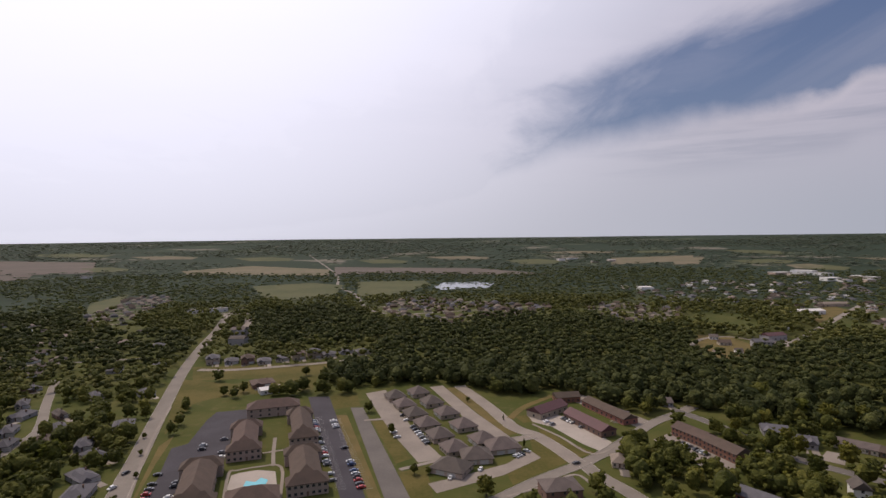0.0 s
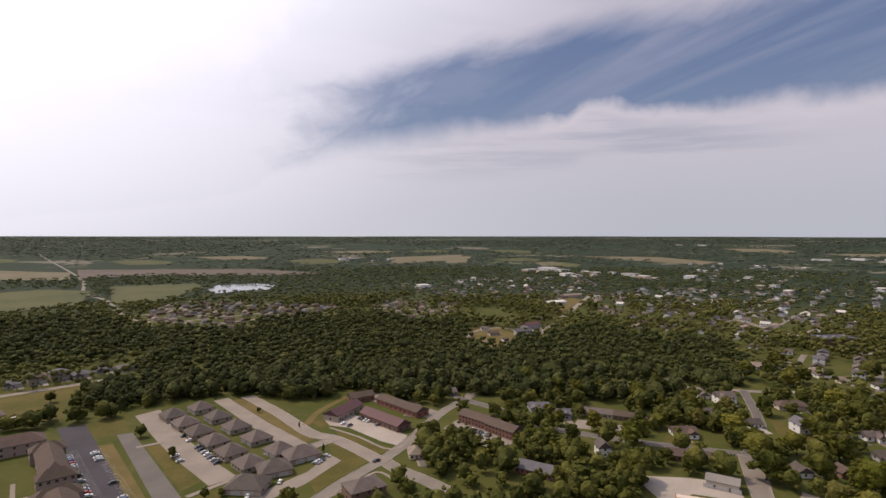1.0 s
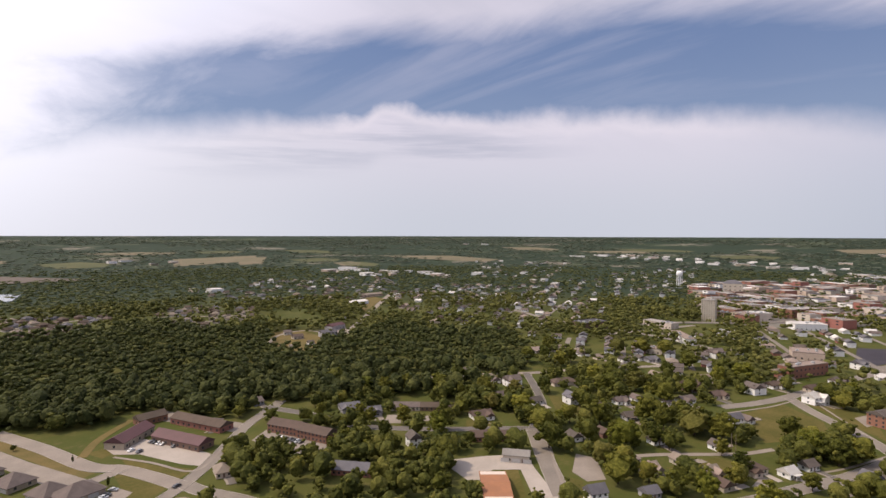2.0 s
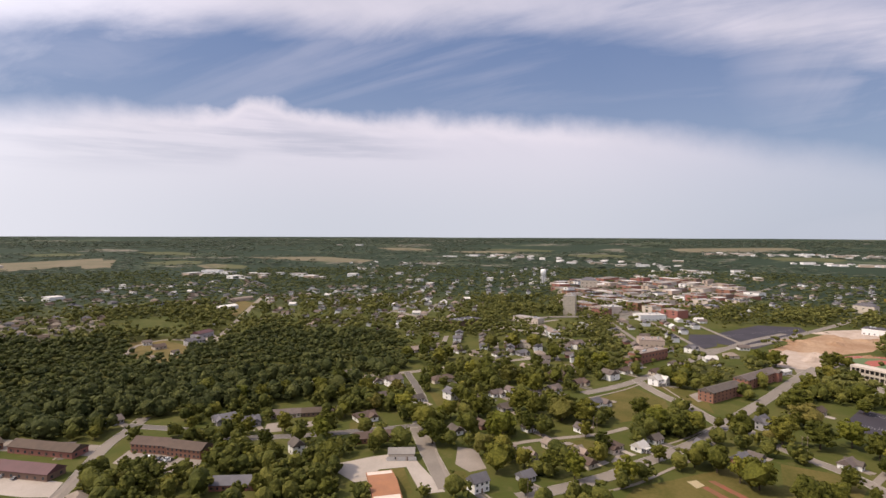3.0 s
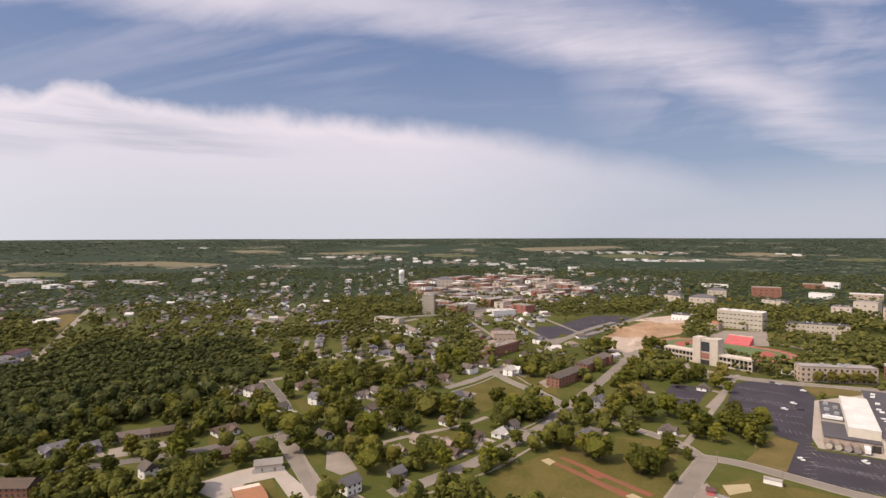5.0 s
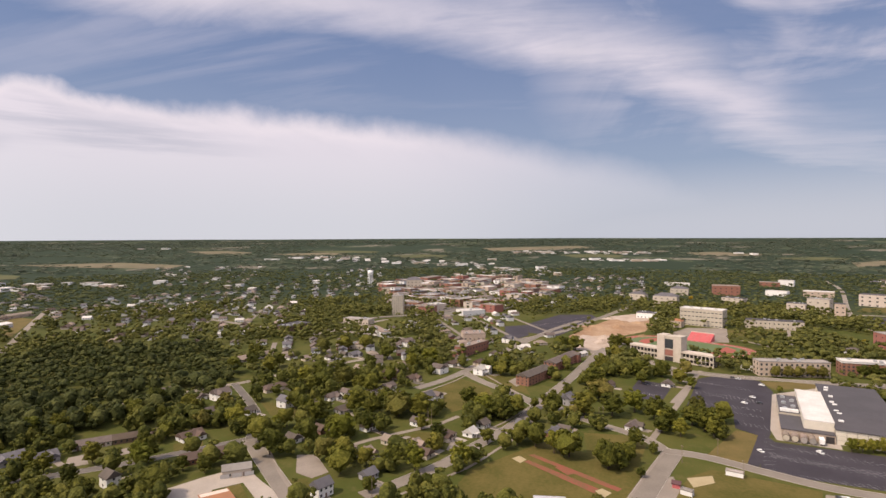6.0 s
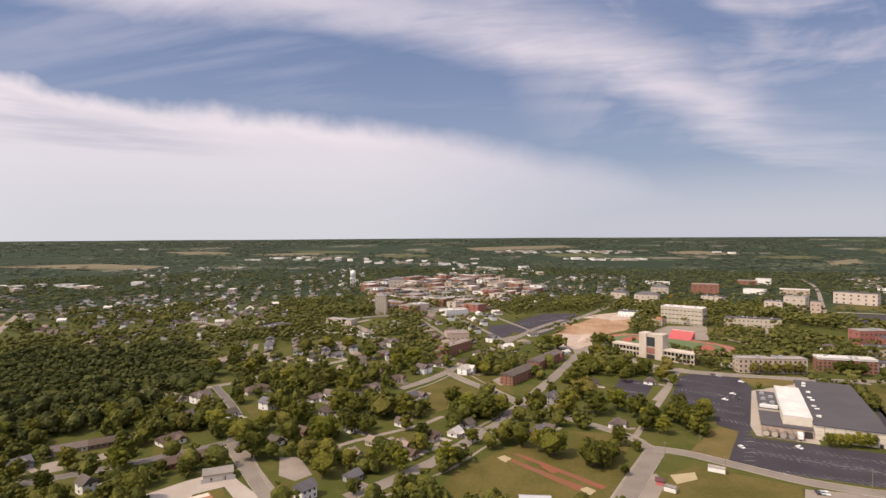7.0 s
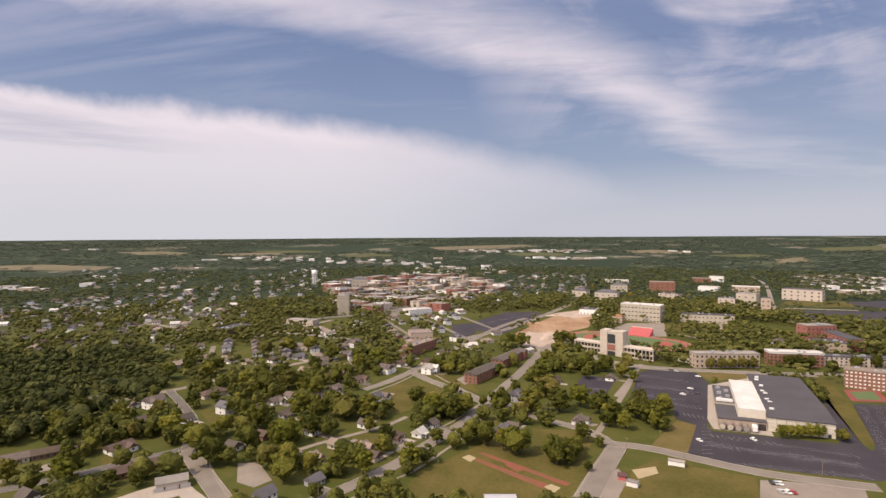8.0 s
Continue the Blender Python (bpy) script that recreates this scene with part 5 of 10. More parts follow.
area("parking_lot", [(57.7, 363.1), (76.9, 364.8), (87.2, 345.6), (98.8, 311.9), (88.1, 299.8), (81.4, 309.9), (69.7, 338.9), (59.0, 348.6)], "white_concrete", "white concrete forecourt before a maroon-roofed building", "parking lot")
area("parking_lot", [(83.9, 407.7), (103.9, 411.3), (134.2, 346.1), (122.6, 334.2), (105.9, 373.4), (91.8, 396.0)], "concrete", "pale concrete lane behind brick units", "parking lot")
path([(58.2, 344.4), (71.1, 321.6), (83.7, 295.3), (106.1, 314.3)], 1.8)
road([(15.0, 236.1), (28.8, 248.7), (47.3, 264.5), (62.1, 275.1), (74.4, 283.7), (95.9, 302.8), (116.4, 324.8), (135.2, 344.0), (156.3, 359.7)], 7.0, "street")
road([(74.4, 283.7), (77.9, 270.1), (86.1, 252.9), (93.2, 234.4)], 8.2, "street")
path([(30.1, 248.7), (48.9, 258.5), (66.7, 270.4), (73.0, 257.9)], 1.8)
road([(156.3, 359.7), (174.5, 374.6)], 8, "street")
area("parking_lot", [(138.3, 326.0), (143.5, 308.0), (154.9, 279.4), (144.5, 270.9), (131.9, 280.0), (123.9, 315.5)], "concrete", "pale concrete apron before brick row housing", "parking lot")
area("parking_lot", [(190.0, 213.0), (207.8, 203.0), (218.1, 194.9), (220.5, 183.1), (213.9, 174.5), (194.7, 146.1), (186.1, 154.2), (207.3, 178.8), (196.6, 189.0), (183.4, 185.1), (178.2, 190.0), (182.0, 205.0)], "white_concrete", "white concrete yard between low buildings", "parking lot")
road([(302.5, -41.7), (265.7, -27.8), (223.6, -12.4)], 11, "street")
area("apron", [(262.3, -29.4), (266.7, -35.8), (253.4, -37.8), (222.8, -26.1), (221.4, -15.9)], "concrete", "bare pinkish earth and gravel verge", "bare ground")
path([(300.0, -35.8), (261.2, -20.6), (225.6, -7.5)], 1.8)
road([(573.8, -21.1), (538.2, -50.1), (504.6, -93.2), (494.2, -150.5), (486.9, -190.9), (493.5, -244.8), (488.1, -294.9)], 8, "street")
road([(511.9, -97.2), (447.5, -73.6), (401.0, -55.9)], 4, "concrete", kerbs=False)
area("parking_lot", [(750.2, 84.4), (853.1, 43.3), (864.8, -6.4), (816.0, -15.5), (664.1, 38.5), (676.3, 76.3)], "sealed", "dark asphalt car park behind trees", "parking lot")
area("parking_lot", [(722.0, 113.5), (740.2, 83.5), (659.9, 74.8), (601.5, 97.6)], "sealed", "dark asphalt car park behind trees", "parking lot")
road([(620.4, 86.4), (661.8, 58.4), (698.4, 34.5), (797.6, -4.9), (933.3, -56.2), (1075.2, -99.2)], 9, "street")
area("building_site", [(665.6, 25.0), (771.2, -12.3), (862.9, -51.1), (887.2, -93.6), (795.8, -91.0), (719.0, -70.3), (681.1, -40.0), (613.2, -33.0), (609.1, 2.7), (627.8, 22.4)], "dirt", "bare orange clay building site with spoil", "building site")
area("gravel_lot", [(612.1, 5.9), (620.4, -35.4), (556.6, -23.0), (548.5, -2.1)], "concrete", "grey gravel lot beside a building site", "parking lot")
area("playing_field", [(249.1, 69.4), (303.1, 30.4), (265.3, -25.4), (226.7, -15.3), (214.7, 73.4)], "lawn", "mown grass playing field with worn patches", "playing field")
area("ball_field", [(267.7, -43.3), (280.7, -57.7), (265.6, -104.0), (237.4, -94.2), (228.4, -28.2)], "lawn", "mown grass ball field beside a street", "playing field")
area("infield", [(266.2, -42.4), (272.3, -55.8), (263.7, -55.3), (255.5, -43.7)], "sand", "sandy infield of a small ball field", "ball field")
area("parking_lot", [(262.3, -104.1), (262.4, -118.6), (258.6, -150.0), (244.2, -144.3), (237.4, -94.2)], "concrete", "pale concrete parking lot beside a ball field", "parking lot")
area("runway", [(267.5, 41.7), (270.1, 39.4), (243.0, 2.1), (237.7, 4.5)], "runway", "faded red jumping runway on grass", "runway")
area("runway", [(277.2, 40.0), (279.2, 37.0), (245.7, -9.1), (242.3, -6.7)], "runway", "faded red jumping runway on grass", "runway")
area("runway", [(263.7, 24.5), (266.4, 20.9), (258.7, 13.3), (255.4, 17.7)], "runway", "faded red jumping runway on grass", "runway")
area("sand_pit", [(270.4, 48.7), (274.9, 45.0), (270.7, 40.5), (265.0, 43.4)], "sand", "pale sand landing pit on grass", "sand pit")
area("sand_pit", [(240.2, 4.2), (243.8, 0.7), (240.1, -3.8), (234.2, -0.2)], "sand", "pale sand landing pit on grass", "sand pit")
area("lawn", [(-218.7, 466.2), (-169.0, 449.7), (-126.8, 495.7), (-106.4, 484.5), (-101.4, 430.3), (-154.7, 417.0), (-171.4, 410.3), (-180.2, 396.7), (-169.4, 333.7), (-191.6, 387.8)], "lawn", "mown lawn between buildings", "lawn")
area("lawn", [(-71.6, 367.6), (-63.2, 367.3), (-26.6, 244.7), (-32.5, 244.8)], "dry", "dry yellowed grass strip beside a drive", "lawn")
area("lawn", [(-83.3, 411.3), (-63.1, 413.4), (-57.4, 388.2), (-73.9, 379.8)], "lawn", "mown lawn between buildings", "lawn")
area("lawn", [(-45.3, 355.4), (-36.0, 355.1), (-16.3, 293.5), (-24.0, 286.4)], "lawn", "mown lawn between buildings", "lawn")
area("lawn", [(-22.0, 275.3), (-8.4, 283.8), (-3.6, 249.5), (-11.2, 244.3), (-13.9, 247.0)], "lawn", "mown lawn between buildings", "lawn")
area("lawn", [(4.6, 429.2), (14.0, 432.1), (50.9, 331.6), (39.7, 325.3), (35.7, 335.0)], "dry", "dry yellowed grass strip beside a drive", "lawn")
area("lawn", [(33.1, 272.5), (50.3, 289.4), (52.0, 317.7), (56.6, 319.3), (66.5, 285.3), (58.8, 279.9), (34.3, 260.0)], "lawn", "mown lawn between buildings", "lawn")
area("lawn", [(48.6, 360.0), (59.6, 363.1), (61.3, 351.8), (53.2, 346.7)], "lawn", "mown lawn between buildings", "lawn")
area("lawn", [(60.5, 341.3), (70.5, 318.9), (84.9, 297.6), (73.3, 291.0), (59.9, 324.7)], "lawn", "mown lawn between buildings", "lawn")
area("lawn", [(-163.6, 315.4), (-163.1, 333.5), (-152.8, 291.3), (-140.5, 247.3), (-141.8, 247.4)], "dry", "dry yellowed grass strip beside a street", "lawn")
area("lawn", [(200.3, 184.4), (206.3, 179.8), (185.5, 158.6), (178.5, 161.5)], "lawn", "mown lawn between buildings", "lawn")
area("lawn", [(-231.7, 511.5), (-143.3, 518.6), (-81.5, 537.1), (-73.2, 517.5), (-111.2, 472.8), (-209.6, 462.1)], "lawn", "mown lawn between buildings", "lawn")

# ---- streets, lawns and car parks of the garden quarter and the sports hall ----
road([(208.4, 113.7), (224.6, 101.9), (256.0, 83.4), (287.2, 70.5), (319.4, 56.5), (354.5, 45.5), (400.2, 34.9), (457.2, 19.4), (542.2, -0.5), (597.9, -16.1)], 8.5, "street")
road([(370.2, 41.8), (394.2, 60.0), (414.5, 80.5), (432.6, 97.6), (456.8, 116.3)], 8, "street")
road([(394.4, 142.7), (421.3, 128.8), (456.8, 116.3), (517.7, 102.2), (573.4, 87.1), (636.2, 68.6), (711.6, 46.5), (794.8, 11.3)], 8.2, "street")
road([(289.9, 354.4), (310.9, 341.4), (332.1, 326.3), (358.8, 307.9), (386.7, 288.3), (429.6, 268.4), (455.7, 247.1), (486.1, 225.3)], 6.5, "concrete")
road([(372.2, 299.6), (334.4, 260.9), (300.2, 230.6), (261.9, 210.8)], 6, "asphalt")
road([(159.5, 368.3), (176.8, 324.9), (182.4, 294.4), (202.2, 267.7), (220.1, 249.1), (239.7, 231.0), (261.9, 210.8)], 7, "asphalt")
road([(261.9, 210.8), (237.9, 187.6), (218.3, 167.7), (197.8, 146.8)], 9.5, "street")
road([(261.5, 148.9), (277.7, 137.7), (292.1, 124.6), (313.3, 105.0), (333.9, 93.9)], 4, "concrete", kerbs=False, label="pale back lane between gardens")
road([(301.9, -37.1), (315.9, -30.5), (328.4, -17.8), (340.3, -0.5), (353.5, 14.2), (375.5, 31.4)], 7.5, "street")
road([(301.9, -37.1), (297.9, -57.6), (284.2, -83.1), (272.0, -106.8), (265.5, -130.4), (260.7, -157.8)], 8.5, "street")
path([(209.5, 99.7), (229.3, 85.6), (252.9, 70.2), (279.8, 59.3), (307.5, 47.9)], 1.8)
path([(314.3, 68.4), (335.1, 58.6), (372.2, 45.2)], 1.6)
path([(248.2, 189.3), (224.2, 168.4), (204.2, 149.3)], 1.6)
path([(384.3, 135.1), (419.9, 118.9), (449.6, 110.7)], 1.6)
path([(453.0, 96.4), (416.6, 71.7), (386.1, 48.5)], 1.6)
road([(511.7, -67.9), (472.4, -72.8), (449.3, -75.9), (315.9, -30.5)], 4, "concrete", kerbs=False)
road([(584.7, -29.7), (540.9, -56.9), (507.7, -78.6), (492.3, -121.0), (491.8, -197.2), (484.9, -239.0)], 8, "street")
area("parking_lot", [(246.2, 169.9), (249.0, 159.0), (229.0, 141.6), (220.2, 147.0), (224.6, 158.5)], "concrete", "pale concrete parking pad beside a house", "parking lot")
area("driveway", [(289.8, 88.2), (277.0, 74.6), (263.8, 75.0), (273.8, 87.8)], "concrete", "pale concrete driveway beside a garage", "driveway")
area("parking_lot", [(434.9, 71.8), (519.7, 39.5), (504.5, 30.8), (434.9, 56.4), (418.7, 62.9)], "concrete", "pale concrete parking behind brick flats", "parking lot")
area("lawn", [(214.1, 164.3), (219.5, 149.3), (200.7, 133.8), (197.2, 146.5)], "lawn", "mown lawn between buildings", "lawn")
area("lawn", [(385.9, 128.8), (434.4, 114.9), (408.4, 84.0), (379.8, 75.0), (341.3, 100.4)], "lawn", "mown lawn between buildings", "lawn")
area("lawn", [(264.2, 127.2), (297.0, 113.3), (300.7, 98.0), (279.8, 101.2), (266.9, 116.1)], "lawn", "mown lawn between buildings", "lawn")
area("lawn", [(456.3, 109.6), (469.7, 99.3), (434.0, 60.0), (396.7, 49.6), (416.6, 71.7)], "lawn", "mown lawn between buildings", "lawn")
area("lawn", [(332.8, 249.2), (327.4, 213.4), (305.0, 197.1), (304.8, 222.9)], "lawn", "mown lawn between buildings", "lawn")
area("lawn", [(243.0, 251.3), (256.9, 240.9), (244.9, 231.6), (233.3, 243.1)], "lawn", "mown lawn between buildings", "lawn")
area("parking_lot", [(225.6, 279.6), (232.1, 273.0), (225.5, 265.3), (217.2, 273.6)], "concrete", "pale concrete apron before row housing", "parking lot")
area("parking_lot", [(211.2, 295.3), (218.1, 290.1), (207.2, 276.5), (199.3, 284.2)], "concrete", "pale concrete apron before row housing", "parking lot")
area("lawn", [(321.8, 9.0), (322.7, -18.5), (309.7, -27.6), (236.4, -10.9), (253.1, 5.4)], "lawn", "mown lawn between buildings", "lawn")
area("parking_lot", [(479.7, -88.6), (503.0, -113.5), (483.3, -138.8), (450.5, -138.8), (346.5, -105.5), (282.3, -80.1), (289.3, -76.5), (342.2, -97.2), (352.9, -86.9), (400.5, -96.4), (390.9, -63.6)], "sealed", "wide dark sealed car park with angled stalls", "parking lot")
area("parking_lot", [(287.4, -82.7), (285.8, -90.4), (279.7, -100.3), (268.8, -159.5), (269.5, -168.5), (309.2, -184.2), (319.2, -170.7), (332.1, -104.1), (342.6, -101.4)], "sealed", "wide dark sealed car park with angled stalls", "parking lot")
area("parking_lot", [(403.7, -223.2), (403.7, -248.1), (339.8, -214.9), (267.8, -173.2), (269.5, -167.0), (308.8, -182.5), (320.7, -190.5)], "sealed", "wide dark sealed car park with angled stalls", "parking lot")
area("service_drive", [(474.0, -230.0), (428.7, -213.2), (319.3, -183.0), (308.8, -182.5), (317.3, -169.7), (358.4, -187.3)], "sealed", "narrow dark drive beside a sports hall", "driveway")
area("forecourt", [(443.0, -135.7), (354.9, -107.9), (336.5, -105.8), (327.5, -137.9), (353.0, -144.2), (478.8, -189.7)], "white_concrete", "pale concrete forecourt round service bays", "forecourt")
area("parking_lot", [(465.8, -38.4), (452.2, -63.9), (409.7, -50.7), (402.5, -20.3)], "sealed", "dark asphalt car park behind trees", "parking lot")
area("court", [(441.7, -237.1), (445.8, -264.3), (411.2, -251.7), (411.1, -226.3)], "court", "red and green tennis courts", "tennis court")
area("court_surface", [(437.1, -239.1), (440.3, -257.6), (415.8, -249.5), (416.4, -232.8)], "turf", "green tennis court playing surface", "tennis court")
area("verge", [(349.3, -86.4), (342.3, -97.6), (290.5, -79.0), (298.8, -57.8)], "dry", "dry tan grass verge beside a street", "grass")
area("lawn", [(476.0, -231.0), (470.0, -241.4), (386.7, -215.8), (320.7, -190.5), (318.5, -183.1), (428.8, -214.2)], "lawn", "mown grass bank beside a car park", "lawn")
area("lawn", [(483.3, -138.8), (489.6, -196.4), (480.7, -237.1), (472.6, -186.8), (458.2, -142.2)], "dry", "thin grass strip beside a street", "lawn")
area("lawn", [(283.3, -89.7), (279.7, -99.7), (273.7, -101.4), (277.5, -88.0)], "lawn", "mown grass island beside a car park", "lawn")
area("lawn", [(275.6, -105.0), (267.7, -153.6), (265.5, -156.5), (272.0, -106.8)], "lawn", "mown grass island beside a car park", "lawn")

# ---- apartments, duplexes and row housing ----
building("apartment_building", -113.2, 315.0, 17.0, 18.0, 46.0, 6.2, "hip", 5, "siding_pink", "roof_brown", "two-storey beige apartment block with a brown shingle hip roof", "apartment building", 2, (6, 6, 6, 6), (1.3, 1.3), group="apartment complex", ends=9)
building("apartment_building", -68.9, 273.9, 17.0, 19.0, 46.0, 6.2, "hip", 5, "siding_pink", "roof_brown", "two-storey beige apartment block with a brown shingle hip roof", "apartment building", 2, (7, 6, 7, 6), (1.3, 1.3), group="apartment complex", ends=9)
building("apartment_building", -85.9, 335.6, 17.0, 16.0, 52.0, 6.2, "hip", 5, "siding_pink", "roof_brown", "two-storey beige apartment block with a brown shingle hip roof", "apartment building", 2, (5, 6, 5, 6), (1.3, 1.3), group="apartment complex", ends=9)
building("apartment_building", -115.3, 256.1, 17.0, 20.0, 50.0, 6.2, "hip", 5, "siding_pink", "roof_brown", "two-storey beige apartment block with a brown shingle hip roof", "apartment building", 2, (6, 6, 6, 6), (1.3, 1.3), group="apartment complex", ends=9)
building("apartment_building", -114.4, 373.2, 17.0, 34.0, 13.5, 6.2, "hip", 4, "siding_pink", "roof_brown", "two-storey beige apartment block with a brown shingle hip roof", "apartment building", 2, (6, 3, 6, 3), (1.3, 1.3), group="apartment complex", ends=0)
building("clubhouse", -85.6, 245.1, 17.0, 23.0, 15.0, 4.0, "hip", 4.5, "brick_tan", "roof_brown", "tan brick clubhouse with a brown hip roof by a pool", "clubhouse", 1, (8, 3, 8, 3), (1.5, 1.8))
building("duplex", -33.4, 402.2, 112.3, 13.5, 13, 3.2, "hip", 4.2, "brick_tan", "roof_grey", "tan brick duplex with a grey brown hip roof and two garages", "duplex", 1, (0, 2, 4, 2), (1.3, 1.3), garage=(-3.2, 3.2), group="duplex row", over=0.7)
building("duplex", -25.3, 382.2, 112.3, 13.5, 13, 3.2, "hip", 4.2, "brick_tan", "roof_grey", "tan brick duplex with a grey brown hip roof and two garages", "duplex", 1, (0, 2, 4, 2), (1.3, 1.3), garage=(-3.2, 3.2), group="duplex row", over=0.7)
building("duplex", -17.1, 362.2, 112.3, 13.5, 13, 3.2, "hip", 4.2, "brick_tan", "roof_grey", "tan brick duplex with a grey brown hip roof and two garages", "duplex", 1, (0, 2, 4, 2), (1.3, 1.3), garage=(-3.2, 3.2), group="duplex row", over=0.7)
building("duplex", -8.9, 342.2, 112.3, 13.5, 13, 3.2, "hip", 4.2, "brick_tan", "roof_grey", "tan brick duplex with a grey brown hip roof and two garages", "duplex", 1, (0, 2, 4, 2), (1.3, 1.3), garage=(-3.2, 3.2), group="duplex row", over=0.7)
building("duplex", -0.7, 322.2, 112.3, 13.5, 13, 3.2, "hip", 4.2, "brick_tan", "roof_grey", "tan brick duplex with a grey brown hip roof and two garages", "duplex", 1, (0, 2, 4, 2), (1.3, 1.3), garage=(-3.2, 3.2), group="duplex row", over=0.7)
building("duplex", 7.5, 302.2, 112.3, 13.5, 13, 3.2, "hip", 4.2, "brick_tan", "roof_grey", "tan brick duplex with a grey brown hip roof and two garages", "duplex", 1, (0, 2, 4, 2), (1.3, 1.3), garage=(-3.2, 3.2), group="duplex row", over=0.7)
building("duplex", -16.7, 411.6, -67.2, 13.5, 13, 3.2, "hip", 4.2, "brick_tan", "roof_grey", "tan brick duplex with a grey brown hip roof and two garages", "duplex", 1, (0, 2, 4, 2), (1.3, 1.3), garage=(-3.2, 3.2), group="duplex row", over=0.7)
building("duplex", -6.4, 387.2, -67.2, 13.5, 13, 3.2, "hip", 4.2, "brick_tan", "roof_grey", "tan brick duplex with a grey brown hip roof and two garages", "duplex", 1, (0, 2, 4, 2), (1.3, 1.3), garage=(-3.2, 3.2), group="duplex row", over=0.7)
building("duplex", 3.8, 362.9, -67.2, 13.5, 13, 3.2, "hip", 4.2, "brick_tan", "roof_grey", "tan brick duplex with a grey brown hip roof and two garages", "duplex", 1, (0, 2, 4, 2), (1.3, 1.3), garage=(-3.2, 3.2), group="duplex row", over=0.7)
building("duplex", 14.0, 338.5, -67.2, 13.5, 13, 3.2, "hip", 4.2, "brick_tan", "roof_grey", "tan brick duplex with a grey brown hip roof and two garages", "duplex", 1, (0, 2, 4, 2), (1.3, 1.3), garage=(-3.2, 3.2), group="duplex row", over=0.7)
building("duplex", 24.3, 314.2, -67.2, 13.5, 13, 3.2, "hip", 4.2, "brick_tan", "roof_grey", "tan brick duplex with a grey brown hip roof and two garages", "duplex", 1, (0, 2, 4, 2), (1.3, 1.3), garage=(-3.2, 3.2), group="duplex row", over=0.7)
building("duplex", 5.3, 277.0, -27.0, 17.9, 14.0, 3.2, "hip", 4.2, "brick_tan", "roof_grey", "tan brick duplex with a grey brown hip roof and two garages", "duplex", 1, (0, 2, 4, 2), (1.3, 1.3), garage=(-3.2, 3.2), group="duplex row", over=0.7)
building("duplex", 18.7, 291.1, 6.3, 15.6, 14.0, 3.2, "hip", 4.2, "brick_tan", "roof_grey", "tan brick duplex with a grey brown hip roof and two garages", "duplex", 1, (0, 2, 4, 2), (1.3, 1.3), garage=(-3.2, 3.2), group="duplex row", over=0.7)
building("duplex", 34.1, 304.2, 13.9, 17.5, 14.0, 3.2, "hip", 4.2, "brick_tan", "roof_grey", "tan brick duplex with a grey brown hip roof and two garages", "duplex", 1, (0, 2, 4, 2), (1.3, 1.3), garage=(-3.2, 3.2), group="duplex row", over=0.7)
building("motel_wing", 71.9, 365.6, 40.9, 28.6, 12.0, 4.2, "gable", 3.2, "brick_tan", "roof_maroon", "tan brick hall with a maroon metal gable roof", "motel", 1, (5, 1, 5, 1), (1.4, 1.4), units=2)
building("motel_wing", 92.5, 338.8, -68.1, 38.1, 11.0, 4.0, "gable", 3.0, "brick_brown", "roof_maroon", "low brick building with a maroon metal gable roof", "motel", 1, (8, 2, 8, 2), (1.4, 1.4), units=4)
building("motel_wing", 112.0, 361.7, -68.9, 43.3, 11.0, 4.0, "gable", 2.6, "brick_red", "roof_brown", "low red brick units with a brown roof", "motel", 1, (9, 2, 9, 2), (1.4, 1.4), units=4)
building("motel_wing", 91.0, 392.9, 6.6, 17.5, 10.0, 4.0, "gable", 2.6, "brick_red", "roof_brown", "low red brick units with a brown roof", "motel", 1, (5, 1, 5, 1), (1.4, 1.4), units=2)
building("row_house", 146.8, 314.4, -66.6, 21.9, 11.0, 5.2, "gable", 2.6, "brick_red", "roof_brown", "two-storey red brick row housing with a brown roof", "row house", 2, (8, 2, 8, 2), (1.1, 1.3), units=4)
building("row_house", 154.2, 291.8, -71.0, 22.3, 11.0, 5.2, "gable", 2.6, "brick_red", "roof_brown", "two-storey red brick row housing with a brown roof", "row house", 2, (8, 2, 8, 2), (1.1, 1.3), units=4)
building("workshop", 216.0, 188.4, -55.3, 14.2, 9.0, 4.0, "gable", 1.6, "siding_beige", "roof_gravel", "pale workshop with a grey metal roof", "workshop", 1, (2, 1, 4, 1), (1.2, 1.2), garage=(-6, 0, 6))
building("long_shed", 177.4, 170.6, -43.5, 12.6, 32.5, 3.6, "gable", 2.0, "siding_beige", "roof_orange", "long shed with a rusty orange metal roof", "shed", 1, (2, 4, 2, 4), (1.2, 1.2))

# ---- houses ----
building("house", -328.5, 438.8, 59.2, 9.1, 14.0, 3.0, "hip", 2.4, "brick_brown", "roof_slate", "single-storey brown brick house with a blue grey hip roof", "house", 1, chimney=True, garage=(3,), ell=-1)
building("house", -302.7, 395.8, 30.7, 7.2, 14.0, 3.0, "hip", 2.4, "siding_beige", "roof_slate", "single-storey beige house with a blue grey hip roof", "house", 1, chimney=True, garage=(3,), ell=-1)
building("house", -282.7, 370.3, -1.9, 8.5, 14.0, 3.0, "hip", 2.4, "siding_grey", "roof_slate", "single-storey grey house with a blue grey hip roof", "house", 1, chimney=True, garage=(3,), ell=-1)
building("house", -269.3, 340.0, 19.7, 7.8, 14.0, 3.0, "hip", 2.4, "siding_grey", "roof_slate", "single-storey grey house with a blue grey hip roof", "house", 1, chimney=True, garage=(3,), ell=-1)
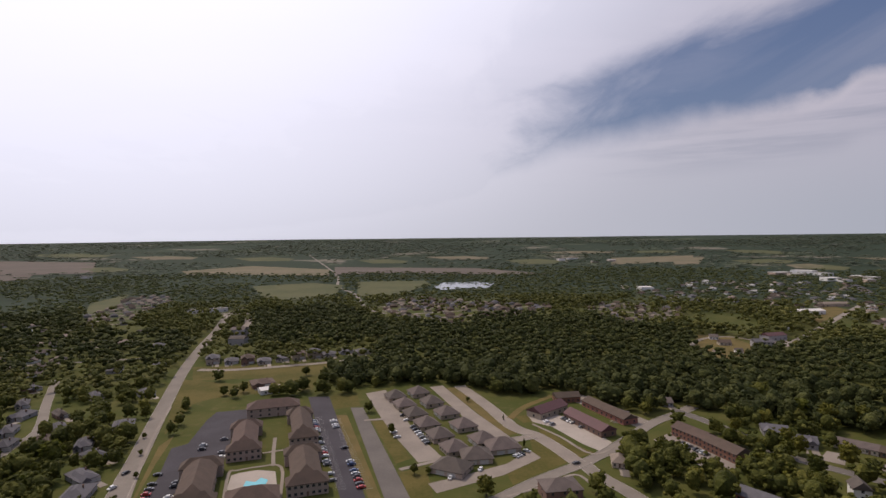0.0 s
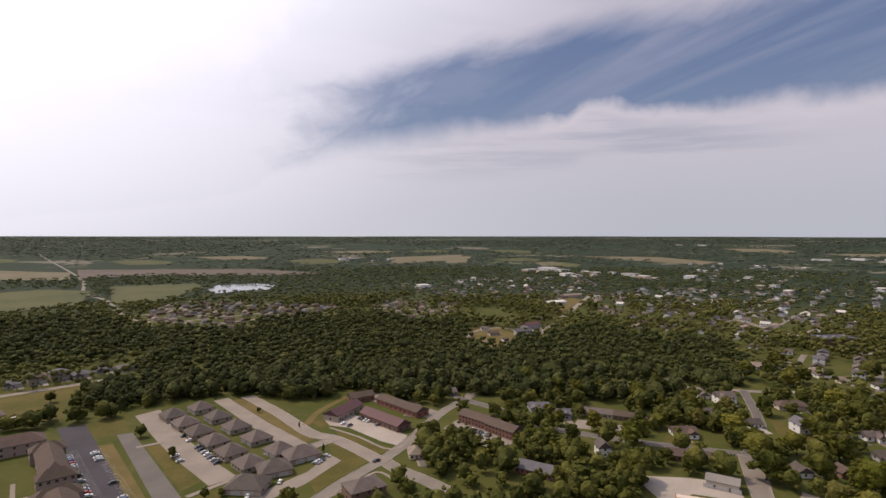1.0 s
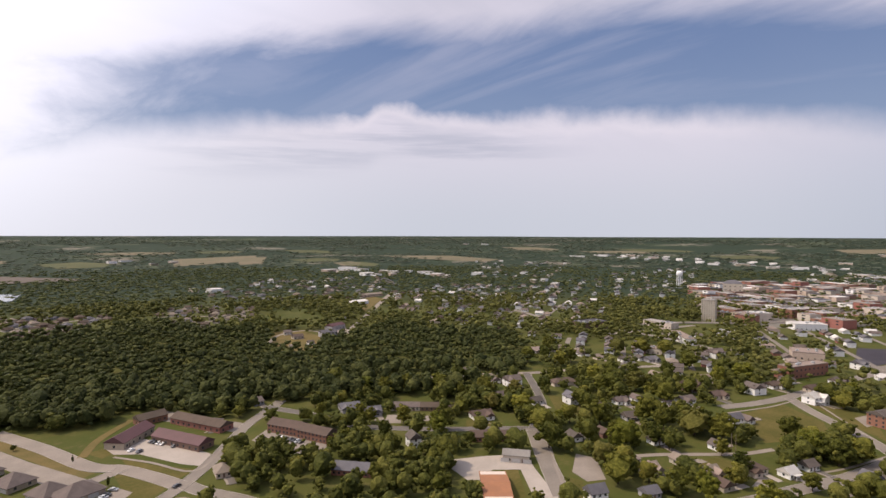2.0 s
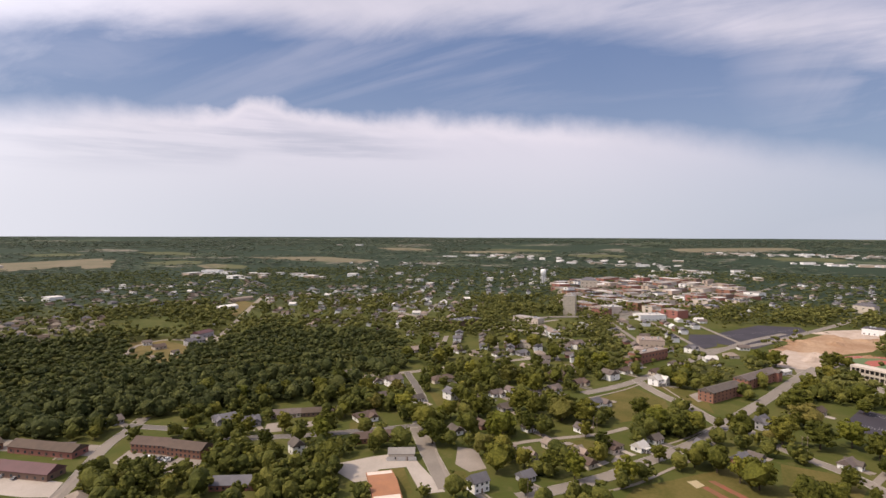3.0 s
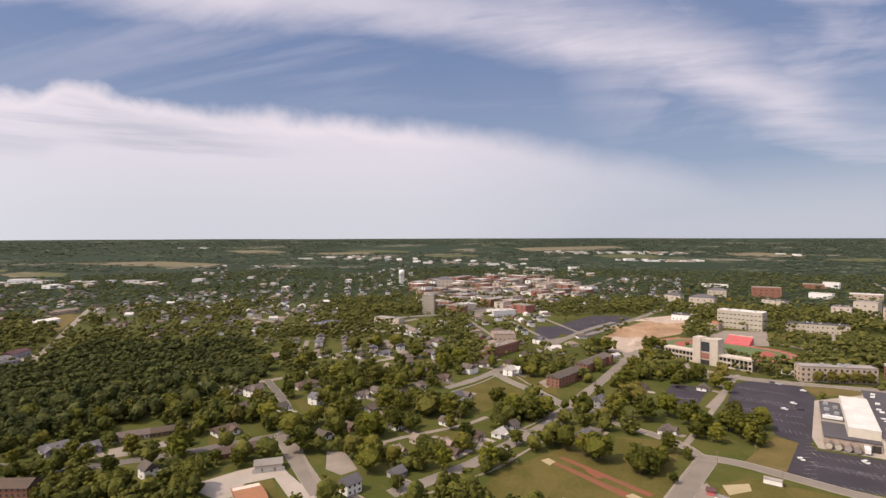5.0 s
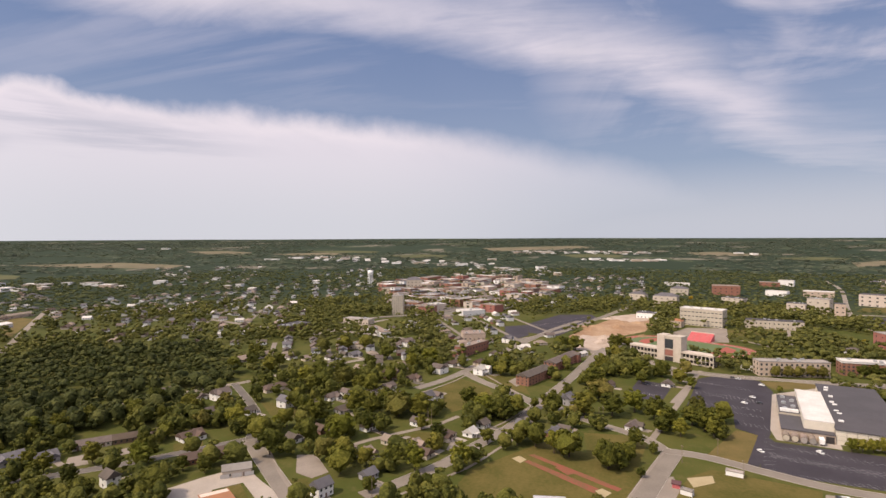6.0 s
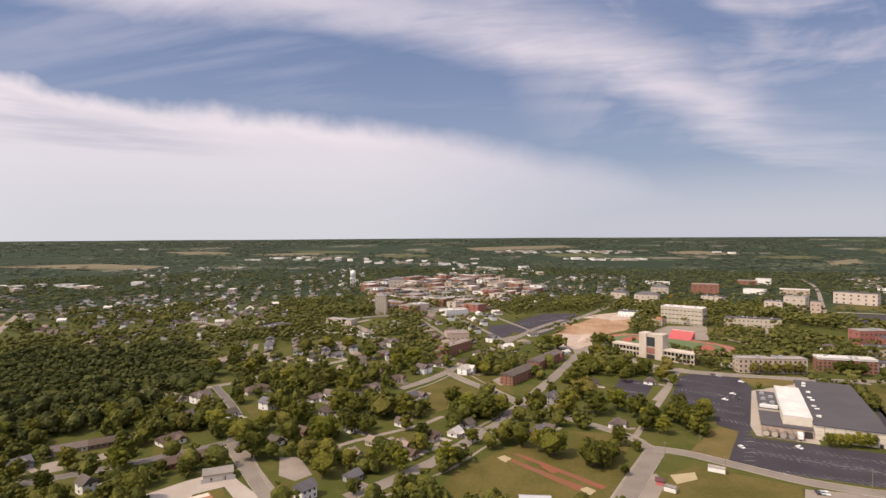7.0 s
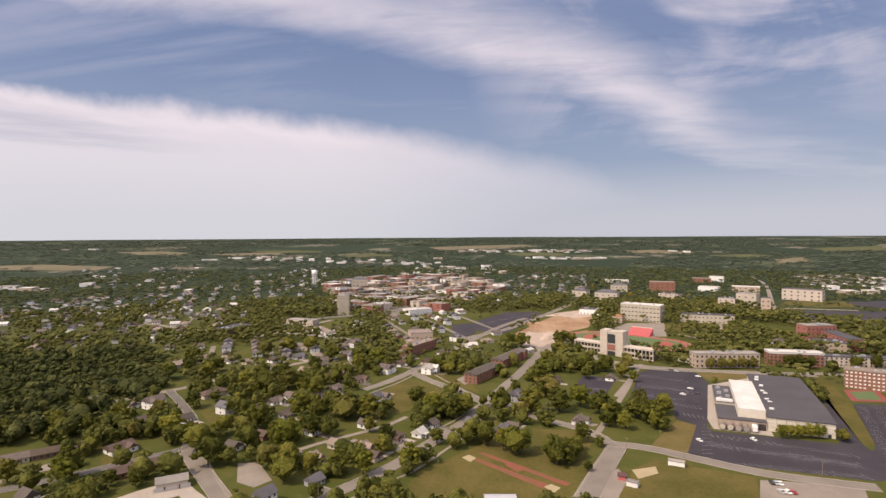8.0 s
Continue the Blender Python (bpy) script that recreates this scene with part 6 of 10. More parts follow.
building("house", -235.3, 321.7, 24.1, 9.8, 14.0, 3.0, "hip", 2.4, "brick_red", "roof_brown", "single-storey red brick house with a brown hip roof", "house", 1, chimney=True, garage=(3,), ell=-1)
building("house", -240.5, 343.6, 40.3, 7.3, 14.0, 3.0, "hip", 2.4, "brick_brown", "roof_slate", "single-storey brown brick house with a blue grey hip roof", "house", 1, chimney=True, garage=(3,), ell=-1)
building("house", -252.1, 316.8, 11.8, 7.1, 13.0, 3.0, "hip", 2.4, "siding_grey", "roof_slate", "single-storey grey house with a blue grey hip roof", "house", 1, chimney=True, garage=(3,), ell=-1)
building("house", -259.7, 372.0, 49.6, 5.9, 12.0, 3.0, "hip", 2.4, "brick_brown", "roof_grey", "single-storey brown brick house with a grey hip roof", "house", 1, chimney=True, garage=(3,), ell=-1)
building("house", -202.6, 348.4, 24.1, 11.5, 14.0, 3.0, "hip", 2.4, "siding_white", "roof_slate", "single-storey white house with a blue grey hip roof", "house", 1, chimney=True, garage=(3,), ell=-1)
building("house", -262.2, 414.1, 42.6, 8.1, 13.0, 3.0, "hip", 2.4, "siding_beige", "roof_slate", "single-storey beige house with a blue grey hip roof", "house", 1, chimney=True, garage=(3,), ell=-1)
building("house", -227.4, 421.2, 41.8, 10.6, 14.0, 3.0, "hip", 2.4, "siding_grey", "roof_slate", "single-storey grey house with a blue grey hip roof", "house", 1, chimney=True, garage=(3,), ell=-1)
building("house", -179.9, 272.3, 54.9, 8.9, 16.0, 3.0, "hip", 2.4, "siding_grey", "roof_slate", "single-storey grey house with a blue grey hip roof", "house", 1, chimney=True, garage=(3,), ell=-1)
building("house", -189.8, 298.5, 57.3, 8.7, 15.0, 3.0, "hip", 2.4, "siding_beige", "roof_slate", "single-storey beige house with a blue grey hip roof", "house", 1, chimney=True, garage=(3,), ell=-1)
building("house", -169.8, 254.0, 12.5, 11.0, 15.0, 3.0, "hip", 2.4, "siding_grey", "roof_slate", "single-storey grey house with a blue grey hip roof", "house", 1, chimney=True, garage=(3,), ell=-1)
building("house", -206.9, 316.4, 21.8, 8.3, 14.0, 3.0, "hip", 2.4, "siding_grey", "roof_slate", "single-storey grey house with a blue grey hip roof", "house", 1, chimney=True, garage=(3,), ell=-1)
building("house", -145.7, 446.5, 25.8, 17.6, 16.0, 3.0, "hip", 2.4, "brick_brown", "roof_brown", "single-storey brown brick house with a brown hip roof", "house", 1, chimney=True, garage=(3,), ell=-1)
building("shed", -130.5, 426.3, 32.0, 21.8, 10.0, 3.6, "gable", 1.2, "siding_white", "roof_white", "long white metal shed on a lawn", "shed", 1, (3, 1, 3, 1))
building("house", -219.9, 528.8, 19.9, 12.0, 14.0, 5.8, "hip", 3.0, "brick_tan", "roof_slate", "two-storey tan brick house with a blue grey hip roof", "house", 2, garage=(3,), ell=-1)
building("house", -201.6, 527.9, 19.6, 12.2, 14.0, 3.0, "hip", 2.4, "siding_grey", "roof_slate", "single-storey grey house with a blue grey hip roof", "house", 1, garage=(3,), ell=-1)
building("house", -185.6, 527.1, 19.4, 12.2, 14.0, 5.8, "hip", 3.0, "brick_brown", "roof_brown", "two-storey brown brick house with a brown hip roof", "house", 2, garage=(3,), ell=-1)
building("house", -169.7, 526.4, 19.2, 12.3, 14.0, 3.0, "hip", 2.4, "siding_beige", "roof_slate", "single-storey beige house with a blue grey hip roof", "house", 1, garage=(3,), ell=-1)
building("house", -155.6, 537.5, 19.4, 12.7, 14.0, 3.0, "hip", 2.4, "siding_beige", "roof_slate", "single-storey beige house with a blue grey hip roof", "house", 1, garage=(3,), ell=-1)
building("house", -141.3, 544.1, 19.5, 13.0, 14.0, 5.8, "hip", 3.0, "brick_tan", "roof_brown", "two-storey tan brick house with a brown hip roof", "house", 2, garage=(3,), ell=-1)
building("house", -127.2, 550.9, 19.5, 13.3, 14.0, 5.8, "hip", 3.0, "brick_tan", "roof_slate", "two-storey tan brick house with a blue grey hip roof", "house", 2, garage=(3,), ell=-1)
building("house", -112.3, 552.7, 19.4, 13.5, 14.0, 3.0, "hip", 2.4, "siding_beige", "roof_slate", "single-storey beige house with a blue grey hip roof", "house", 1, garage=(3,), ell=-1)
building("house", -97.9, 567.8, 19.7, 14.0, 14.0, 3.0, "hip", 2.4, "siding_grey", "roof_slate", "single-storey grey house with a blue grey hip roof", "house", 1, garage=(3,), ell=-1)
building("house", -79.9, 564.2, 19.4, 14.0, 14.0, 3.0, "hip", 2.4, "siding_beige", "roof_slate", "single-storey beige house with a blue grey hip roof", "house", 1, garage=(3,), ell=-1)
road([(-221.4, 500.1), (-189.7, 498.6), (-141.5, 511.7), (-101.7, 525.9), (-70.9, 541.6)], 7, "concrete")
building("house", 116.6, 356.5, -40.4, 10.6, 11.0, 3.0, "hip", 2.4, "siding_grey", "roof_grey", "single-storey grey house with a grey hip roof", "house", 1)
building("house", 157.4, 380.2, -2.1, 7.7, 10.0, 3.0, "gable", 2.4, "siding_grey", "roof_grey", "single-storey grey house with a grey gable roof", "house", 1)
building("house", 92.6, 282.4, -12.4, 7.2, 11.0, 3.0, "hip", 2.4, "siding_beige", "roof_tan", "single-storey beige house with a tan hip roof", "house", 1)
building("house", 54.3, 247.9, 7.4, 17.0, 13.0, 5.8, "hip", 3.0, "brick_brown", "roof_grey", "two-storey brown brick house with a grey hip roof", "house", 2)
building("shed", 218.4, 24.9, -82.3, 13.8, 9.0, 3.2, "gable", 2.0, "siding_white", "metal_white", "shed with a bright white metal roof", "shed", 1, (2, 1, 2, 1))

# ---- garden quarter houses ----
building("house", 451.1, 345.4, -26.5, 18.2, 11, 3.0, "hip", 2.5, "siding_beige", "roof_tan", "single-storey beige house with a tan hip roof", "house", 1, (3, 2, 1, 1), porch=True, ell=1)
claim([(452.2, 334.0), (440.9, 350.6), (431.8, 344.3), (443.1, 327.8)])
building("house", 475.2, 334.9, -22.5, 21.1, 11, 3.0, "hip", 2.5, "siding_beige", "roof_tan", "single-storey beige house with a tan hip roof", "house", 1, (3, 2, 1, 1), ell=-1)
claim([(476.8, 322.2), (464.4, 341.8), (455.1, 335.9), (467.5, 316.3)])
building("house", 364.4, 256.0, -25.5, 22.1, 11, 3.0, "hip", 2.5, "siding_beige", "roof_brown", "single-storey beige house with a brown hip roof", "house", 1, (3, 2, 1, 1))
claim([(366.0, 242.8), (353.4, 263.5), (344.0, 257.8), (356.6, 237.0)])
building("house", 325.4, 223.2, 68.5, 10.4, 8.4, 5.6, "gable", 3.0, "siding_white", "roof_slate", "two-storey white house with a blue grey gable roof", "house", 2, (3, 2, 1, 1), porch=True, ell=-1)
claim([(324.7, 216.1), (318.9, 226.0), (309.4, 220.5), (315.2, 210.6)])
building("house", 350.1, 197.5, -24.5, 9.7, 7, 3.0, "gable", 2.5, "siding_white", "roof_grey", "single-storey white house with a grey gable roof", "house", 1, (3, 2, 1, 1), ell=1)
claim([(349.3, 191.2), (344.6, 200.8), (334.7, 196.0), (339.4, 186.4)])
building("house", 363.9, 191.8, 69.5, 7.5, 7, 3.0, "gable", 2.5, "siding_white", "roof_grey", "single-storey white house with a grey gable roof", "house", 1, (3, 2, 1, 1))
claim([(362.4, 186.6), (359.0, 194.1), (349.0, 189.6), (352.4, 182.1)])
building("house", 478.8, 259.9, -23.5, 11.8, 8.5, 3.0, "gable", 2.5, "siding_white", "roof_grey", "single-storey white house with a grey gable roof", "house", 1, (3, 2, 1, 1), porch=True, ell=1)
claim([(477.8, 252.2), (472.2, 263.9), (462.2, 259.1), (467.9, 247.4)])
building("house", 493.4, 252.0, 63.5, 7.8, 7, 3.0, "gable", 2.5, "siding_white", "roof_grey", "single-storey white house with a grey gable roof", "house", 1, (3, 2, 1, 1))
claim([(492.0, 246.6), (488.4, 254.5), (478.4, 249.9), (482.0, 242.1)])
building("house", 496.4, 242.2, -22.5, 11.9, 8.6, 3.0, "gable", 2.5, "siding_grey", "roof_slate", "single-storey grey house with a blue grey gable roof", "house", 1, (3, 2, 1, 1), ell=1)
claim([(495.1, 234.5), (489.9, 246.5), (479.8, 242.1), (485.0, 230.1)])
building("house", 264.2, 182.6, 64.5, 8.5, 7, 3.0, "gable", 2.5, "siding_white", "roof_grey", "single-storey white house with a grey gable roof", "house", 1, (3, 2, 1, 1), porch=True)
claim([(263.5, 176.8), (258.8, 184.9), (249.3, 179.5), (253.9, 171.4)])
building("house", 282.9, 173.4, 68.5, 7.5, 7, 3.0, "gable", 2.5, "brick_brown", "roof_brown", "single-storey brown brick house with a brown gable roof", "house", 1, (3, 2, 1, 1))
claim([(281.6, 168.1), (277.9, 175.5), (268.1, 170.5), (271.8, 163.2)])
building("house", 257.6, 143.3, -24.5, 8.3, 7, 3.0, "hip", 2.5, "siding_beige", "roof_tan", "single-storey beige house with a tan hip roof", "house", 1, (3, 2, 1, 1))
claim([(256.3, 137.7), (252.5, 146.0), (242.5, 141.5), (246.2, 133.2)])
building("house", 253.0, 130.8, -20.5, 9.6, 7, 3.0, "gable", 2.5, "siding_beige", "roof_tan", "single-storey beige house with a tan gable roof", "house", 1, (3, 2, 1, 1), porch=True, ell=1)
claim([(251.8, 124.6), (247.8, 134.3), (237.6, 130.2), (241.6, 120.4)])
building("house", 227.6, 118.3, -23.5, 7.5, 7, 3.0, "gable", 2.5, "siding_grey", "roof_slate", "single-storey grey house with a blue grey gable roof", "house", 1, (3, 2, 1, 1))
claim([(225.9, 113.2), (222.8, 120.8), (212.6, 116.7), (215.7, 109.0)])
building("house", 204.8, 133.5, -26.5, 8.6, 7, 5.6, "gable", 3.0, "siding_white", "roof_slate", "two-storey white house with a blue grey gable roof", "house", 2, (3, 2, 1, 1))
claim([(203.8, 127.7), (199.5, 136.1), (189.7, 131.2), (194.0, 122.7)])
building("house", 275.2, 123.9, 67.5, 7.5, 7, 3.0, "gable", 2.5, "siding_beige", "roof_tan", "single-storey beige house with a tan gable roof", "house", 1, (3, 2, 1, 1), porch=True)
claim([(273.3, 118.8), (270.5, 126.6), (260.2, 122.9), (263.0, 115.1)])
building("house", 271.9, 107.5, -25.5, 9.3, 7, 3.0, "gable", 2.5, "siding_beige", "roof_tan", "single-storey beige house with a tan gable roof", "house", 1, (3, 2, 1, 1), ell=1)
claim([(270.1, 101.6), (267.0, 111.3), (256.5, 108.1), (259.6, 98.3)])
building("house", 261.2, 97.7, 68.5, 8.9, 7, 3.0, "gable", 2.5, "siding_beige", "roof_brown", "single-storey beige house with a brown gable roof", "house", 1, (3, 2, 1, 1))
claim([(259.2, 92.0), (256.5, 101.4), (245.9, 98.4), (248.6, 89.0)])
building("house", 421.8, 176.1, -24.5, 12.2, 9.7, 5.6, "gable", 3.0, "brick_brown", "roof_brown", "two-storey brown brick house with a brown gable roof", "house", 2, (3, 2, 1, 1), porch=True, ell=1)
claim([(419.5, 168.1), (415.0, 180.8), (404.6, 177.1), (409.2, 164.4)])
building("house", 387.3, 165.3, -20.5, 12.0, 8.6, 3.0, "gable", 2.5, "siding_white", "roof_grey", "single-storey white house with a grey gable roof", "house", 1, (3, 2, 1, 1), ell=-1)
claim([(385.5, 157.6), (381.0, 170.0), (370.7, 166.3), (375.2, 153.9)])
building("house", 416.9, 153.9, -23.5, 11.7, 8.4, 3.0, "gable", 2.5, "siding_beige", "roof_brown", "single-storey beige house with a brown gable roof", "house", 1, (3, 2, 1, 1), ell=1)
claim([(414.8, 146.5), (411.0, 158.8), (400.5, 155.5), (404.3, 143.2)])
building("house", 449.1, 138.0, 63.5, 11.6, 9.3, 5.6, "gable", 3.0, "siding_white", "roof_grey", "two-storey white house with a grey gable roof", "house", 2, (3, 2, 1, 1), porch=True, ell=-1)
claim([(446.2, 130.7), (443.0, 143.0), (432.3, 140.2), (435.6, 127.9)])
building("house", 479.2, 131.8, -22.5, 12.0, 8.6, 3.0, "gable", 2.5, "siding_white", "roof_brown", "single-storey white house with a brown gable roof", "house", 1, (3, 2, 1, 1), ell=1)
claim([(476.5, 124.4), (473.5, 137.2), (462.8, 134.7), (465.8, 121.9)])
building("house", 501.3, 128.6, 64.5, 9.1, 7, 3.0, "gable", 2.5, "siding_white", "roof_grey", "single-storey white house with a grey gable roof", "house", 1, (3, 2, 1, 1), ell=-1)
claim([(498.9, 123.0), (496.8, 132.7), (486.1, 130.4), (488.2, 120.6)])
building("house", 454.4, 99.1, -21.5, 12.4, 9.9, 5.6, "gable", 3.0, "siding_white", "roof_white", "two-storey white house with a pale metal gable roof", "house", 2, (3, 2, 1, 1), porch=True, ell=1)
claim([(450.7, 91.5), (448.3, 104.9), (437.5, 103.0), (439.9, 89.6)])
building("house", 360.7, 123.2, -24.5, 7.6, 7, 5.6, "gable", 3.0, "siding_white", "roof_slate", "two-storey white house with a blue grey gable roof", "house", 2, (3, 2, 1, 1))
claim([(358.5, 118.2), (356.2, 126.3), (345.6, 123.3), (347.9, 115.2)])
building("house", 371.9, 119.7, 69.5, 7.5, 7, 3.0, "gable", 2.5, "siding_white", "roof_grey", "single-storey white house with a grey gable roof", "house", 1, (3, 2, 1, 1))
claim([(369.6, 114.8), (367.5, 122.8), (356.8, 120.0), (358.9, 112.0)])
building("house", 562.8, 206.0, -23.5, 16.3, 11, 5.6, "gable", 3.0, "siding_white", "roof_grey", "two-storey white house with a grey gable roof", "house", 2, (3, 2, 1, 1), porch=True, ell=-1)
claim([(560.3, 195.8), (554.8, 212.8), (544.3, 209.4), (549.9, 192.4)])
building("house", 591.9, 197.7, 63.5, 14.8, 10.7, 3.0, "gable", 2.5, "siding_white", "roof_tan", "single-storey white house with a tan gable roof", "house", 1, (3, 2, 1, 1), ell=1)
claim([(589.1, 188.4), (584.5, 204.0), (573.9, 200.9), (578.5, 185.2)])
building("house", 380.9, 20.7, -22.5, 9.9, 7.1, 5.6, "gable", 3.0, "siding_grey", "roof_slate", "two-storey grey house with a blue grey gable roof", "house", 2, (3, 2, 1, 1), ell=-1)
claim([(377.5, 15.2), (377.2, 26.1), (366.2, 25.8), (366.5, 14.9)])
building("house", 312.1, 27.6, -25.5, 9.7, 7, 3.0, "gable", 2.5, "brick_red", "roof_slate", "single-storey red brick house with a blue grey gable roof", "house", 1, (3, 2, 1, 1), porch=True, ell=1)
claim([(308.9, 22.1), (308.4, 32.8), (297.4, 32.2), (297.9, 21.6)])
building("house", 317.8, 20.7, 68.5, 7.5, 7, 3.0, "gable", 2.5, "siding_white", "roof_grey", "single-storey white house with a grey gable roof", "house", 1, (3, 2, 1, 1))
claim([(314.4, 16.5), (314.2, 24.7), (303.2, 24.4), (303.4, 16.2)])
building("house", 335.7, -21.8, -24.5, 9.2, 7, 3.0, "gable", 2.5, "siding_white", "roof_grey", "single-storey white house with a grey gable roof", "house", 1, (3, 2, 1, 1), ell=1)
claim([(331.8, -26.5), (332.7, -16.5), (321.7, -15.5), (320.8, -25.6)])
building("house", 299.9, 78.5, -20.5, 7.5, 7, 3.0, "gable", 2.5, "siding_white", "roof_white", "single-storey white house with a pale metal gable roof", "house", 1, (3, 2, 1, 1), porch=True)
claim([(297.3, 73.8), (295.7, 81.9), (284.9, 79.7), (286.5, 71.6)])
building("house", 317.1, 73.6, -23.5, 7.5, 7, 3.0, "gable", 2.5, "siding_white", "roof_grey", "single-storey white house with a grey gable roof", "house", 1, (3, 2, 1, 1))
claim([(314.4, 68.9), (312.9, 77.1), (302.1, 75.1), (303.5, 67.0)])
building("house", 292.3, 93.4, -26.5, 11.8, 9.4, 3.0, "hip", 2.5, "siding_beige", "roof_brown", "single-storey beige house with a brown hip roof", "house", 1, (3, 2, 1, 1), ell=-1)
claim([(289.3, 86.0), (286.2, 98.6), (275.5, 95.9), (278.6, 83.3)])
building("house", 449.4, -59.0, -22.5, 7.5, 7, 3.0, "gable", 2.5, "siding_white", "roof_grey", "single-storey white house with a grey gable roof", "house", 1, (3, 2, 1, 1), porch=True)
claim([(445.3, -62.6), (446.5, -54.4), (435.6, -52.8), (434.5, -61.0)])
building("house", 621.4, 265.3, -25.5, 13.0, 9.4, 3.0, "gable", 2.5, "siding_white", "roof_grey", "single-storey white house with a grey gable roof", "house", 1, (3, 2, 1, 1), ell=-1)
claim([(619.6, 256.9), (614.4, 270.3), (604.2, 266.3), (609.3, 253.0)])
building("house", 656.9, 255.8, 68.5, 10.6, 7.6, 3.0, "gable", 2.5, "siding_white", "roof_grey", "single-storey white house with a grey gable roof", "house", 1, (3, 2, 1, 1), ell=1)
claim([(655.3, 249.0), (651.4, 260.0), (641.0, 256.4), (644.9, 245.4)])
building("house", 649.3, 291.3, -24.5, 12.2, 8.8, 3.0, "gable", 2.5, "siding_beige", "roof_tan", "single-storey beige house with a tan gable roof", "house", 1, (3, 2, 1, 1), porch=True, ell=-1)
claim([(647.8, 283.4), (642.7, 295.8), (632.5, 291.7), (637.6, 279.3)])
building("house", 532.4, 98.9, -20.5, 10.7, 7.7, 3.0, "gable", 2.5, "siding_white", "roof_grey", "single-storey white house with a grey gable roof", "house", 1, (3, 2, 1, 1), ell=1)
claim([(529.5, 92.5), (527.7, 104.1), (516.8, 102.5), (518.6, 90.8)])
building("house", 608.6, 94.7, -23.5, 12.1, 9.6, 5.6, "gable", 3.0, "siding_white", "roof_slate", "two-storey white house with a blue grey gable roof", "house", 2, (3, 2, 1, 1), ell=-1)
claim([(604.7, 87.5), (603.0, 100.7), (592.1, 99.3), (593.8, 86.1)])
building("house", 327.1, 297.7, 63.5, 7.6, 7, 3.0, "gable", 2.5, "siding_white", "roof_grey", "single-storey white house with a grey gable roof", "house", 1, (3, 2, 1, 1), porch=True)
claim([(326.9, 292.3), (321.8, 298.8), (313.1, 292.0), (318.3, 285.4)])
building("house", 331.3, 282.9, -22.5, 12.7, 10.2, 5.6, "gable", 3.0, "siding_white", "roof_grey", "two-storey white house with a grey gable roof", "house", 2, (3, 2, 1, 1), ell=-1)
claim([(331.3, 274.3), (323.0, 285.5), (314.2, 279.0), (322.5, 267.7)])
building("house", 334.9, 334.1, -25.5, 13.1, 9.4, 3.0, "gable", 2.5, "siding_grey", "roof_grey", "single-storey grey house with a grey gable roof", "house", 1, (3, 2, 1, 1), ell=1)
claim([(336.1, 325.6), (326.6, 336.5), (318.3, 329.2), (327.8, 318.4)])
building("house", 199.2, 323.1, -21.5, 13.6, 9.8, 3.0, "gable", 2.5, "siding_grey", "roof_slate", "single-storey grey house with a blue grey gable roof", "house", 1, (3, 2, 1, 1), porch=True, ell=-1)
claim([(202.2, 314.7), (190.3, 323.7), (183.6, 314.9), (195.6, 305.9)])
building("house", 204.5, 305.3, -24.5, 13.2, 9.5, 3.0, "gable", 2.5, "siding_grey", "roof_slate", "single-storey grey house with a blue grey gable roof", "house", 1, (3, 2, 1, 1), ell=1)
claim([(207.1, 297.0), (195.9, 306.2), (188.9, 297.7), (200.1, 288.5)])
building("house", 188.4, 242.5, 69.5, 7.9, 7, 5.6, "gable", 3.0, "siding_white", "roof_grey", "two-storey white house with a grey gable roof", "house", 2, (3, 2, 1, 1))
claim([(189.1, 237.0), (182.8, 243.0), (175.2, 235.1), (181.4, 229.1)])
building("house", 253.5, 247.7, -23.5, 13.8, 9.9, 3.0, "gable", 2.5, "siding_white", "roof_brown", "single-storey white house with a brown gable roof", "house", 1, (3, 2, 1, 1), porch=True, ell=1)
claim([(254.5, 238.7), (244.9, 250.5), (236.3, 243.5), (245.9, 231.7)])
building("house", 294.1, 145.7, -26.5, 7.5, 7, 3.0, "gable", 2.5, "siding_white", "roof_grey", "single-storey white house with a grey gable roof", "house", 1, (3, 2, 1, 1))
claim([(292.4, 140.6), (289.3, 148.2), (279.1, 144.1), (282.2, 136.4)])
building("house", 311.1, 116.8, 67.5, 7.5, 7, 3.0, "gable", 2.5, "siding_white", "roof_grey", "single-storey white house with a grey gable roof", "house", 1, (3, 2, 1, 1))
claim([(308.9, 111.8), (306.6, 119.7), (296.0, 116.5), (298.4, 108.6)])
building("house", 322.9, 177.1, -25.5, 8.1, 7, 3.0, "gable", 2.5, "siding_grey", "roof_grey", "single-storey grey house with a grey gable roof", "house", 1, (3, 2, 1, 1), porch=True)
claim([(321.6, 171.6), (317.9, 179.7), (307.9, 175.1), (311.6, 167.0)])
building("house", 330.8, 199.5, 68.5, 7.5, 7, 3.0, "gable", 2.5, "siding_white", "roof_grey", "single-storey white house with a grey gable roof", "house", 1, (3, 2, 1, 1))
claim([(329.6, 194.2), (325.8, 201.6), (316.0, 196.6), (319.8, 189.2)])
building("house", 357.9, 146.9, -24.5, 7.5, 7, 3.0, "gable", 2.5, "siding_beige", "roof_tan", "single-storey beige house with a tan gable roof", "house", 1, (3, 2, 1, 1))
claim([(355.9, 141.9), (353.2, 149.7), (342.8, 146.1), (345.5, 138.3)])
building("house", 373.3, 172.7, -20.5, 7.5, 7, 3.0, "gable", 2.5, "siding_white", "roof_grey", "single-storey white house with a grey gable roof", "house", 1, (3, 2, 1, 1), porch=True)
claim([(371.6, 167.6), (368.5, 175.3), (358.3, 171.2), (361.3, 163.5)])
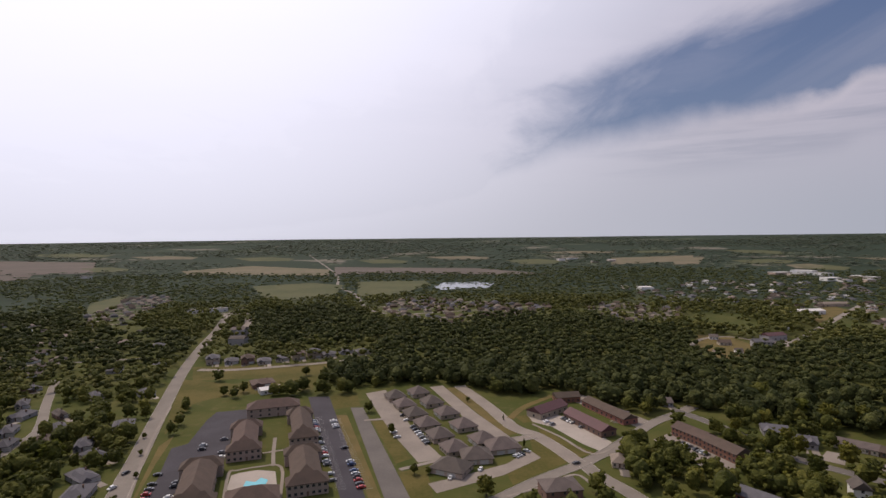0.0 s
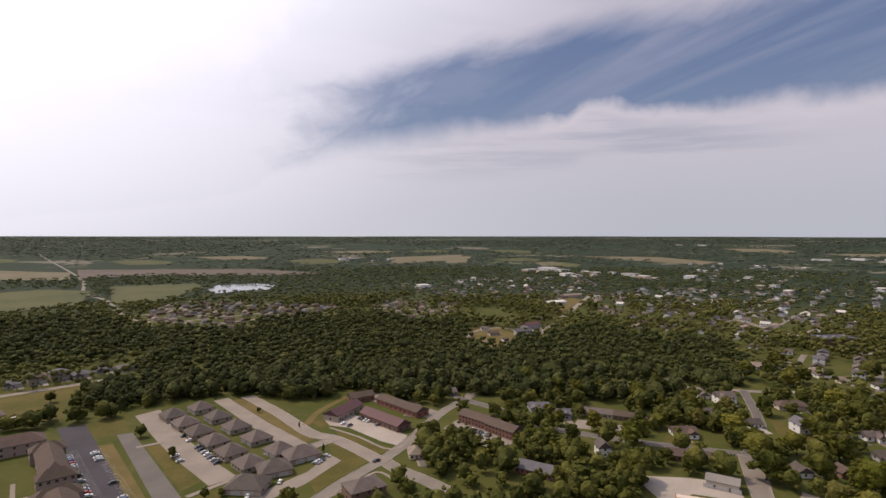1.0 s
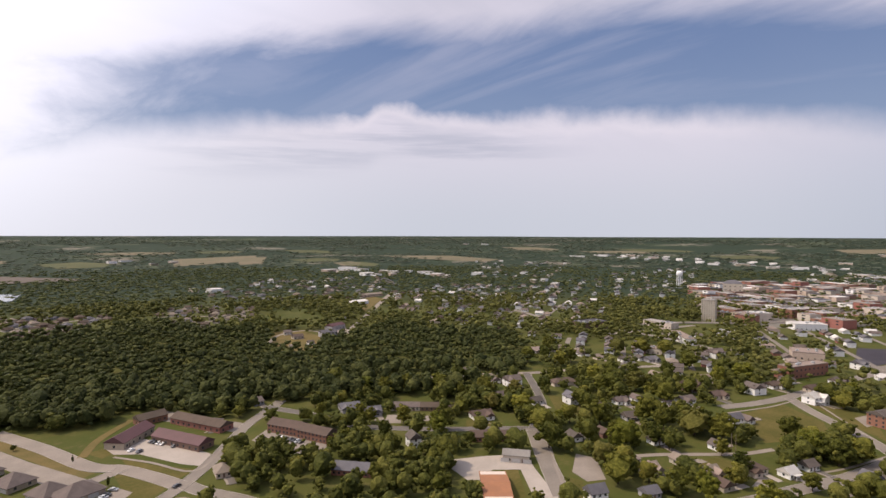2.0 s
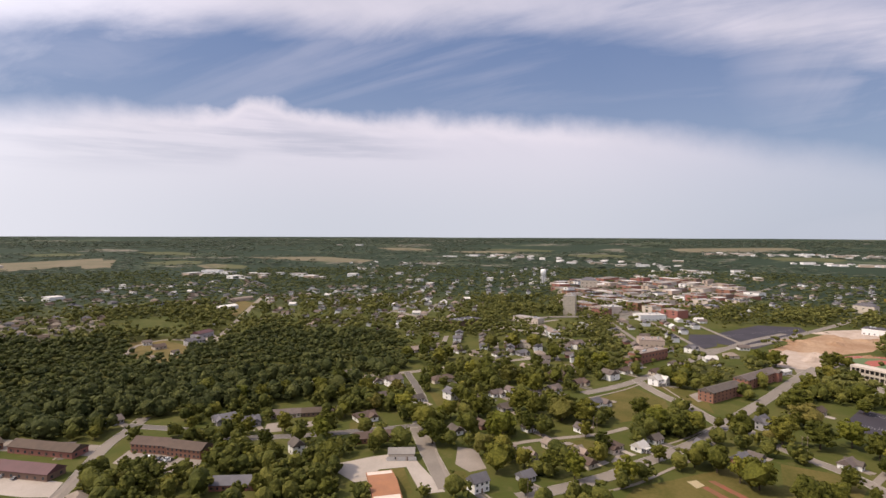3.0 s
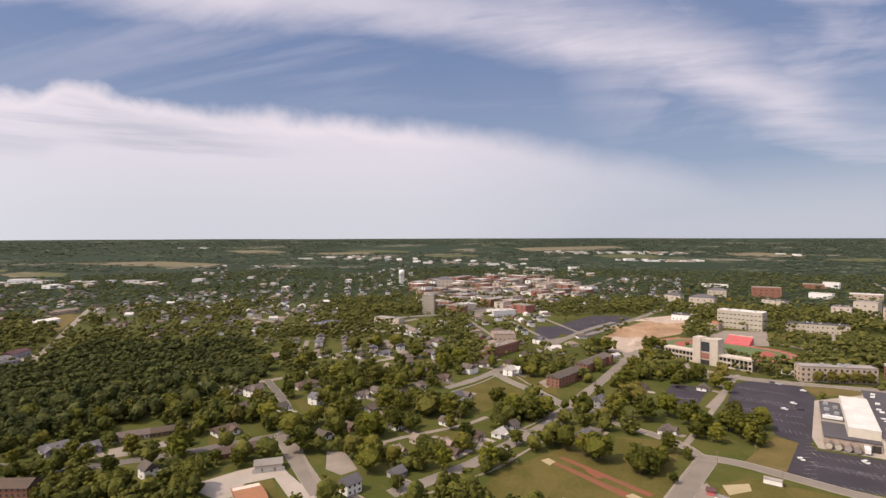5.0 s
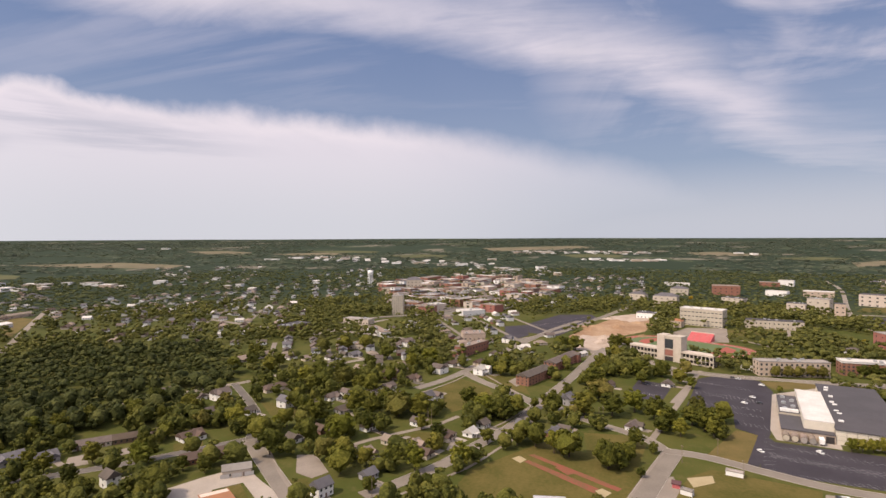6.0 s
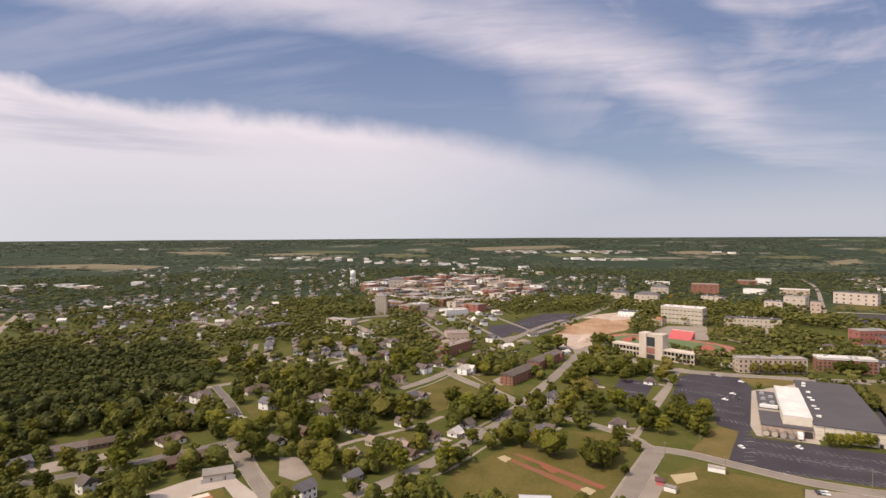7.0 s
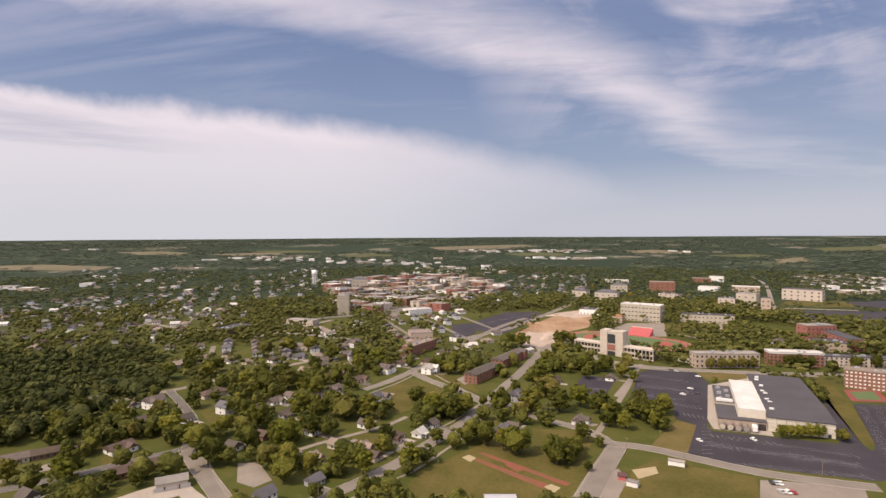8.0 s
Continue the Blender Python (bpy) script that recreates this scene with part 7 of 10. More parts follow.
building("house", 441.2, 212.6, 66.5, 9.6, 7, 3.0, "gable", 2.5, "siding_beige", "roof_tan", "single-storey beige house with a tan gable roof", "house", 1, (3, 2, 1, 1), ell=-1)
claim([(440.0, 206.4), (435.9, 216.1), (425.8, 211.8), (429.9, 202.1)])
building("house", 415.2, 249.7, -26.5, 8.4, 7, 3.0, "gable", 2.5, "siding_white", "roof_grey", "single-storey white house with a grey gable roof", "house", 1, (3, 2, 1, 1))
claim([(414.3, 244.0), (409.9, 252.2), (400.2, 247.0), (404.5, 238.8)])
building("house", 436.4, 232.5, -22.5, 7.5, 7, 3.0, "gable", 2.5, "siding_grey", "roof_slate", "single-storey grey house with a blue grey gable roof", "house", 1, (3, 2, 1, 1), porch=True)
claim([(435.0, 227.3), (431.5, 234.8), (421.5, 230.1), (425.0, 222.6)])
building("house", 460.5, 178.9, -25.5, 8.6, 7, 3.0, "gable", 2.5, "siding_white", "roof_tan", "single-storey white house with a tan gable roof", "house", 1, (3, 2, 1, 1))
claim([(458.7, 173.3), (455.7, 182.3), (445.2, 178.7), (448.3, 169.8)])
building("house", 499.6, 168.8, 68.5, 9.2, 7, 3.0, "gable", 2.5, "siding_white", "roof_grey", "single-storey white house with a grey gable roof", "house", 1, (3, 2, 1, 1), ell=-1)
claim([(497.7, 163.0), (494.8, 172.7), (484.3, 169.6), (487.1, 159.9)])
building("house", 489.0, 108.1, -24.5, 8.8, 7, 3.0, "gable", 2.5, "siding_beige", "roof_brown", "single-storey beige house with a brown gable roof", "house", 1, (3, 2, 1, 1), porch=True)
claim([(486.4, 102.7), (484.7, 112.2), (473.9, 110.2), (475.6, 100.7)])
building("house", 370.3, 65.3, -20.5, 7.5, 7, 3.0, "gable", 2.5, "siding_white", "roof_grey", "single-storey white house with a grey gable roof", "house", 1, (3, 2, 1, 1))
claim([(367.4, 60.8), (366.3, 68.9), (355.4, 67.5), (356.5, 59.3)])
building("house", 322.1, 47.8, 66.5, 7.5, 7, 3.0, "gable", 2.5, "siding_grey", "roof_slate", "single-storey grey house with a blue grey gable roof", "house", 1, (3, 2, 1, 1))
claim([(319.0, 43.3), (318.2, 51.5), (307.3, 50.4), (308.1, 42.2)])
building("house", 415.8, 1.1, -26.5, 7.5, 7, 3.0, "gable", 2.5, "siding_white", "roof_grey", "single-storey white house with a grey gable roof", "house", 1, (3, 2, 1, 1), porch=True)
claim([(412.2, -2.9), (412.4, 5.3), (401.4, 5.5), (401.2, -2.7)])
building("house", 435.7, -12.4, -22.5, 7.8, 7, 3.0, "gable", 2.5, "siding_beige", "roof_brown", "single-storey beige house with a brown gable roof", "house", 1, (3, 2, 1, 1))
claim([(432.0, -16.5), (432.4, -7.9), (421.4, -7.4), (421.0, -16.0)])
building("house", 468.2, 301.8, 64.5, 9.6, 7, 3.0, "gable", 2.5, "siding_white", "roof_grey", "single-storey white house with a grey gable roof", "house", 1, (3, 2, 1, 1), ell=-1)
claim([(467.8, 295.5), (462.5, 304.6), (453.0, 299.1), (458.3, 290.0)])
building("house", 467.5, 282.8, -21.5, 7.5, 7, 3.0, "gable", 2.5, "siding_beige", "roof_tan", "single-storey beige house with a tan gable roof", "house", 1, (3, 2, 1, 1), porch=True)
claim([(466.4, 277.5), (462.5, 284.8), (452.8, 279.6), (456.7, 272.3)])
building("house", 298.2, 266.5, -24.5, 7.8, 7, 3.0, "gable", 2.5, "siding_grey", "roof_grey", "single-storey grey house with a grey gable roof", "house", 1, (3, 2, 1, 1))
claim([(298.0, 261.0), (292.8, 267.8), (284.1, 261.1), (289.3, 254.3)])
building("house", 305.5, 240.4, -20.5, 7.6, 7, 3.0, "gable", 2.5, "siding_white", "roof_grey", "single-storey white house with a grey gable roof", "house", 1, (3, 2, 1, 1))
claim([(304.9, 235.0), (300.3, 241.9), (291.1, 235.8), (295.8, 228.9)])
building("flats", 442.6, 50.1, -24.1, 41.9, 12, 8.0, "gable", 2.4, "brick_red", "roof_grey", "three-storey red brick flats with a grey roof and dormers", "flats", 3, (8, 3, 6, 3), (1.2, 1.3), ell=1, claim_grow=7)
building("flats", 503.6, 28.8, -22.6, 53.5, 12, 8.0, "gable", 2.4, "brick_red", "roof_grey", "three-storey red brick flats with a grey roof and dormers", "flats", 3, (8, 3, 6, 3), (1.2, 1.3), ell=1, claim_grow=7)
building("flats", 543.0, 129.9, -20.7, 54.8, 11, 5.4, "hip", 2.4, "brick_red", "roof_tan", "two-storey red brick flats with a tan roof", "flats", 2, (8, 2, 6, 2), (1.2, 1.3))
building("house", 549.8, 12.7, -32.2, 22.7, 7, 3.0, "gable", 1.6, "siding_white", "roof_white", "low white house with a pale roof", "house", 1, (4, 1, 4, 1), (1.2, 1.2))
building("row_house", 229.0, 296.9, -45.0, 19.8, 9, 3.0, "gable", 2.2, "siding_beige", "roof_grey", "low beige row housing with a grey roof", "row house", 1, (6, 2, 6, 2), (1.1, 1.2), units=3)
building("row_house", 245.8, 279.3, -46.5, 27.3, 9, 3.0, "gable", 2.2, "brick_brown", "roof_brown", "low brown brick row housing with a brown roof", "row house", 1, (9, 2, 9, 2), (1.1, 1.2), units=4)
building("row_house", 229.9, 217.0, -41.7, 27.3, 10, 3.2, "gable", 2.4, "brick_red", "roof_brown", "low red brick row housing with a brown roof", "row house", 1, (8, 2, 8, 2), (1.1, 1.2), units=4)
building("row_house", 143.2, 236.4, -53.6, 22.7, 11, 3.2, "gable", 2.4, "brick_red", "roof_slate", "low red brick flats with a blue grey roof", "row house", 1, (8, 2, 8, 2), (1.1, 1.2), units=4)
building("campus_building", 512.7, -172.0, -83.7, 59.0, 13, 13, "flat", 0, "brick_tan", "roof_gravel", "long three-storey tan brick dormitory with a flat roof", "dormitory", 3, (14, 2, 0, 2), (1.7, 2.0), frames=False, over=0.3, claim_grow=9)
building("campus_building", 527.8, -239.1, -94.0, 46.1, 14, 12.5, "flat", 0, "brick_red", "roof_white", "long red brick dormitory with a white roof edge", "dormitory", 4, (13, 2, 0, 2), (1.7, 1.7), frames=False, over=0.4, band="trim", claim_grow=6)
building("campus_building", 528.8, -292.5, -94.4, 56.2, 14, 9, "flat", 0, "stone", "roof_dark", "long low pale brick wing with a dark flat roof", "dormitory", 3, (14, 2, 0, 2), (1.6, 1.7), frames=False, over=0.2, claim_grow=4)
building("campus_building", 449.5, -259.4, -115.3, 31.6, 16, 14.5, "flat", 0, "brick_red", "roof_tan", "five-storey red brick dormitory with rows of pale windows", "dormitory", 5, (11, 2, 0, 2), (1.5, 1.1), frames=False, over=0.3, pane="trim", claim_grow=5)

# ---- stadium, sports hall and campus ----


def sports_hall(x, y, rot):
    """A big low hall with a white windowless block, a lower wing and a service strip beside it; x runs along its front, y away from it."""
    ob = tagged(new("sports_hall"), "pale sports hall with a wide dark roof and white block", "sports hall")
    ob.matrix_basis = pose(x, y, 0, 0, 0, rot)
    w, d, h, r = 36.0, 114.0, 9.2, 26.0
    part("hall_wall", mesh("hall_wall", *box_data(0, 0, -0.5, w, d, h), M["cream_panel"]), ob)
    e = 0.5
    v = [(-e, -e, h), (w + e, -e, h), (w + e, r, h + 1.7), (-e, r, h + 1.7), (w + e, d + e, h + 0.4), (-e, d + e, h + 0.4)]
    v += [(a, b, h - 0.45) for a, b, c in v]
    part("roof", mesh("roof", v, [(0, 1, 2, 3), (3, 2, 4, 5), (6, 9, 8, 7), (9, 11, 10, 8), (0, 6, 7, 1), (1, 7, 8, 2), (2, 8, 10, 4), (4, 10, 11, 5), (5, 11, 9, 3), (3, 9, 6, 0)], M["roof_dark"]), ob)
    for k, vy in enumerate((14, 30, 36, 52, 58, 74, 92, 100)):
        part("roof_vent", shared("hall_vent", lambda: mesh("roof_vent", *box_data(-1.3, -0.7, 0, 1.3, 0.7, 1.0), M["siding_white"])), ob, at=pose(4.0 + k % 2, vy, h + 1.0))
    for z in (2.6, 5.2, 7.6):
        part("wall_joint", mesh("wall_joint", *box_data(0.1, -0.06, z, w - 0.1, 0.0, z + 0.1), M["concrete"]), ob)
    for k in range(1, 7):
        part("wall_rib", shared("hall_rib", lambda: mesh("wall_rib", *box_data(-0.12, -0.1, 0, 0.12, 0.0, h - 0.1), M["concrete"])), ob, at=pose(w * k / 7, 0, 0))
    part("emergency_door", mesh("emergency_door", *box_data(w - 4, -0.12, 0, w - 2.2, 0.02, 2.3), M["dark_opening"]), ob)
    block = part("white_block", mesh("white_block", *box_data(-16, 5, -0.5, -0.3, 81, 10.8), M["cream_panel"]), ob)
    part("block_roof", mesh("block_roof", *roof_data("flat", 15.7, 76, 10.8, 0, 0.05), M["roof_white"]), block, at=pose(-8.15, 43, 0))
    wing = part("side_wing", mesh("side_wing", *box_data(-28, 30, -0.5, -16.05, 74, 7), M["stone"]), ob)
    part("wing_roof", mesh("wing_roof", *roof_data("flat", 11.9, 44, 7, 0, 0.1), M["roof_dark"]), wing, at=pose(-22, 52, 0))
    part("white_screen", mesh("white_screen", *box_data(-27.6, 30.5, 7.2, -17, 32.5, 9.4), M["siding_white"]), wing)
    for k in range(5):
        part("roof_unit", shared("hall_unit", lambda: mesh("roof_unit", *join(box_data(-1.4, -1.2, 0, 1.4, 1.2, 1.4), box_data(-0.7, -0.7, 1.4, 0.7, 0.7, 1.8)), M["steel"])), wing, at=pose(-24.5 + 5.2 * (k % 2), 37 + 7.5 * k, 7.2, 0, 0, 0))
    low = part("service_strip", mesh("service_strip", *join(box_data(-28, -1, -0.5, -0.35, 4.95, 5.2), box_data(-28, 4.95, -0.5, -16.05, 29.95, 5.2)), M["brick_tan"]), ob)
    part("strip_roof", mesh("strip_roof", *join(box_data(-28.4, -1.5, 5.2, -0.35, 4.95, 5.65), box_data(-28.4, 4.95, 5.2, -16.05, 29.95, 5.65)), M["roof_dark"]), low)
    # a dark panel on the wall paints the shade inside an open bay
    part("loading_door", mesh("loading_door", *box_data(-5.2, -1.12, 0, -0.9, -0.95, 4.2), M["dark_opening"]), low)
    claim([(x + math.cos(radians(rot)) * a - math.sin(radians(rot)) * b, y + math.sin(radians(rot)) * a + math.cos(radians(rot)) * b) for a, b in ((-31, -9), (41, -4), (41, 126), (-31, 126))], 3)
    for k, tx in enumerate((-26.0, -21.4, -16.8, -12.4)):
        tank = tagged(new("storage_tank"), "tan horizontal tank with a pale round end beside a hall", "tank", "storage tanks")
        tank.matrix_basis = pose(x, y, 0, 0, 0, rot) @ pose(tx, -5.6, 2.35, -90, 0, 0)
        part("barrel", shared("barrel", lambda: mesh("barrel", *tube_data(2.0, 2.0, -3.0, 3.6, 18), M["roof_tan"], smooth=False)), tank)
        part("end_cap", shared(("cap", k // 2), lambda: mesh("end_cap", *tube_data(1.75, 1.3, -3.3, -3.0, 18), M["siding_beige" if k < 2 else "roof_gravel"])), tank)
        part("saddle", shared("saddle", lambda: mesh("saddle", *join(box_data(-1.3, 1.5, -2.2, 1.3, 2.25, -1.7), box_data(-1.3, 1.5, 1.7, 1.3, 2.25, 2.2)), M["concrete"])), tank)
    van = tagged(new("box_trailer"), "white box trailer parked at a loading bay", "trailer")
    van.matrix_basis = pose(x, y, 0.1, 0, 0, rot) @ pose(-7.6, -4.6, 0)
    part("box", mesh("box", *box_data(-1.3, -3.2, 1.0, 1.3, 3.2, 3.7), M["siding_white"]), van)
    part("chassis", mesh("chassis", *box_data(-1.1, -3.1, 0.55, 1.1, 3.1, 0.98), M["dark_opening"]), van)
    tyre = shared("tyre", lambda: mesh("wheel", *tube_data(0.33, 0.33, -0.11, 0.11, 12), [M["rubber"], M["rim"]], [0] * 12 + [1, 1]))
    for sx in (-1, 1):
        for wy in (-2.2, 2.0):
            part("wheel", tyre, van, at=pose(sx * 1.0, wy, 0.42, 0, 90, 0) @ Matrix.Scale(1.25, 4))


sports_hall(336.8, -138.0, -105.0)
grandstand(555.3, -80.0, -124.6, 86.0, 25.5)
claim([(573.0, -38.0), (520.0, -116.0), (498.0, -96.0), (553.0, -20.0)])
bleachers(670.5, -128.0, -122.3, 27.0, 14, 8)
running_track(634.3, -105.2, -122.3, 67.3, 39.5)
area("apron", [(655.8, -93.4), (723.0, -106.0), (763.4, -129.3), (768.9, -179.9), (663.1, -157.6)], "concrete", "pale paved apron round bleachers", "apron")
area("rubble_field", [(627.4, 31.0), (678.6, 8.2), (660.3, -21.6), (597.1, -27.5), (582.9, -3.0), (581.8, 14.9)], "rubble", "pale crushed rubble at the edge of a building site", "building site")
area("rubble_field", [(847.8, -31.1), (895.4, -82.0), (825.9, -91.1), (790.6, -55.6)], "rubble", "pale crushed rubble at the edge of a building site", "building site")
spoil_heap(650.5, 15.0, 11, 4, "rubble", 11, "mound of pale broken concrete rubble")
spoil_heap(630.0, -13.8, 12, 4.5, "rubble", 12, "mound of pale broken concrete rubble")
spoil_heap(722.9, -3.1, 16, 3, "dirt", 13, "mound of orange clay spoil")
spoil_heap(748.4, -37.3, 18, 3.2, "dirt", 14, "mound of orange clay spoil")
spoil_heap(791.1, -67.4, 14, 2.6, "dirt", 15, "mound of orange clay spoil")
spoil_heap(823.5, -29.9, 12, 2.6, "rubble", 16, "mound of pale broken concrete rubble")
spoil_heap(682.6, -63.7, 9, 2.5, "dirt", 17, "mound of orange clay spoil")
spoil_heap(654.8, -18.9, 20, 5, "rubble", 1, "mound of pale broken concrete rubble")
spoil_heap(740.6, -11.3, 26, 3, "dirt", 2, "mound of orange clay spoil")
spoil_heap(785.4, -45.4, 22, 3, "dirt", 4, "mound of orange clay spoil")
spoil_heap(821.3, -64.9, 18, 3, "rubble", 5, "mound of pale broken concrete rubble")
spoil_heap(633.6, -27.8, 14, 3.5, "rubble", 6, "mound of pale broken concrete rubble")
building("campus_building", 668.3, -326.6, -77.9, 35.8, 18.0, 16.8, "flat", 0, "brick_red", "roof_gravel", "red brick campus block with a flat roof", "campus building", 3, (7, 2, 0, 2), (1.5, 1.7), frames=False, over=0.15, claim_grow=0.5)
building("campus_building", 604.6, -308.4, -99.1, 30.4, 26.0, 9.2, "flat", 0, "brick_tan", "roof_dark", "low campus block with a dark flat roof", "campus building", 2, (6, 3, 0, 3), (1.5, 1.7), frames=False, over=0.15, claim_grow=0.5)
building("campus_building", 627.4, -332.9, -93.5, 15.7, 60.0, 12.2, "flat", 0, "brick_red", "roof_dark", "long red brick campus block with a dark roof", "campus building", 3, (3, 7, 0, 7), (1.5, 1.7), frames=False, over=0.15, claim_grow=0.5)
building("campus_building", 790.9, -154.9, -117.6, 55.5, 22.0, 23.5, "flat", 0, "stone", "roof_white", "four-storey white stone library with a flat roof", "library", 4, (11, 2, 0, 2), (3.0, 1.2), frames=False, over=0.15, claim_grow=0.5)
building("campus_building", 999.6, -135.9, -108.7, 39.9, 24.0, 19.4, "hip", 5, "stone", "roof_slate", "grey stone hall with a slate hip roof", "hall", 3, (7, 3, 0, 3), (1.5, 1.7), frames=False, over=0.15, claim_grow=0.5)
building("campus_building", 1206.9, -191.9, -104.7, 35.2, 20.0, 14.1, "hip", 4, "stone", "roof_slate", "grey stone hall with a slate hip roof", "hall", 2, (7, 2, 0, 2), (1.5, 1.7), frames=False, over=0.15, claim_grow=0.5)
building("campus_building", 1045.5, -257.8, -129.0, 37.8, 18.0, 13.2, "flat", 0, "stone", "roof_dark", "pale stone campus block with a flat dark roof", "campus building", 3, (7, 2, 0, 2), (1.5, 1.7), frames=False, over=0.15, claim_grow=0.5)
building("campus_building", 1220.2, -284.2, -98.3, 51.2, 30.0, 20.2, "flat", 0, "brick_red", "roof_tan", "large red brick campus building", "campus building", 3, (10, 3, 0, 3), (1.5, 1.7), frames=False, over=0.15, claim_grow=0.5)
building("campus_building", 783.5, -240.8, -100.6, 68.0, 16.0, 11.1, "flat", 0, "stone", "roof_dark", "long low campus building with a dark roof", "campus building", 2, (13, 2, 0, 2), (1.5, 1.7), frames=False, over=0.15, claim_grow=0.5)
building("campus_building", 937.8, -320.7, -117.6, 25.2, 16.0, 17.8, "flat", 0, "stone", "roof_slate", "pale stone campus block with a grey roof", "campus building", 3, (5, 2, 0, 2), (1.5, 1.7), frames=False, over=0.15, claim_grow=0.5)
building("campus_building", 959.6, -361.2, -127.8, 31.4, 18.0, 23.3, "flat", 0, "stone", "roof_gravel", "pale stone campus block with a flat roof", "campus building", 3, (6, 2, 0, 2), (1.5, 1.7), frames=False, over=0.15, claim_grow=0.5)
building("campus_building", 913.0, -370.7, -111.7, 14.0, 16.0, 21.2, "flat", 0, "brick_tan", "roof_slate", "tan brick campus block with a grey roof", "campus building", 3, (3, 2, 0, 2), (1.5, 1.7), frames=False, over=0.15, claim_grow=0.5)
building("campus_building", 1071.5, -499.9, -127.2, 64.3, 24.0, 20.3, "flat", 0, "stone", "roof_slate", "cream three-storey academic hall with tall windows", "hall", 3, (12, 3, 0, 3), (1.8, 2.4), frames=False, over=0.15, claim_grow=0.5)
building("campus_building", 1228.4, -384.0, -121.8, 39.8, 20.0, 9.8, "flat", 0, "siding_white", "roof_white", "white flat-roofed campus building", "campus building", 1, (7, 2, 0, 2), (1.5, 1.7), frames=False, over=0.15, claim_grow=0.5)
building("campus_building", 1225.9, -458.1, -111.1, 52.7, 24.0, 10.8, "flat", 0, "brick_tan", "roof_white", "tan brick campus building with a white roof", "campus building", 2, (10, 3, 0, 3), (1.5, 1.7), frames=False, over=0.15, claim_grow=0.5)
building("campus_building", 1458.4, -475.4, -115.6, 32.5, 20.0, 13.7, "flat", 0, "siding_white", "roof_white", "white domed sports building", "sports building", 1, (6, 2, 0, 2), (1.5, 1.7), frames=False, over=0.15, claim_grow=0.5)
building("campus_building", 1442.8, -433.9, -108.2, 42.8, 20.0, 10.7, "flat", 0, "brick_red", "roof_gravel", "red brick campus block with a flat roof", "campus building", 2, (8, 2, 0, 2), (1.5, 1.7), frames=False, over=0.15, claim_grow=0.5)
building("campus_building", 604.6, -258.9, -105.0, 15.7, 12.0, 7.9, "hip", 3, "siding_white", "roof_grey", "white house with a grey hip roof", "house", 2, (3, 1, 0, 1), (1.5, 1.7), frames=False, over=0.15, claim_grow=0.5)
building("campus_building", 1433.6, -223.1, -102.0, 58.3, 20.0, 6.5, "flat", 0, "siding_white", "roof_white", "white flat-roofed campus building", "campus building", 1, (11, 2, 0, 2), (1.5, 1.7), frames=False, over=0.15, claim_grow=0.5)
building("campus_building", 863.3, -197.0, -84.0, 8.7, 8.0, 7.1, "gable", 2.5, "brick_red", "roof_tan", "small red brick campus house", "house", 2, (3, 1, 0, 1), (1.5, 1.7), frames=False, over=0.15, claim_grow=0.5)
building("campus_building", 770.6, -118.4, -127.0, 14.6, 9.0, 8.8, "hip", 2.5, "brick_tan", "roof_orange", "tan house with an orange roof", "house", 2, (3, 1, 0, 1), (1.5, 1.7), frames=False, over=0.15, claim_grow=0.5)
building("campus_building", 852.1, -90.0, -106.3, 31.9, 22.0, 7.9, "flat", 0, "siding_white", "roof_dark", "low white hall with a dark roof", "hall", 1, (6, 2, 0, 2), (1.5, 1.7), frames=False, over=0.15, claim_grow=0.5)
building("campus_building", 1090.7, -98.4, -123.1, 32.1, 14.0, 12.4, "hip", 4, "stone", "roof_slate", "grey stone house with a slate roof", "hall", 2, (6, 1, 0, 1), (1.5, 1.7), frames=False, over=0.15, claim_grow=0.5)
area("parking_lot", [(920.4, -416.2), (924.1, -578.1), (825.9, -517.5), (821.8, -383.1)], "sealed", "dark asphalt car park behind trees", "parking lot")
area("parking_lot", [(1046.8, -562.4), (1083.5, -676.5), (974.4, -609.1), (959.6, -532.9)], "sealed", "dark asphalt car park behind trees", "parking lot")
area("lawn", [(993.2, -426.3), (965.3, -518.9), (1010.1, -596.1), (1071.1, -546.7), (1045.2, -458.1)], "lawn", "mown lawn between buildings", "lawn")
road([(789.0, -494.7), (822.6, -486.6), (810.8, -378.0), (787.9, -352.9)], 7, "concrete")
road([(1601.6, -613.7), (1374.4, -558.1), (953.3, -400.4), (948.2, -420.0), (930.8, -517.1)], 7, "concrete")
road([(655.7, -219.7), (762.3, -252.1), (815.2, -272.1)], 4, "concrete", kerbs=False)
road([(680.4, -175.3), (652.6, -193.4), (614.6, -211.7), (616.0, -224.0)], 4, "concrete", kerbs=False)
area("plaza", [(753.9, -176.2), (773.6, -222.4), (762.7, -255.9), (725.5, -208.4), (708.1, -168.7)], "lawn", "mown lawn between buildings", "lawn")

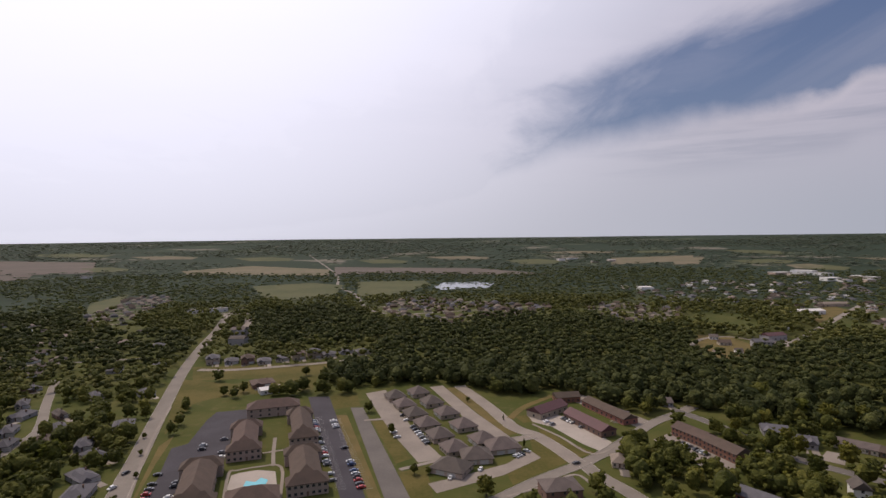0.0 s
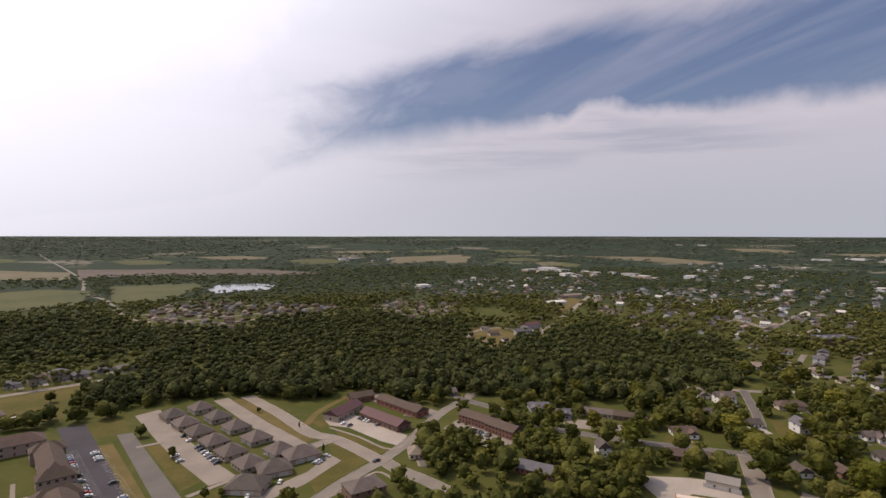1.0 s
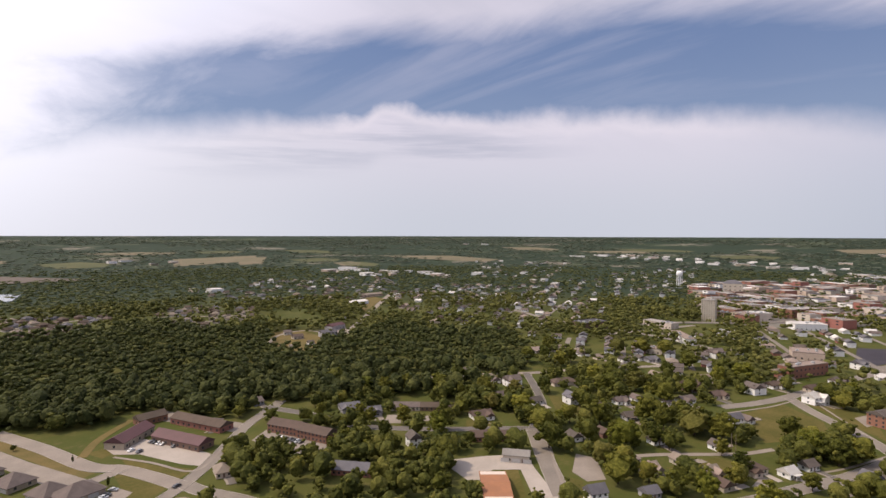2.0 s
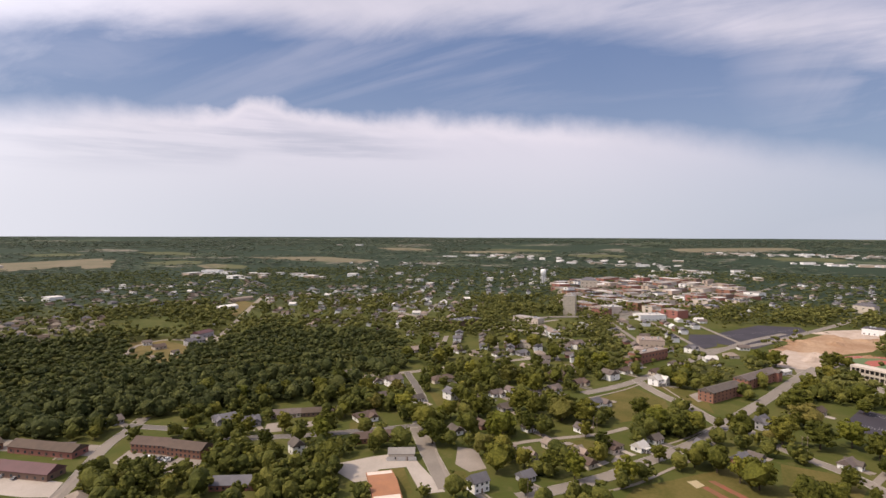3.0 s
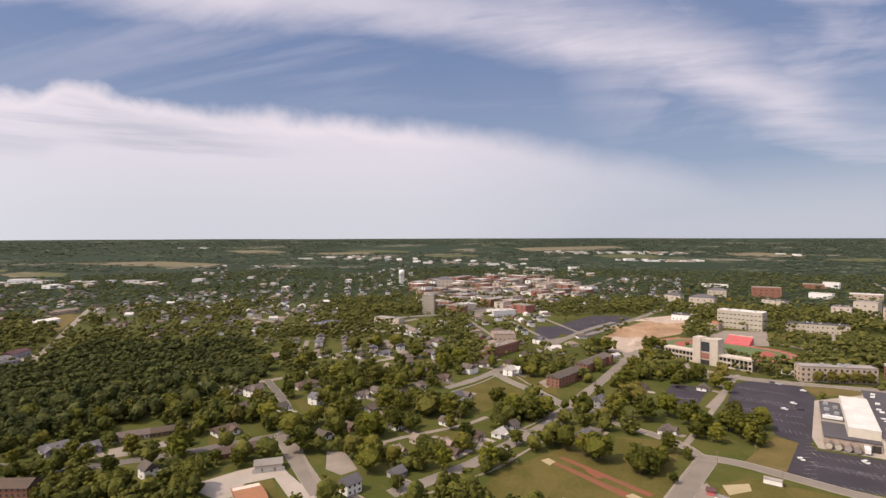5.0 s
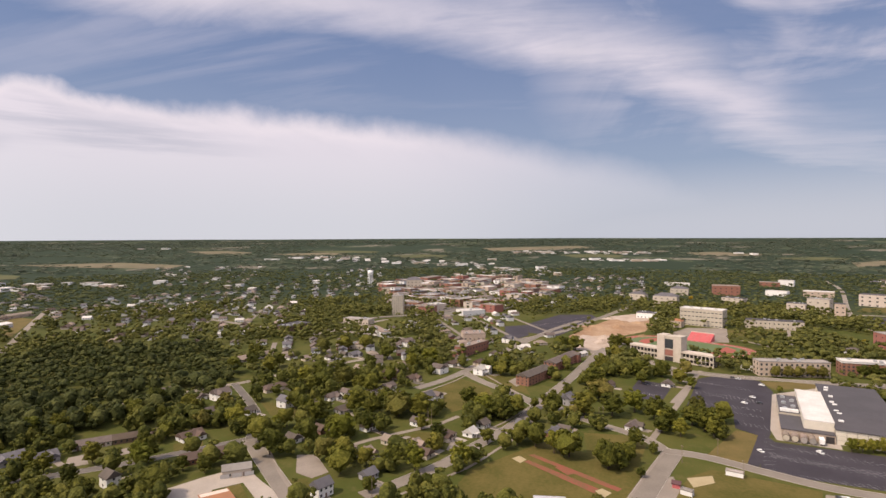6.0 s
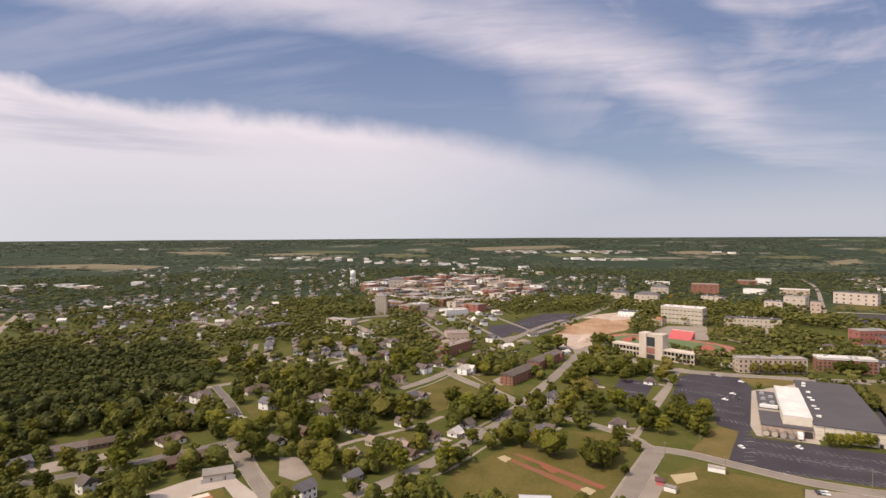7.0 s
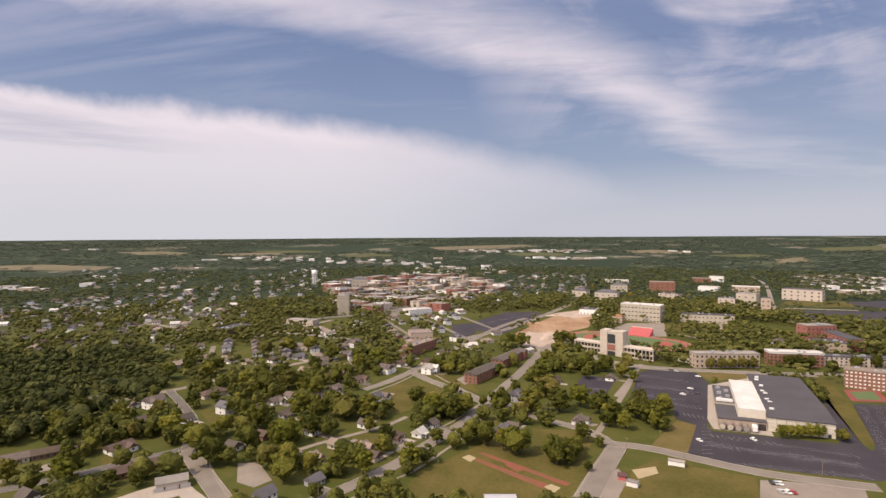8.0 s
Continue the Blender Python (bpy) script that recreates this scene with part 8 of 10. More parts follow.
# ---- town centre ----
water_tower(1264.6, 529.5, 40.5, 6.9)
building("tower_block", 805.7, 298.9, -78.0, 18.2, 18.0, 30.1, "flat", 0, "stone", "roof_gravel", "eleven-storey pale tan tower block with a flat roof", "tower block", 11, (6, 2, 0, 2), (1.1, 1.1), frames=False, over=0.15)
building("courthouse", 1212.2, 397.6, -71.1, 36.1, 24.0, 22.8, "hip", 7, "stone", "roof_slate", "pale stone courthouse with a green-grey hip roof", "courthouse", 3, (7, 3, 0, 3), (1.5, 1.7), frames=False, over=0.15)
building("town_building", 872.6, 293.2, -101.3, 29.0, 20.0, 11.7, "flat", 0, "brick_red", "roof_tan", "red brick town block with a tan flat roof", "building", 2, (5, 2, 0, 2), (1.5, 1.7), frames=False, over=0.15)
building("town_building", 820.3, 253.0, -102.0, 24.8, 18.0, 10.9, "flat", 0, "brick_red", "roof_maroon", "red painted town block with a flat roof", "building", 2, (4, 2, 0, 2), (1.5, 1.7), frames=False, over=0.15)
building("town_building", 866.7, 253.0, -42.5, 29.4, 26.0, 10.5, "flat", 0, "stone", "roof_white", "white flat-roofed town store", "building", 1, (5, 3, 0, 3), (1.5, 1.7), frames=False, over=0.15)
building("town_building", 943.5, 217.8, -26.6, 57.2, 24.0, 12.7, "flat", 0, "brick_red", "roof_gravel", "red brick town block with a flat roof", "building", 2, (11, 3, 0, 3), (1.5, 1.7), frames=False, over=0.15)
building("town_building", 823.2, 182.8, -52.9, 39.0, 26.0, 8.0, "flat", 0, "siding_white", "roof_white", "white flat-roofed town store", "building", 1, (7, 3, 0, 3), (1.5, 1.7), frames=False, over=0.15)
building("town_building", 702.3, 324.1, -102.9, 44.0, 16.0, 7.0, "flat", 0, "stone", "roof_gravel", "low grey hall with a flat roof", "building", 1, (9, 2, 0, 2), (1.5, 1.7), frames=False, over=0.15)
building("town_building", 621.9, 384.0, -15.0, 43.3, 26.0, 9.2, "flat", 0, "brick_brown", "roof_dark", "low dark-roofed brick hall", "building", 1, (8, 3, 0, 3), (1.5, 1.7), frames=False, over=0.15)
building("town_building", 684.1, 236.3, -70.9, 19.3, 18.0, 7.7, "flat", 0, "siding_white", "roof_white", "white flat-roofed town store", "building", 1, (3, 2, 0, 2), (1.5, 1.7), frames=False, over=0.15)
building("town_building", 624.0, 139.8, -70.8, 27.0, 26.0, 7.4, "flat", 0, "brick_tan", "roof_tan", "low tan brick town building", "building", 1, (5, 3, 0, 3), (1.5, 1.7), frames=False, over=0.15)
building("town_building", 542.4, 125.1, -22.6, 48.4, 12.0, 9.9, "flat", 0, "brick_red", "roof_tan", "two-storey red brick flats with a tan roof", "building", 2, (9, 1, 0, 1), (1.5, 1.7), frames=False, over=0.15)
building("town_building", 536.9, 258.4, -84.3, 40.1, 16.0, 5.4, "flat", 0, "siding_beige", "roof_tan", "low beige hall with a tan roof", "building", 1, (8, 2, 0, 2), (1.5, 1.7), frames=False, over=0.15)
building("town_building", 624.7, 263.9, -139.8, 57.1, 12.0, 6.9, "flat", 0, "siding_white", "roof_tan", "white house with a tan roof", "building", 1, (11, 1, 0, 1), (1.5, 1.7), frames=False, over=0.15)
thin([(602.3, 110.5), (614.8, 181.7), (768.4, 231.5), (900.0, 300.0), (872.9, 117.0), (708.4, 32.3)], 0.45, 37)
downtown([(992.9, 387.7), (1287.9, 512.0), (1464.4, 458.0), (1570.8, 366.6), (1611.1, 238.5), (1418.8, 125.0), (1287.7, 57.4), (995.8, 101.1), (854.3, 150.8), (808.6, 205.7), (791.1, 256.3)], -122.3, 21)
road([(685.9, 560.4), (640.0, 438.4), (639.5, 365.8), (626.9, 292.5), (601.1, 221.1)], 8, "street")
road([(698.0, 350.1), (759.4, 311.0), (821.3, 246.2), (972.1, 169.7), (1277.1, 88.2), (1620.6, 15.7)], 9, "street")
road([(599.8, 344.9), (682.4, 316.3), (745.8, 296.7)], 8, "concrete")
road([(360.4, 570.1), (420.4, 623.5), (515.3, 716.4), (611.4, 810.9), (734.2, 929.9)], 8, "concrete", "pale road between yards at the edge of a wood", False)
area("yard", [(306.0, 643.7), (335.0, 627.1), (334.2, 574.9), (291.4, 517.5), (259.1, 517.7), (269.8, 580.2)], "dry", "dry cleared ground beside houses", "yard")
area("yard", [(348.6, 602.9), (394.0, 617.2), (377.5, 575.1), (327.3, 552.4)], "concrete", "pale gravel yard before halls", "yard")
area("yard", [(542.9, 819.3), (634.3, 877.6), (627.9, 831.8), (500.2, 713.2)], "dry", "dry cleared ground beside houses", "yard")
road([(268.4, 581.5), (299.9, 617.9), (335.0, 627.1), (350.5, 601.0), (360.4, 570.1)], 5, "concrete", "pale loop lane round a cleared yard", False)
building("town_building", 339.0, 570.4, -10.2, 19.2, 13, 6.0, "gable", 2.6, "siding_grey", "roof_slate", "two-storey grey hall with a slate roof", "building", 2, (5, 2, 0, 1), (1.5, 1.5), frames=False, over=0.3)
building("town_building", 374.1, 608.6, 14.1, 24.5, 13, 5.5, "gable", 2.6, "siding_grey", "roof_maroon", "grey hall with a purple brown gable roof", "building", 1, (4, 2, 0, 1), (1.5, 1.5), frames=False, over=0.3)
building("town_building", 541.6, 797.6, 5.8, 39.7, 20, 5.5, "gable", 2.0, "siding_white", "roof_white", "low white hall with a pale metal roof", "building", 1, (5, 2, 0, 1), (1.5, 1.5), frames=False, over=0.3)
building("town_building", 636.3, 876.3, -0.3, 42.1, 14, 5.0, "gable", 2.2, "brick_tan", "roof_tan", "low tan hall with a tan roof", "building", 1, (5, 2, 0, 1), (1.5, 1.5), frames=False, over=0.3)
building("town_building", 305.7, 583.6, -9.1, 12.0, 10, 3.2, "gable", 2.4, "siding_beige", "roof_brown", "beige house with a brown roof beside a yard", "building", 1, (3, 1, 0, 1), (1.5, 1.5), frames=False, over=0.3)
building("town_building", 310.5, 616.0, -19.8, 9.1, 9, 3.2, "gable", 2.4, "siding_white", "roof_grey", "white house with a grey roof beside a yard", "building", 1, (3, 1, 0, 1), (1.5, 1.5), frames=False, over=0.3)
building("town_building", 298.8, 542.2, -16.3, 6.8, 8, 3.0, "gable", 2.0, "siding_white", "roof_grey", "white shed with a grey roof beside a yard", "building", 1, (2, 1, 0, 1), (1.5, 1.5), frames=False, over=0.3)
building("town_building", 274.8, 539.6, -14.7, 5.9, 7, 2.8, "gable", 1.6, "siding_beige", "roof_tan", "beige shed with a tan roof beside a yard", "building", 1, (2, 1, 0, 1), (1.5, 1.5), frames=False, over=0.3)
building("town_building", 433.6, 675.2, 30.4, 21.9, 10, 3.2, "gable", 2.2, "siding_white", "roof_white", "small white house with a pale roof", "building", 1, (2, 1, 0, 1), (1.5, 1.5), frames=False, over=0.3)
building("town_building", -379.0, 895.7, 20.9, 61.1, 14.0, 5.5, "flat", 2.5, "siding_white", "roof_gravel", "long low pale storage building", "building", 1, (12, 1, 0, 1), (1.5, 1.7), frames=False, over=0.15)
building("town_building", -245.3, 669.7, -3.5, 17.6, 16.0, 9.6, "gable", 2.5, "siding_grey", "roof_grey", "grey two-storey building beside a lot", "building", 2, (3, 2, 0, 2), (1.5, 1.7), frames=False, over=0.15)
building("town_building", -228.3, 619.6, -3.2, 18.2, 14.0, 7.6, "gable", 2.5, "siding_grey", "roof_grey", "grey low building beside a lot", "building", 1, (3, 1, 0, 1), (1.5, 1.7), frames=False, over=0.15)
area("parking_lot", [(-290.0, 815.3), (-284.8, 832.0), (-222.6, 635.4), (-224.8, 612.3), (-241.3, 654.1)], "concrete", "pale concrete lot beside buildings", "parking lot")

# ---- distant stores and works ----
building("store", 2147.3, 1350.8, -71.3, 64.0, 18.0, 5.0, "flat", 0, "siding_white", "roof_white", "distant white flat-roofed store", "store", 1, (0, 0, 0, 0), over=0.1, doors=(), group="distant stores")
building("store", 2261.9, 1283.1, -77.8, 44.8, 30.1, 7.9, "flat", 0, "siding_white", "roof_gravel", "distant pale flat-roofed store", "store", 1, (0, 0, 0, 0), over=0.1, doors=(), group="distant stores")
building("store", 2344.3, 1190.5, -77.4, 36.2, 30.2, 6.5, "flat", 0, "brick_tan", "roof_white", "distant tan store with a white roof", "store", 1, (0, 0, 0, 0), over=0.1, doors=(), group="distant stores")
building("store", 2269.9, 1052.5, -66.2, 43.1, 18.2, 7.1, "flat", 0, "stone", "roof_white", "distant pale store with a white roof", "store", 1, (0, 0, 0, 0), over=0.1, doors=(), group="distant stores")
building("store", 2131.8, 807.3, -73.0, 30.6, 30.0, 7.7, "flat", 0, "siding_white", "roof_white", "distant white flat-roofed store", "store", 1, (0, 0, 0, 0), over=0.1, doors=(), group="distant stores")
building("store", 2086.4, 741.2, -78.6, 37.1, 30.3, 5.6, "flat", 0, "siding_white", "roof_gravel", "distant pale flat-roofed store", "store", 1, (0, 0, 0, 0), over=0.1, doors=(), group="distant stores")
building("store", 2085.9, 644.2, -66.0, 43.9, 18.5, 8.0, "flat", 0, "brick_tan", "roof_white", "distant tan store with a white roof", "store", 1, (0, 0, 0, 0), over=0.1, doors=(), group="distant stores")
building("store", 2027.2, 535.3, -68.8, 35.2, 29.8, 6.0, "flat", 0, "stone", "roof_white", "distant pale store with a white roof", "store", 1, (0, 0, 0, 0), over=0.1, doors=(), group="distant stores")
building("store", 2049.7, 462.3, -68.8, 45.8, 30.4, 7.5, "flat", 0, "siding_white", "roof_white", "distant white flat-roofed store", "store", 1, (0, 0, 0, 0), over=0.1, doors=(), group="distant stores")
building("store", 2016.0, 379.3, -75.5, 34.5, 18.7, 7.3, "flat", 0, "siding_white", "roof_gravel", "distant pale flat-roofed store", "store", 1, (0, 0, 0, 0), over=0.1, doors=(), group="distant stores")
building("store", 2941.8, 335.1, -78.6, 51.0, 29.7, 6.3, "flat", 0, "brick_tan", "roof_white", "distant tan store with a white roof", "store", 1, (0, 0, 0, 0), over=0.1, doors=(), group="distant stores")
building("store", 2922.4, 188.8, -78.3, 60.6, 30.5, 8.0, "flat", 0, "stone", "roof_white", "distant pale store with a white roof", "store", 1, (0, 0, 0, 0), over=0.1, doors=(), group="distant stores")
building("store", 2947.9, 49.6, -77.4, 50.8, 18.9, 5.3, "flat", 0, "siding_white", "roof_white", "distant white flat-roofed store", "store", 1, (0, 0, 0, 0), over=0.1, doors=(), group="distant stores")
building("store", 3014.3, -61.2, -69.2, 45.0, 29.6, 7.8, "flat", 0, "siding_white", "roof_gravel", "distant pale flat-roofed store", "store", 1, (0, 0, 0, 0), over=0.1, doors=(), group="distant stores")
building("store", 2937.7, -191.8, -71.3, 67.7, 30.6, 6.8, "flat", 0, "brick_tan", "roof_white", "distant tan store with a white roof", "store", 1, (0, 0, 0, 0), over=0.1, doors=(), group="distant stores")
building("store", 2905.2, -291.4, -64.2, 50.4, 19.2, 6.8, "flat", 0, "stone", "roof_white", "distant pale store with a white roof", "store", 1, (0, 0, 0, 0), over=0.1, doors=(), group="distant stores")
building("store", 2435.1, -48.1, -69.2, 42.1, 29.4, 7.8, "flat", 0, "siding_white", "roof_white", "distant white flat-roofed store", "store", 1, (0, 0, 0, 0), over=0.1, doors=(), group="distant stores")
building("store", 2384.7, -133.5, -65.7, 49.6, 30.7, 5.3, "flat", 0, "siding_white", "roof_gravel", "distant pale flat-roofed store", "store", 1, (0, 0, 0, 0), over=0.1, doors=(), group="distant stores")
building("store", 2368.0, -216.2, -78.6, 41.1, 19.4, 8.0, "flat", 0, "brick_tan", "roof_white", "distant tan store with a white roof", "store", 1, (0, 0, 0, 0), over=0.1, doors=(), group="distant stores")
building("store", 2379.1, -279.0, -72.4, 40.2, 29.3, 6.3, "flat", 0, "stone", "roof_white", "distant pale store with a white roof", "store", 1, (0, 0, 0, 0), over=0.1, doors=(), group="distant stores")
building("store", 1018.6, 1517.7, -63.4, 57.5, 30.8, 7.3, "flat", 0, "siding_white", "roof_white", "distant white flat-roofed store", "store", 1, (0, 0, 0, 0), over=0.1, doors=(), group="distant stores")
building("store", 1019.2, 1443.0, -75.5, 44.2, 19.6, 7.5, "flat", 0, "siding_white", "roof_gravel", "distant pale flat-roofed store", "store", 1, (0, 0, 0, 0), over=0.1, doors=(), group="distant stores")
building("store", 1044.6, 1350.9, -67.8, 34.2, 29.2, 6.0, "flat", 0, "brick_tan", "roof_white", "distant tan store with a white roof", "store", 1, (0, 0, 0, 0), over=0.1, doors=(), group="distant stores")
building("store", 1034.8, 1298.4, -76.3, 19.4, 30.9, 8.0, "flat", 0, "stone", "roof_white", "distant pale store with a white roof", "store", 1, (0, 0, 0, 0), over=0.1, doors=(), group="distant stores")
building("store", 1100.1, 1304.1, -63.0, 19.9, 19.9, 5.6, "flat", 0, "siding_white", "roof_white", "distant white flat-roofed store", "store", 1, (0, 0, 0, 0), over=0.1, doors=(), group="distant stores")
building("store", 1100.7, 1224.1, -73.7, 46.7, 29.0, 7.7, "flat", 0, "siding_white", "roof_gravel", "distant pale flat-roofed store", "store", 1, (0, 0, 0, 0), over=0.1, doors=(), group="distant stores")
building("store", 1080.6, 1154.5, -72.7, 31.7, 31.0, 7.1, "flat", 0, "brick_tan", "roof_white", "distant tan store with a white roof", "store", 1, (0, 0, 0, 0), over=0.1, doors=(), group="distant stores")
building("store", 1069.1, 1105.4, -78.5, 20.6, 20.1, 6.5, "flat", 0, "stone", "roof_white", "distant pale store with a white roof", "store", 1, (0, 0, 0, 0), over=0.1, doors=(), group="distant stores")
building("store", 1189.9, 1095.4, -67.2, 27.0, 28.9, 7.9, "flat", 0, "siding_white", "roof_white", "distant white flat-roofed store", "store", 1, (0, 0, 0, 0), over=0.1, doors=(), group="distant stores")
building("store", 1329.1, 1031.4, -65.7, 22.6, 31.1, 5.0, "flat", 0, "siding_white", "roof_gravel", "distant pale flat-roofed store", "store", 1, (0, 0, 0, 0), over=0.1, doors=(), group="distant stores")
building("store", 1123.5, 843.7, -74.3, 16.5, 20.3, 7.9, "flat", 0, "brick_tan", "roof_white", "distant tan store with a white roof", "store", 1, (0, 0, 0, 0), over=0.1, doors=(), group="distant stores")
building("store", 1091.2, 756.3, -73.4, 15.6, 28.7, 6.5, "flat", 0, "stone", "roof_white", "distant pale store with a white roof", "store", 1, (0, 0, 0, 0), over=0.1, doors=(), group="distant stores")
building("store", 1307.2, 701.4, -68.2, 15.0, 31.2, 7.1, "flat", 0, "siding_white", "roof_white", "distant white flat-roofed store", "store", 1, (0, 0, 0, 0), over=0.1, doors=(), group="distant stores")
building("store", 1171.2, 843.4, -78.6, 14.6, 20.6, 7.6, "flat", 0, "siding_white", "roof_gravel", "distant pale flat-roofed store", "store", 1, (0, 0, 0, 0), over=0.1, doors=(), group="distant stores")
building("store", 2367.3, 393.2, -78.4, 40.2, 28.6, 5.6, "flat", 0, "brick_tan", "roof_white", "distant tan store with a white roof", "store", 1, (0, 0, 0, 0), over=0.1, doors=(), group="distant stores")
building("store", 1862.1, 273.6, -72.0, 28.5, 31.3, 8.0, "flat", 0, "stone", "roof_white", "distant pale store with a white roof", "store", 1, (0, 0, 0, 0), over=0.1, doors=(), group="distant stores")
building("store", 1826.6, 231.2, -64.0, 34.1, 20.8, 6.0, "flat", 0, "siding_white", "roof_white", "distant white flat-roofed store", "store", 1, (0, 0, 0, 0), over=0.1, doors=(), group="distant stores")
building("store", 1946.8, 148.2, -65.4, 32.8, 28.4, 7.5, "flat", 0, "siding_white", "roof_gravel", "distant pale flat-roofed store", "store", 1, (0, 0, 0, 0), over=0.1, doors=(), group="distant stores")
building("store", 1696.9, 80.8, -75.8, 20.1, 31.3, 7.3, "flat", 0, "brick_tan", "roof_white", "distant tan store with a white roof", "store", 1, (0, 0, 0, 0), over=0.1, doors=(), group="distant stores")
building("store", 2603.7, 2474.2, -62.9, 35.8, 21.0, 6.3, "flat", 0, "stone", "roof_white", "distant pale store with a white roof", "store", 1, (0, 0, 0, 0), over=0.1, doors=(), group="distant stores")
building("store", 2673.2, 2366.2, -77.4, 41.5, 28.3, 8.0, "flat", 0, "siding_white", "roof_white", "distant white flat-roofed store", "store", 1, (0, 0, 0, 0), over=0.1, doors=(), group="distant stores")
building("store", 553.6, 2271.5, 6.8, 42.5, 18.0, 5.0, "flat", 0, "siding_white", "roof_white", "distant white flat-roofed store", "store", 1, (0, 0, 0, 0), over=0.1, doors=(), group="distant stores")
building("store", 494.6, 2217.7, 6.6, 26.3, 30.1, 7.9, "flat", 0, "siding_white", "roof_gravel", "distant pale flat-roofed store", "store", 1, (0, 0, 0, 0), over=0.1, doors=(), group="distant stores")
building("store", 932.8, 1489.4, 7.9, 49.9, 30.2, 6.5, "flat", 0, "brick_tan", "roof_white", "distant tan store with a white roof", "store", 1, (0, 0, 0, 0), over=0.1, doors=(), group="distant stores")
building("store", 943.0, 1434.6, -0.0, 39.0, 18.2, 7.1, "flat", 0, "stone", "roof_white", "distant pale store with a white roof", "store", 1, (0, 0, 0, 0), over=0.1, doors=(), group="distant stores")
building("store", 942.2, 1309.6, -2.5, 32.0, 30.0, 7.7, "flat", 0, "siding_white", "roof_white", "distant white flat-roofed store", "store", 1, (0, 0, 0, 0), over=0.1, doors=(), group="distant stores")
building("store", 953.2, 1278.9, -1.4, 18.5, 30.3, 5.6, "flat", 0, "siding_white", "roof_gravel", "distant pale flat-roofed store", "store", 1, (0, 0, 0, 0), over=0.1, doors=(), group="distant stores")
building("store", 985.9, 1244.9, -7.5, 18.4, 18.5, 8.0, "flat", 0, "brick_tan", "roof_white", "distant tan store with a white roof", "store", 1, (0, 0, 0, 0), over=0.1, doors=(), group="distant stores")
building("store", 409.8, 1199.3, 2.1, 10.5, 29.8, 6.0, "flat", 0, "stone", "roof_white", "distant pale store with a white roof", "store", 1, (0, 0, 0, 0), over=0.1, doors=(), group="distant stores")
building("store", 437.9, 1158.6, 1.4, 26.6, 30.4, 7.5, "flat", 0, "siding_white", "roof_white", "distant white flat-roofed store", "store", 1, (0, 0, 0, 0), over=0.1, doors=(), group="distant stores")
building("store", -1033.6, 1600.1, 1.7, 34.6, 18.7, 7.3, "flat", 0, "siding_white", "roof_gravel", "distant pale flat-roofed store", "store", 1, (0, 0, 0, 0), over=0.1, doors=(), group="distant stores")
building("store", 589.2, 2067.3, -7.7, 24.9, 29.7, 6.3, "flat", 0, "brick_tan", "roof_white", "distant tan store with a white roof", "store", 1, (0, 0, 0, 0), over=0.1, doors=(), group="distant stores")
building("store", 666.5, 2108.9, 1.0, 25.6, 30.5, 8.0, "flat", 0, "stone", "roof_white", "distant pale store with a white roof", "store", 1, (0, 0, 0, 0), over=0.1, doors=(), group="distant stores")
building("store", 2902.7, -735.5, -76.6, 40.1, 18.0, 5.0, "flat", 0, "siding_white", "roof_white", "distant white flat-roofed store", "store", 1, (0, 0, 0, 0), over=0.1, doors=(), group="distant stores")
building("store", 2802.0, -775.8, -75.9, 24.3, 30.1, 7.9, "flat", 0, "siding_white", "roof_gravel", "distant pale flat-roofed store", "store", 1, (0, 0, 0, 0), over=0.1, doors=(), group="distant stores")
building("store", 1197.5, -642.6, -89.5, 27.6, 30.2, 6.5, "flat", 0, "brick_tan", "roof_white", "distant tan store with a white roof", "store", 1, (0, 0, 0, 0), over=0.1, doors=(), group="distant stores")
building("store", 1201.5, -686.9, -76.9, 25.8, 18.2, 7.1, "flat", 0, "stone", "roof_white", "distant pale store with a white roof", "store", 1, (0, 0, 0, 0), over=0.1, doors=(), group="distant stores")
building("store", 1290.0, -657.7, -83.7, 19.6, 30.0, 7.7, "flat", 0, "siding_white", "roof_white", "distant white flat-roofed store", "store", 1, (0, 0, 0, 0), over=0.1, doors=(), group="distant stores")
building("store", 1293.2, -761.4, -73.7, 20.3, 30.3, 5.6, "flat", 0, "siding_white", "roof_gravel", "distant pale flat-roofed store", "store", 1, (0, 0, 0, 0), over=0.1, doors=(), group="distant stores")

# ---- streets of houses ----
quarter([(-122.6, 908.9), (-49.8, 1068.9), (46.7, 1003.8), (124.5, 962.8), (200.8, 902.6), (146.6, 810.4), (58.9, 762.9), (10.9, 727.7), (-72.1, 815.8)], 20.0, 19, 26, (1, 2, 3, 7), 1, 0.8, sparse=0.6, size=0.85, street="concrete")
quarter([(216.4, 853.6), (279.9, 948.6), (350.1, 926.5), (386.8, 839.6), (364.5, 782.4), (268.8, 692.5), (229.1, 750.6)], -35.0, 19, 26, (1, 2, 3, 7), 2, 0.8, sparse=0.6, size=0.85, street="concrete")
quarter([(-556.9, 852.8), (-614.0, 1013.6), (-636.1, 1170.8), (-532.0, 1117.3), (-483.3, 961.9), (-437.0, 773.1), (-473.5, 742.3)], 35.0, 17, 24, (1, 2, 7, 1), 3, 0.8, sparse=0.9, size=0.75, street="concrete")
quarter([(-518.0, 635.6), (-426.8, 647.4), (-309.4, 640.5), (-247.9, 490.9), (-266.4, 437.0), (-360.3, 440.8)], 15.0, 34, 40, (0, 1, 2, 3), 4, 0.5, sparse=0.35)
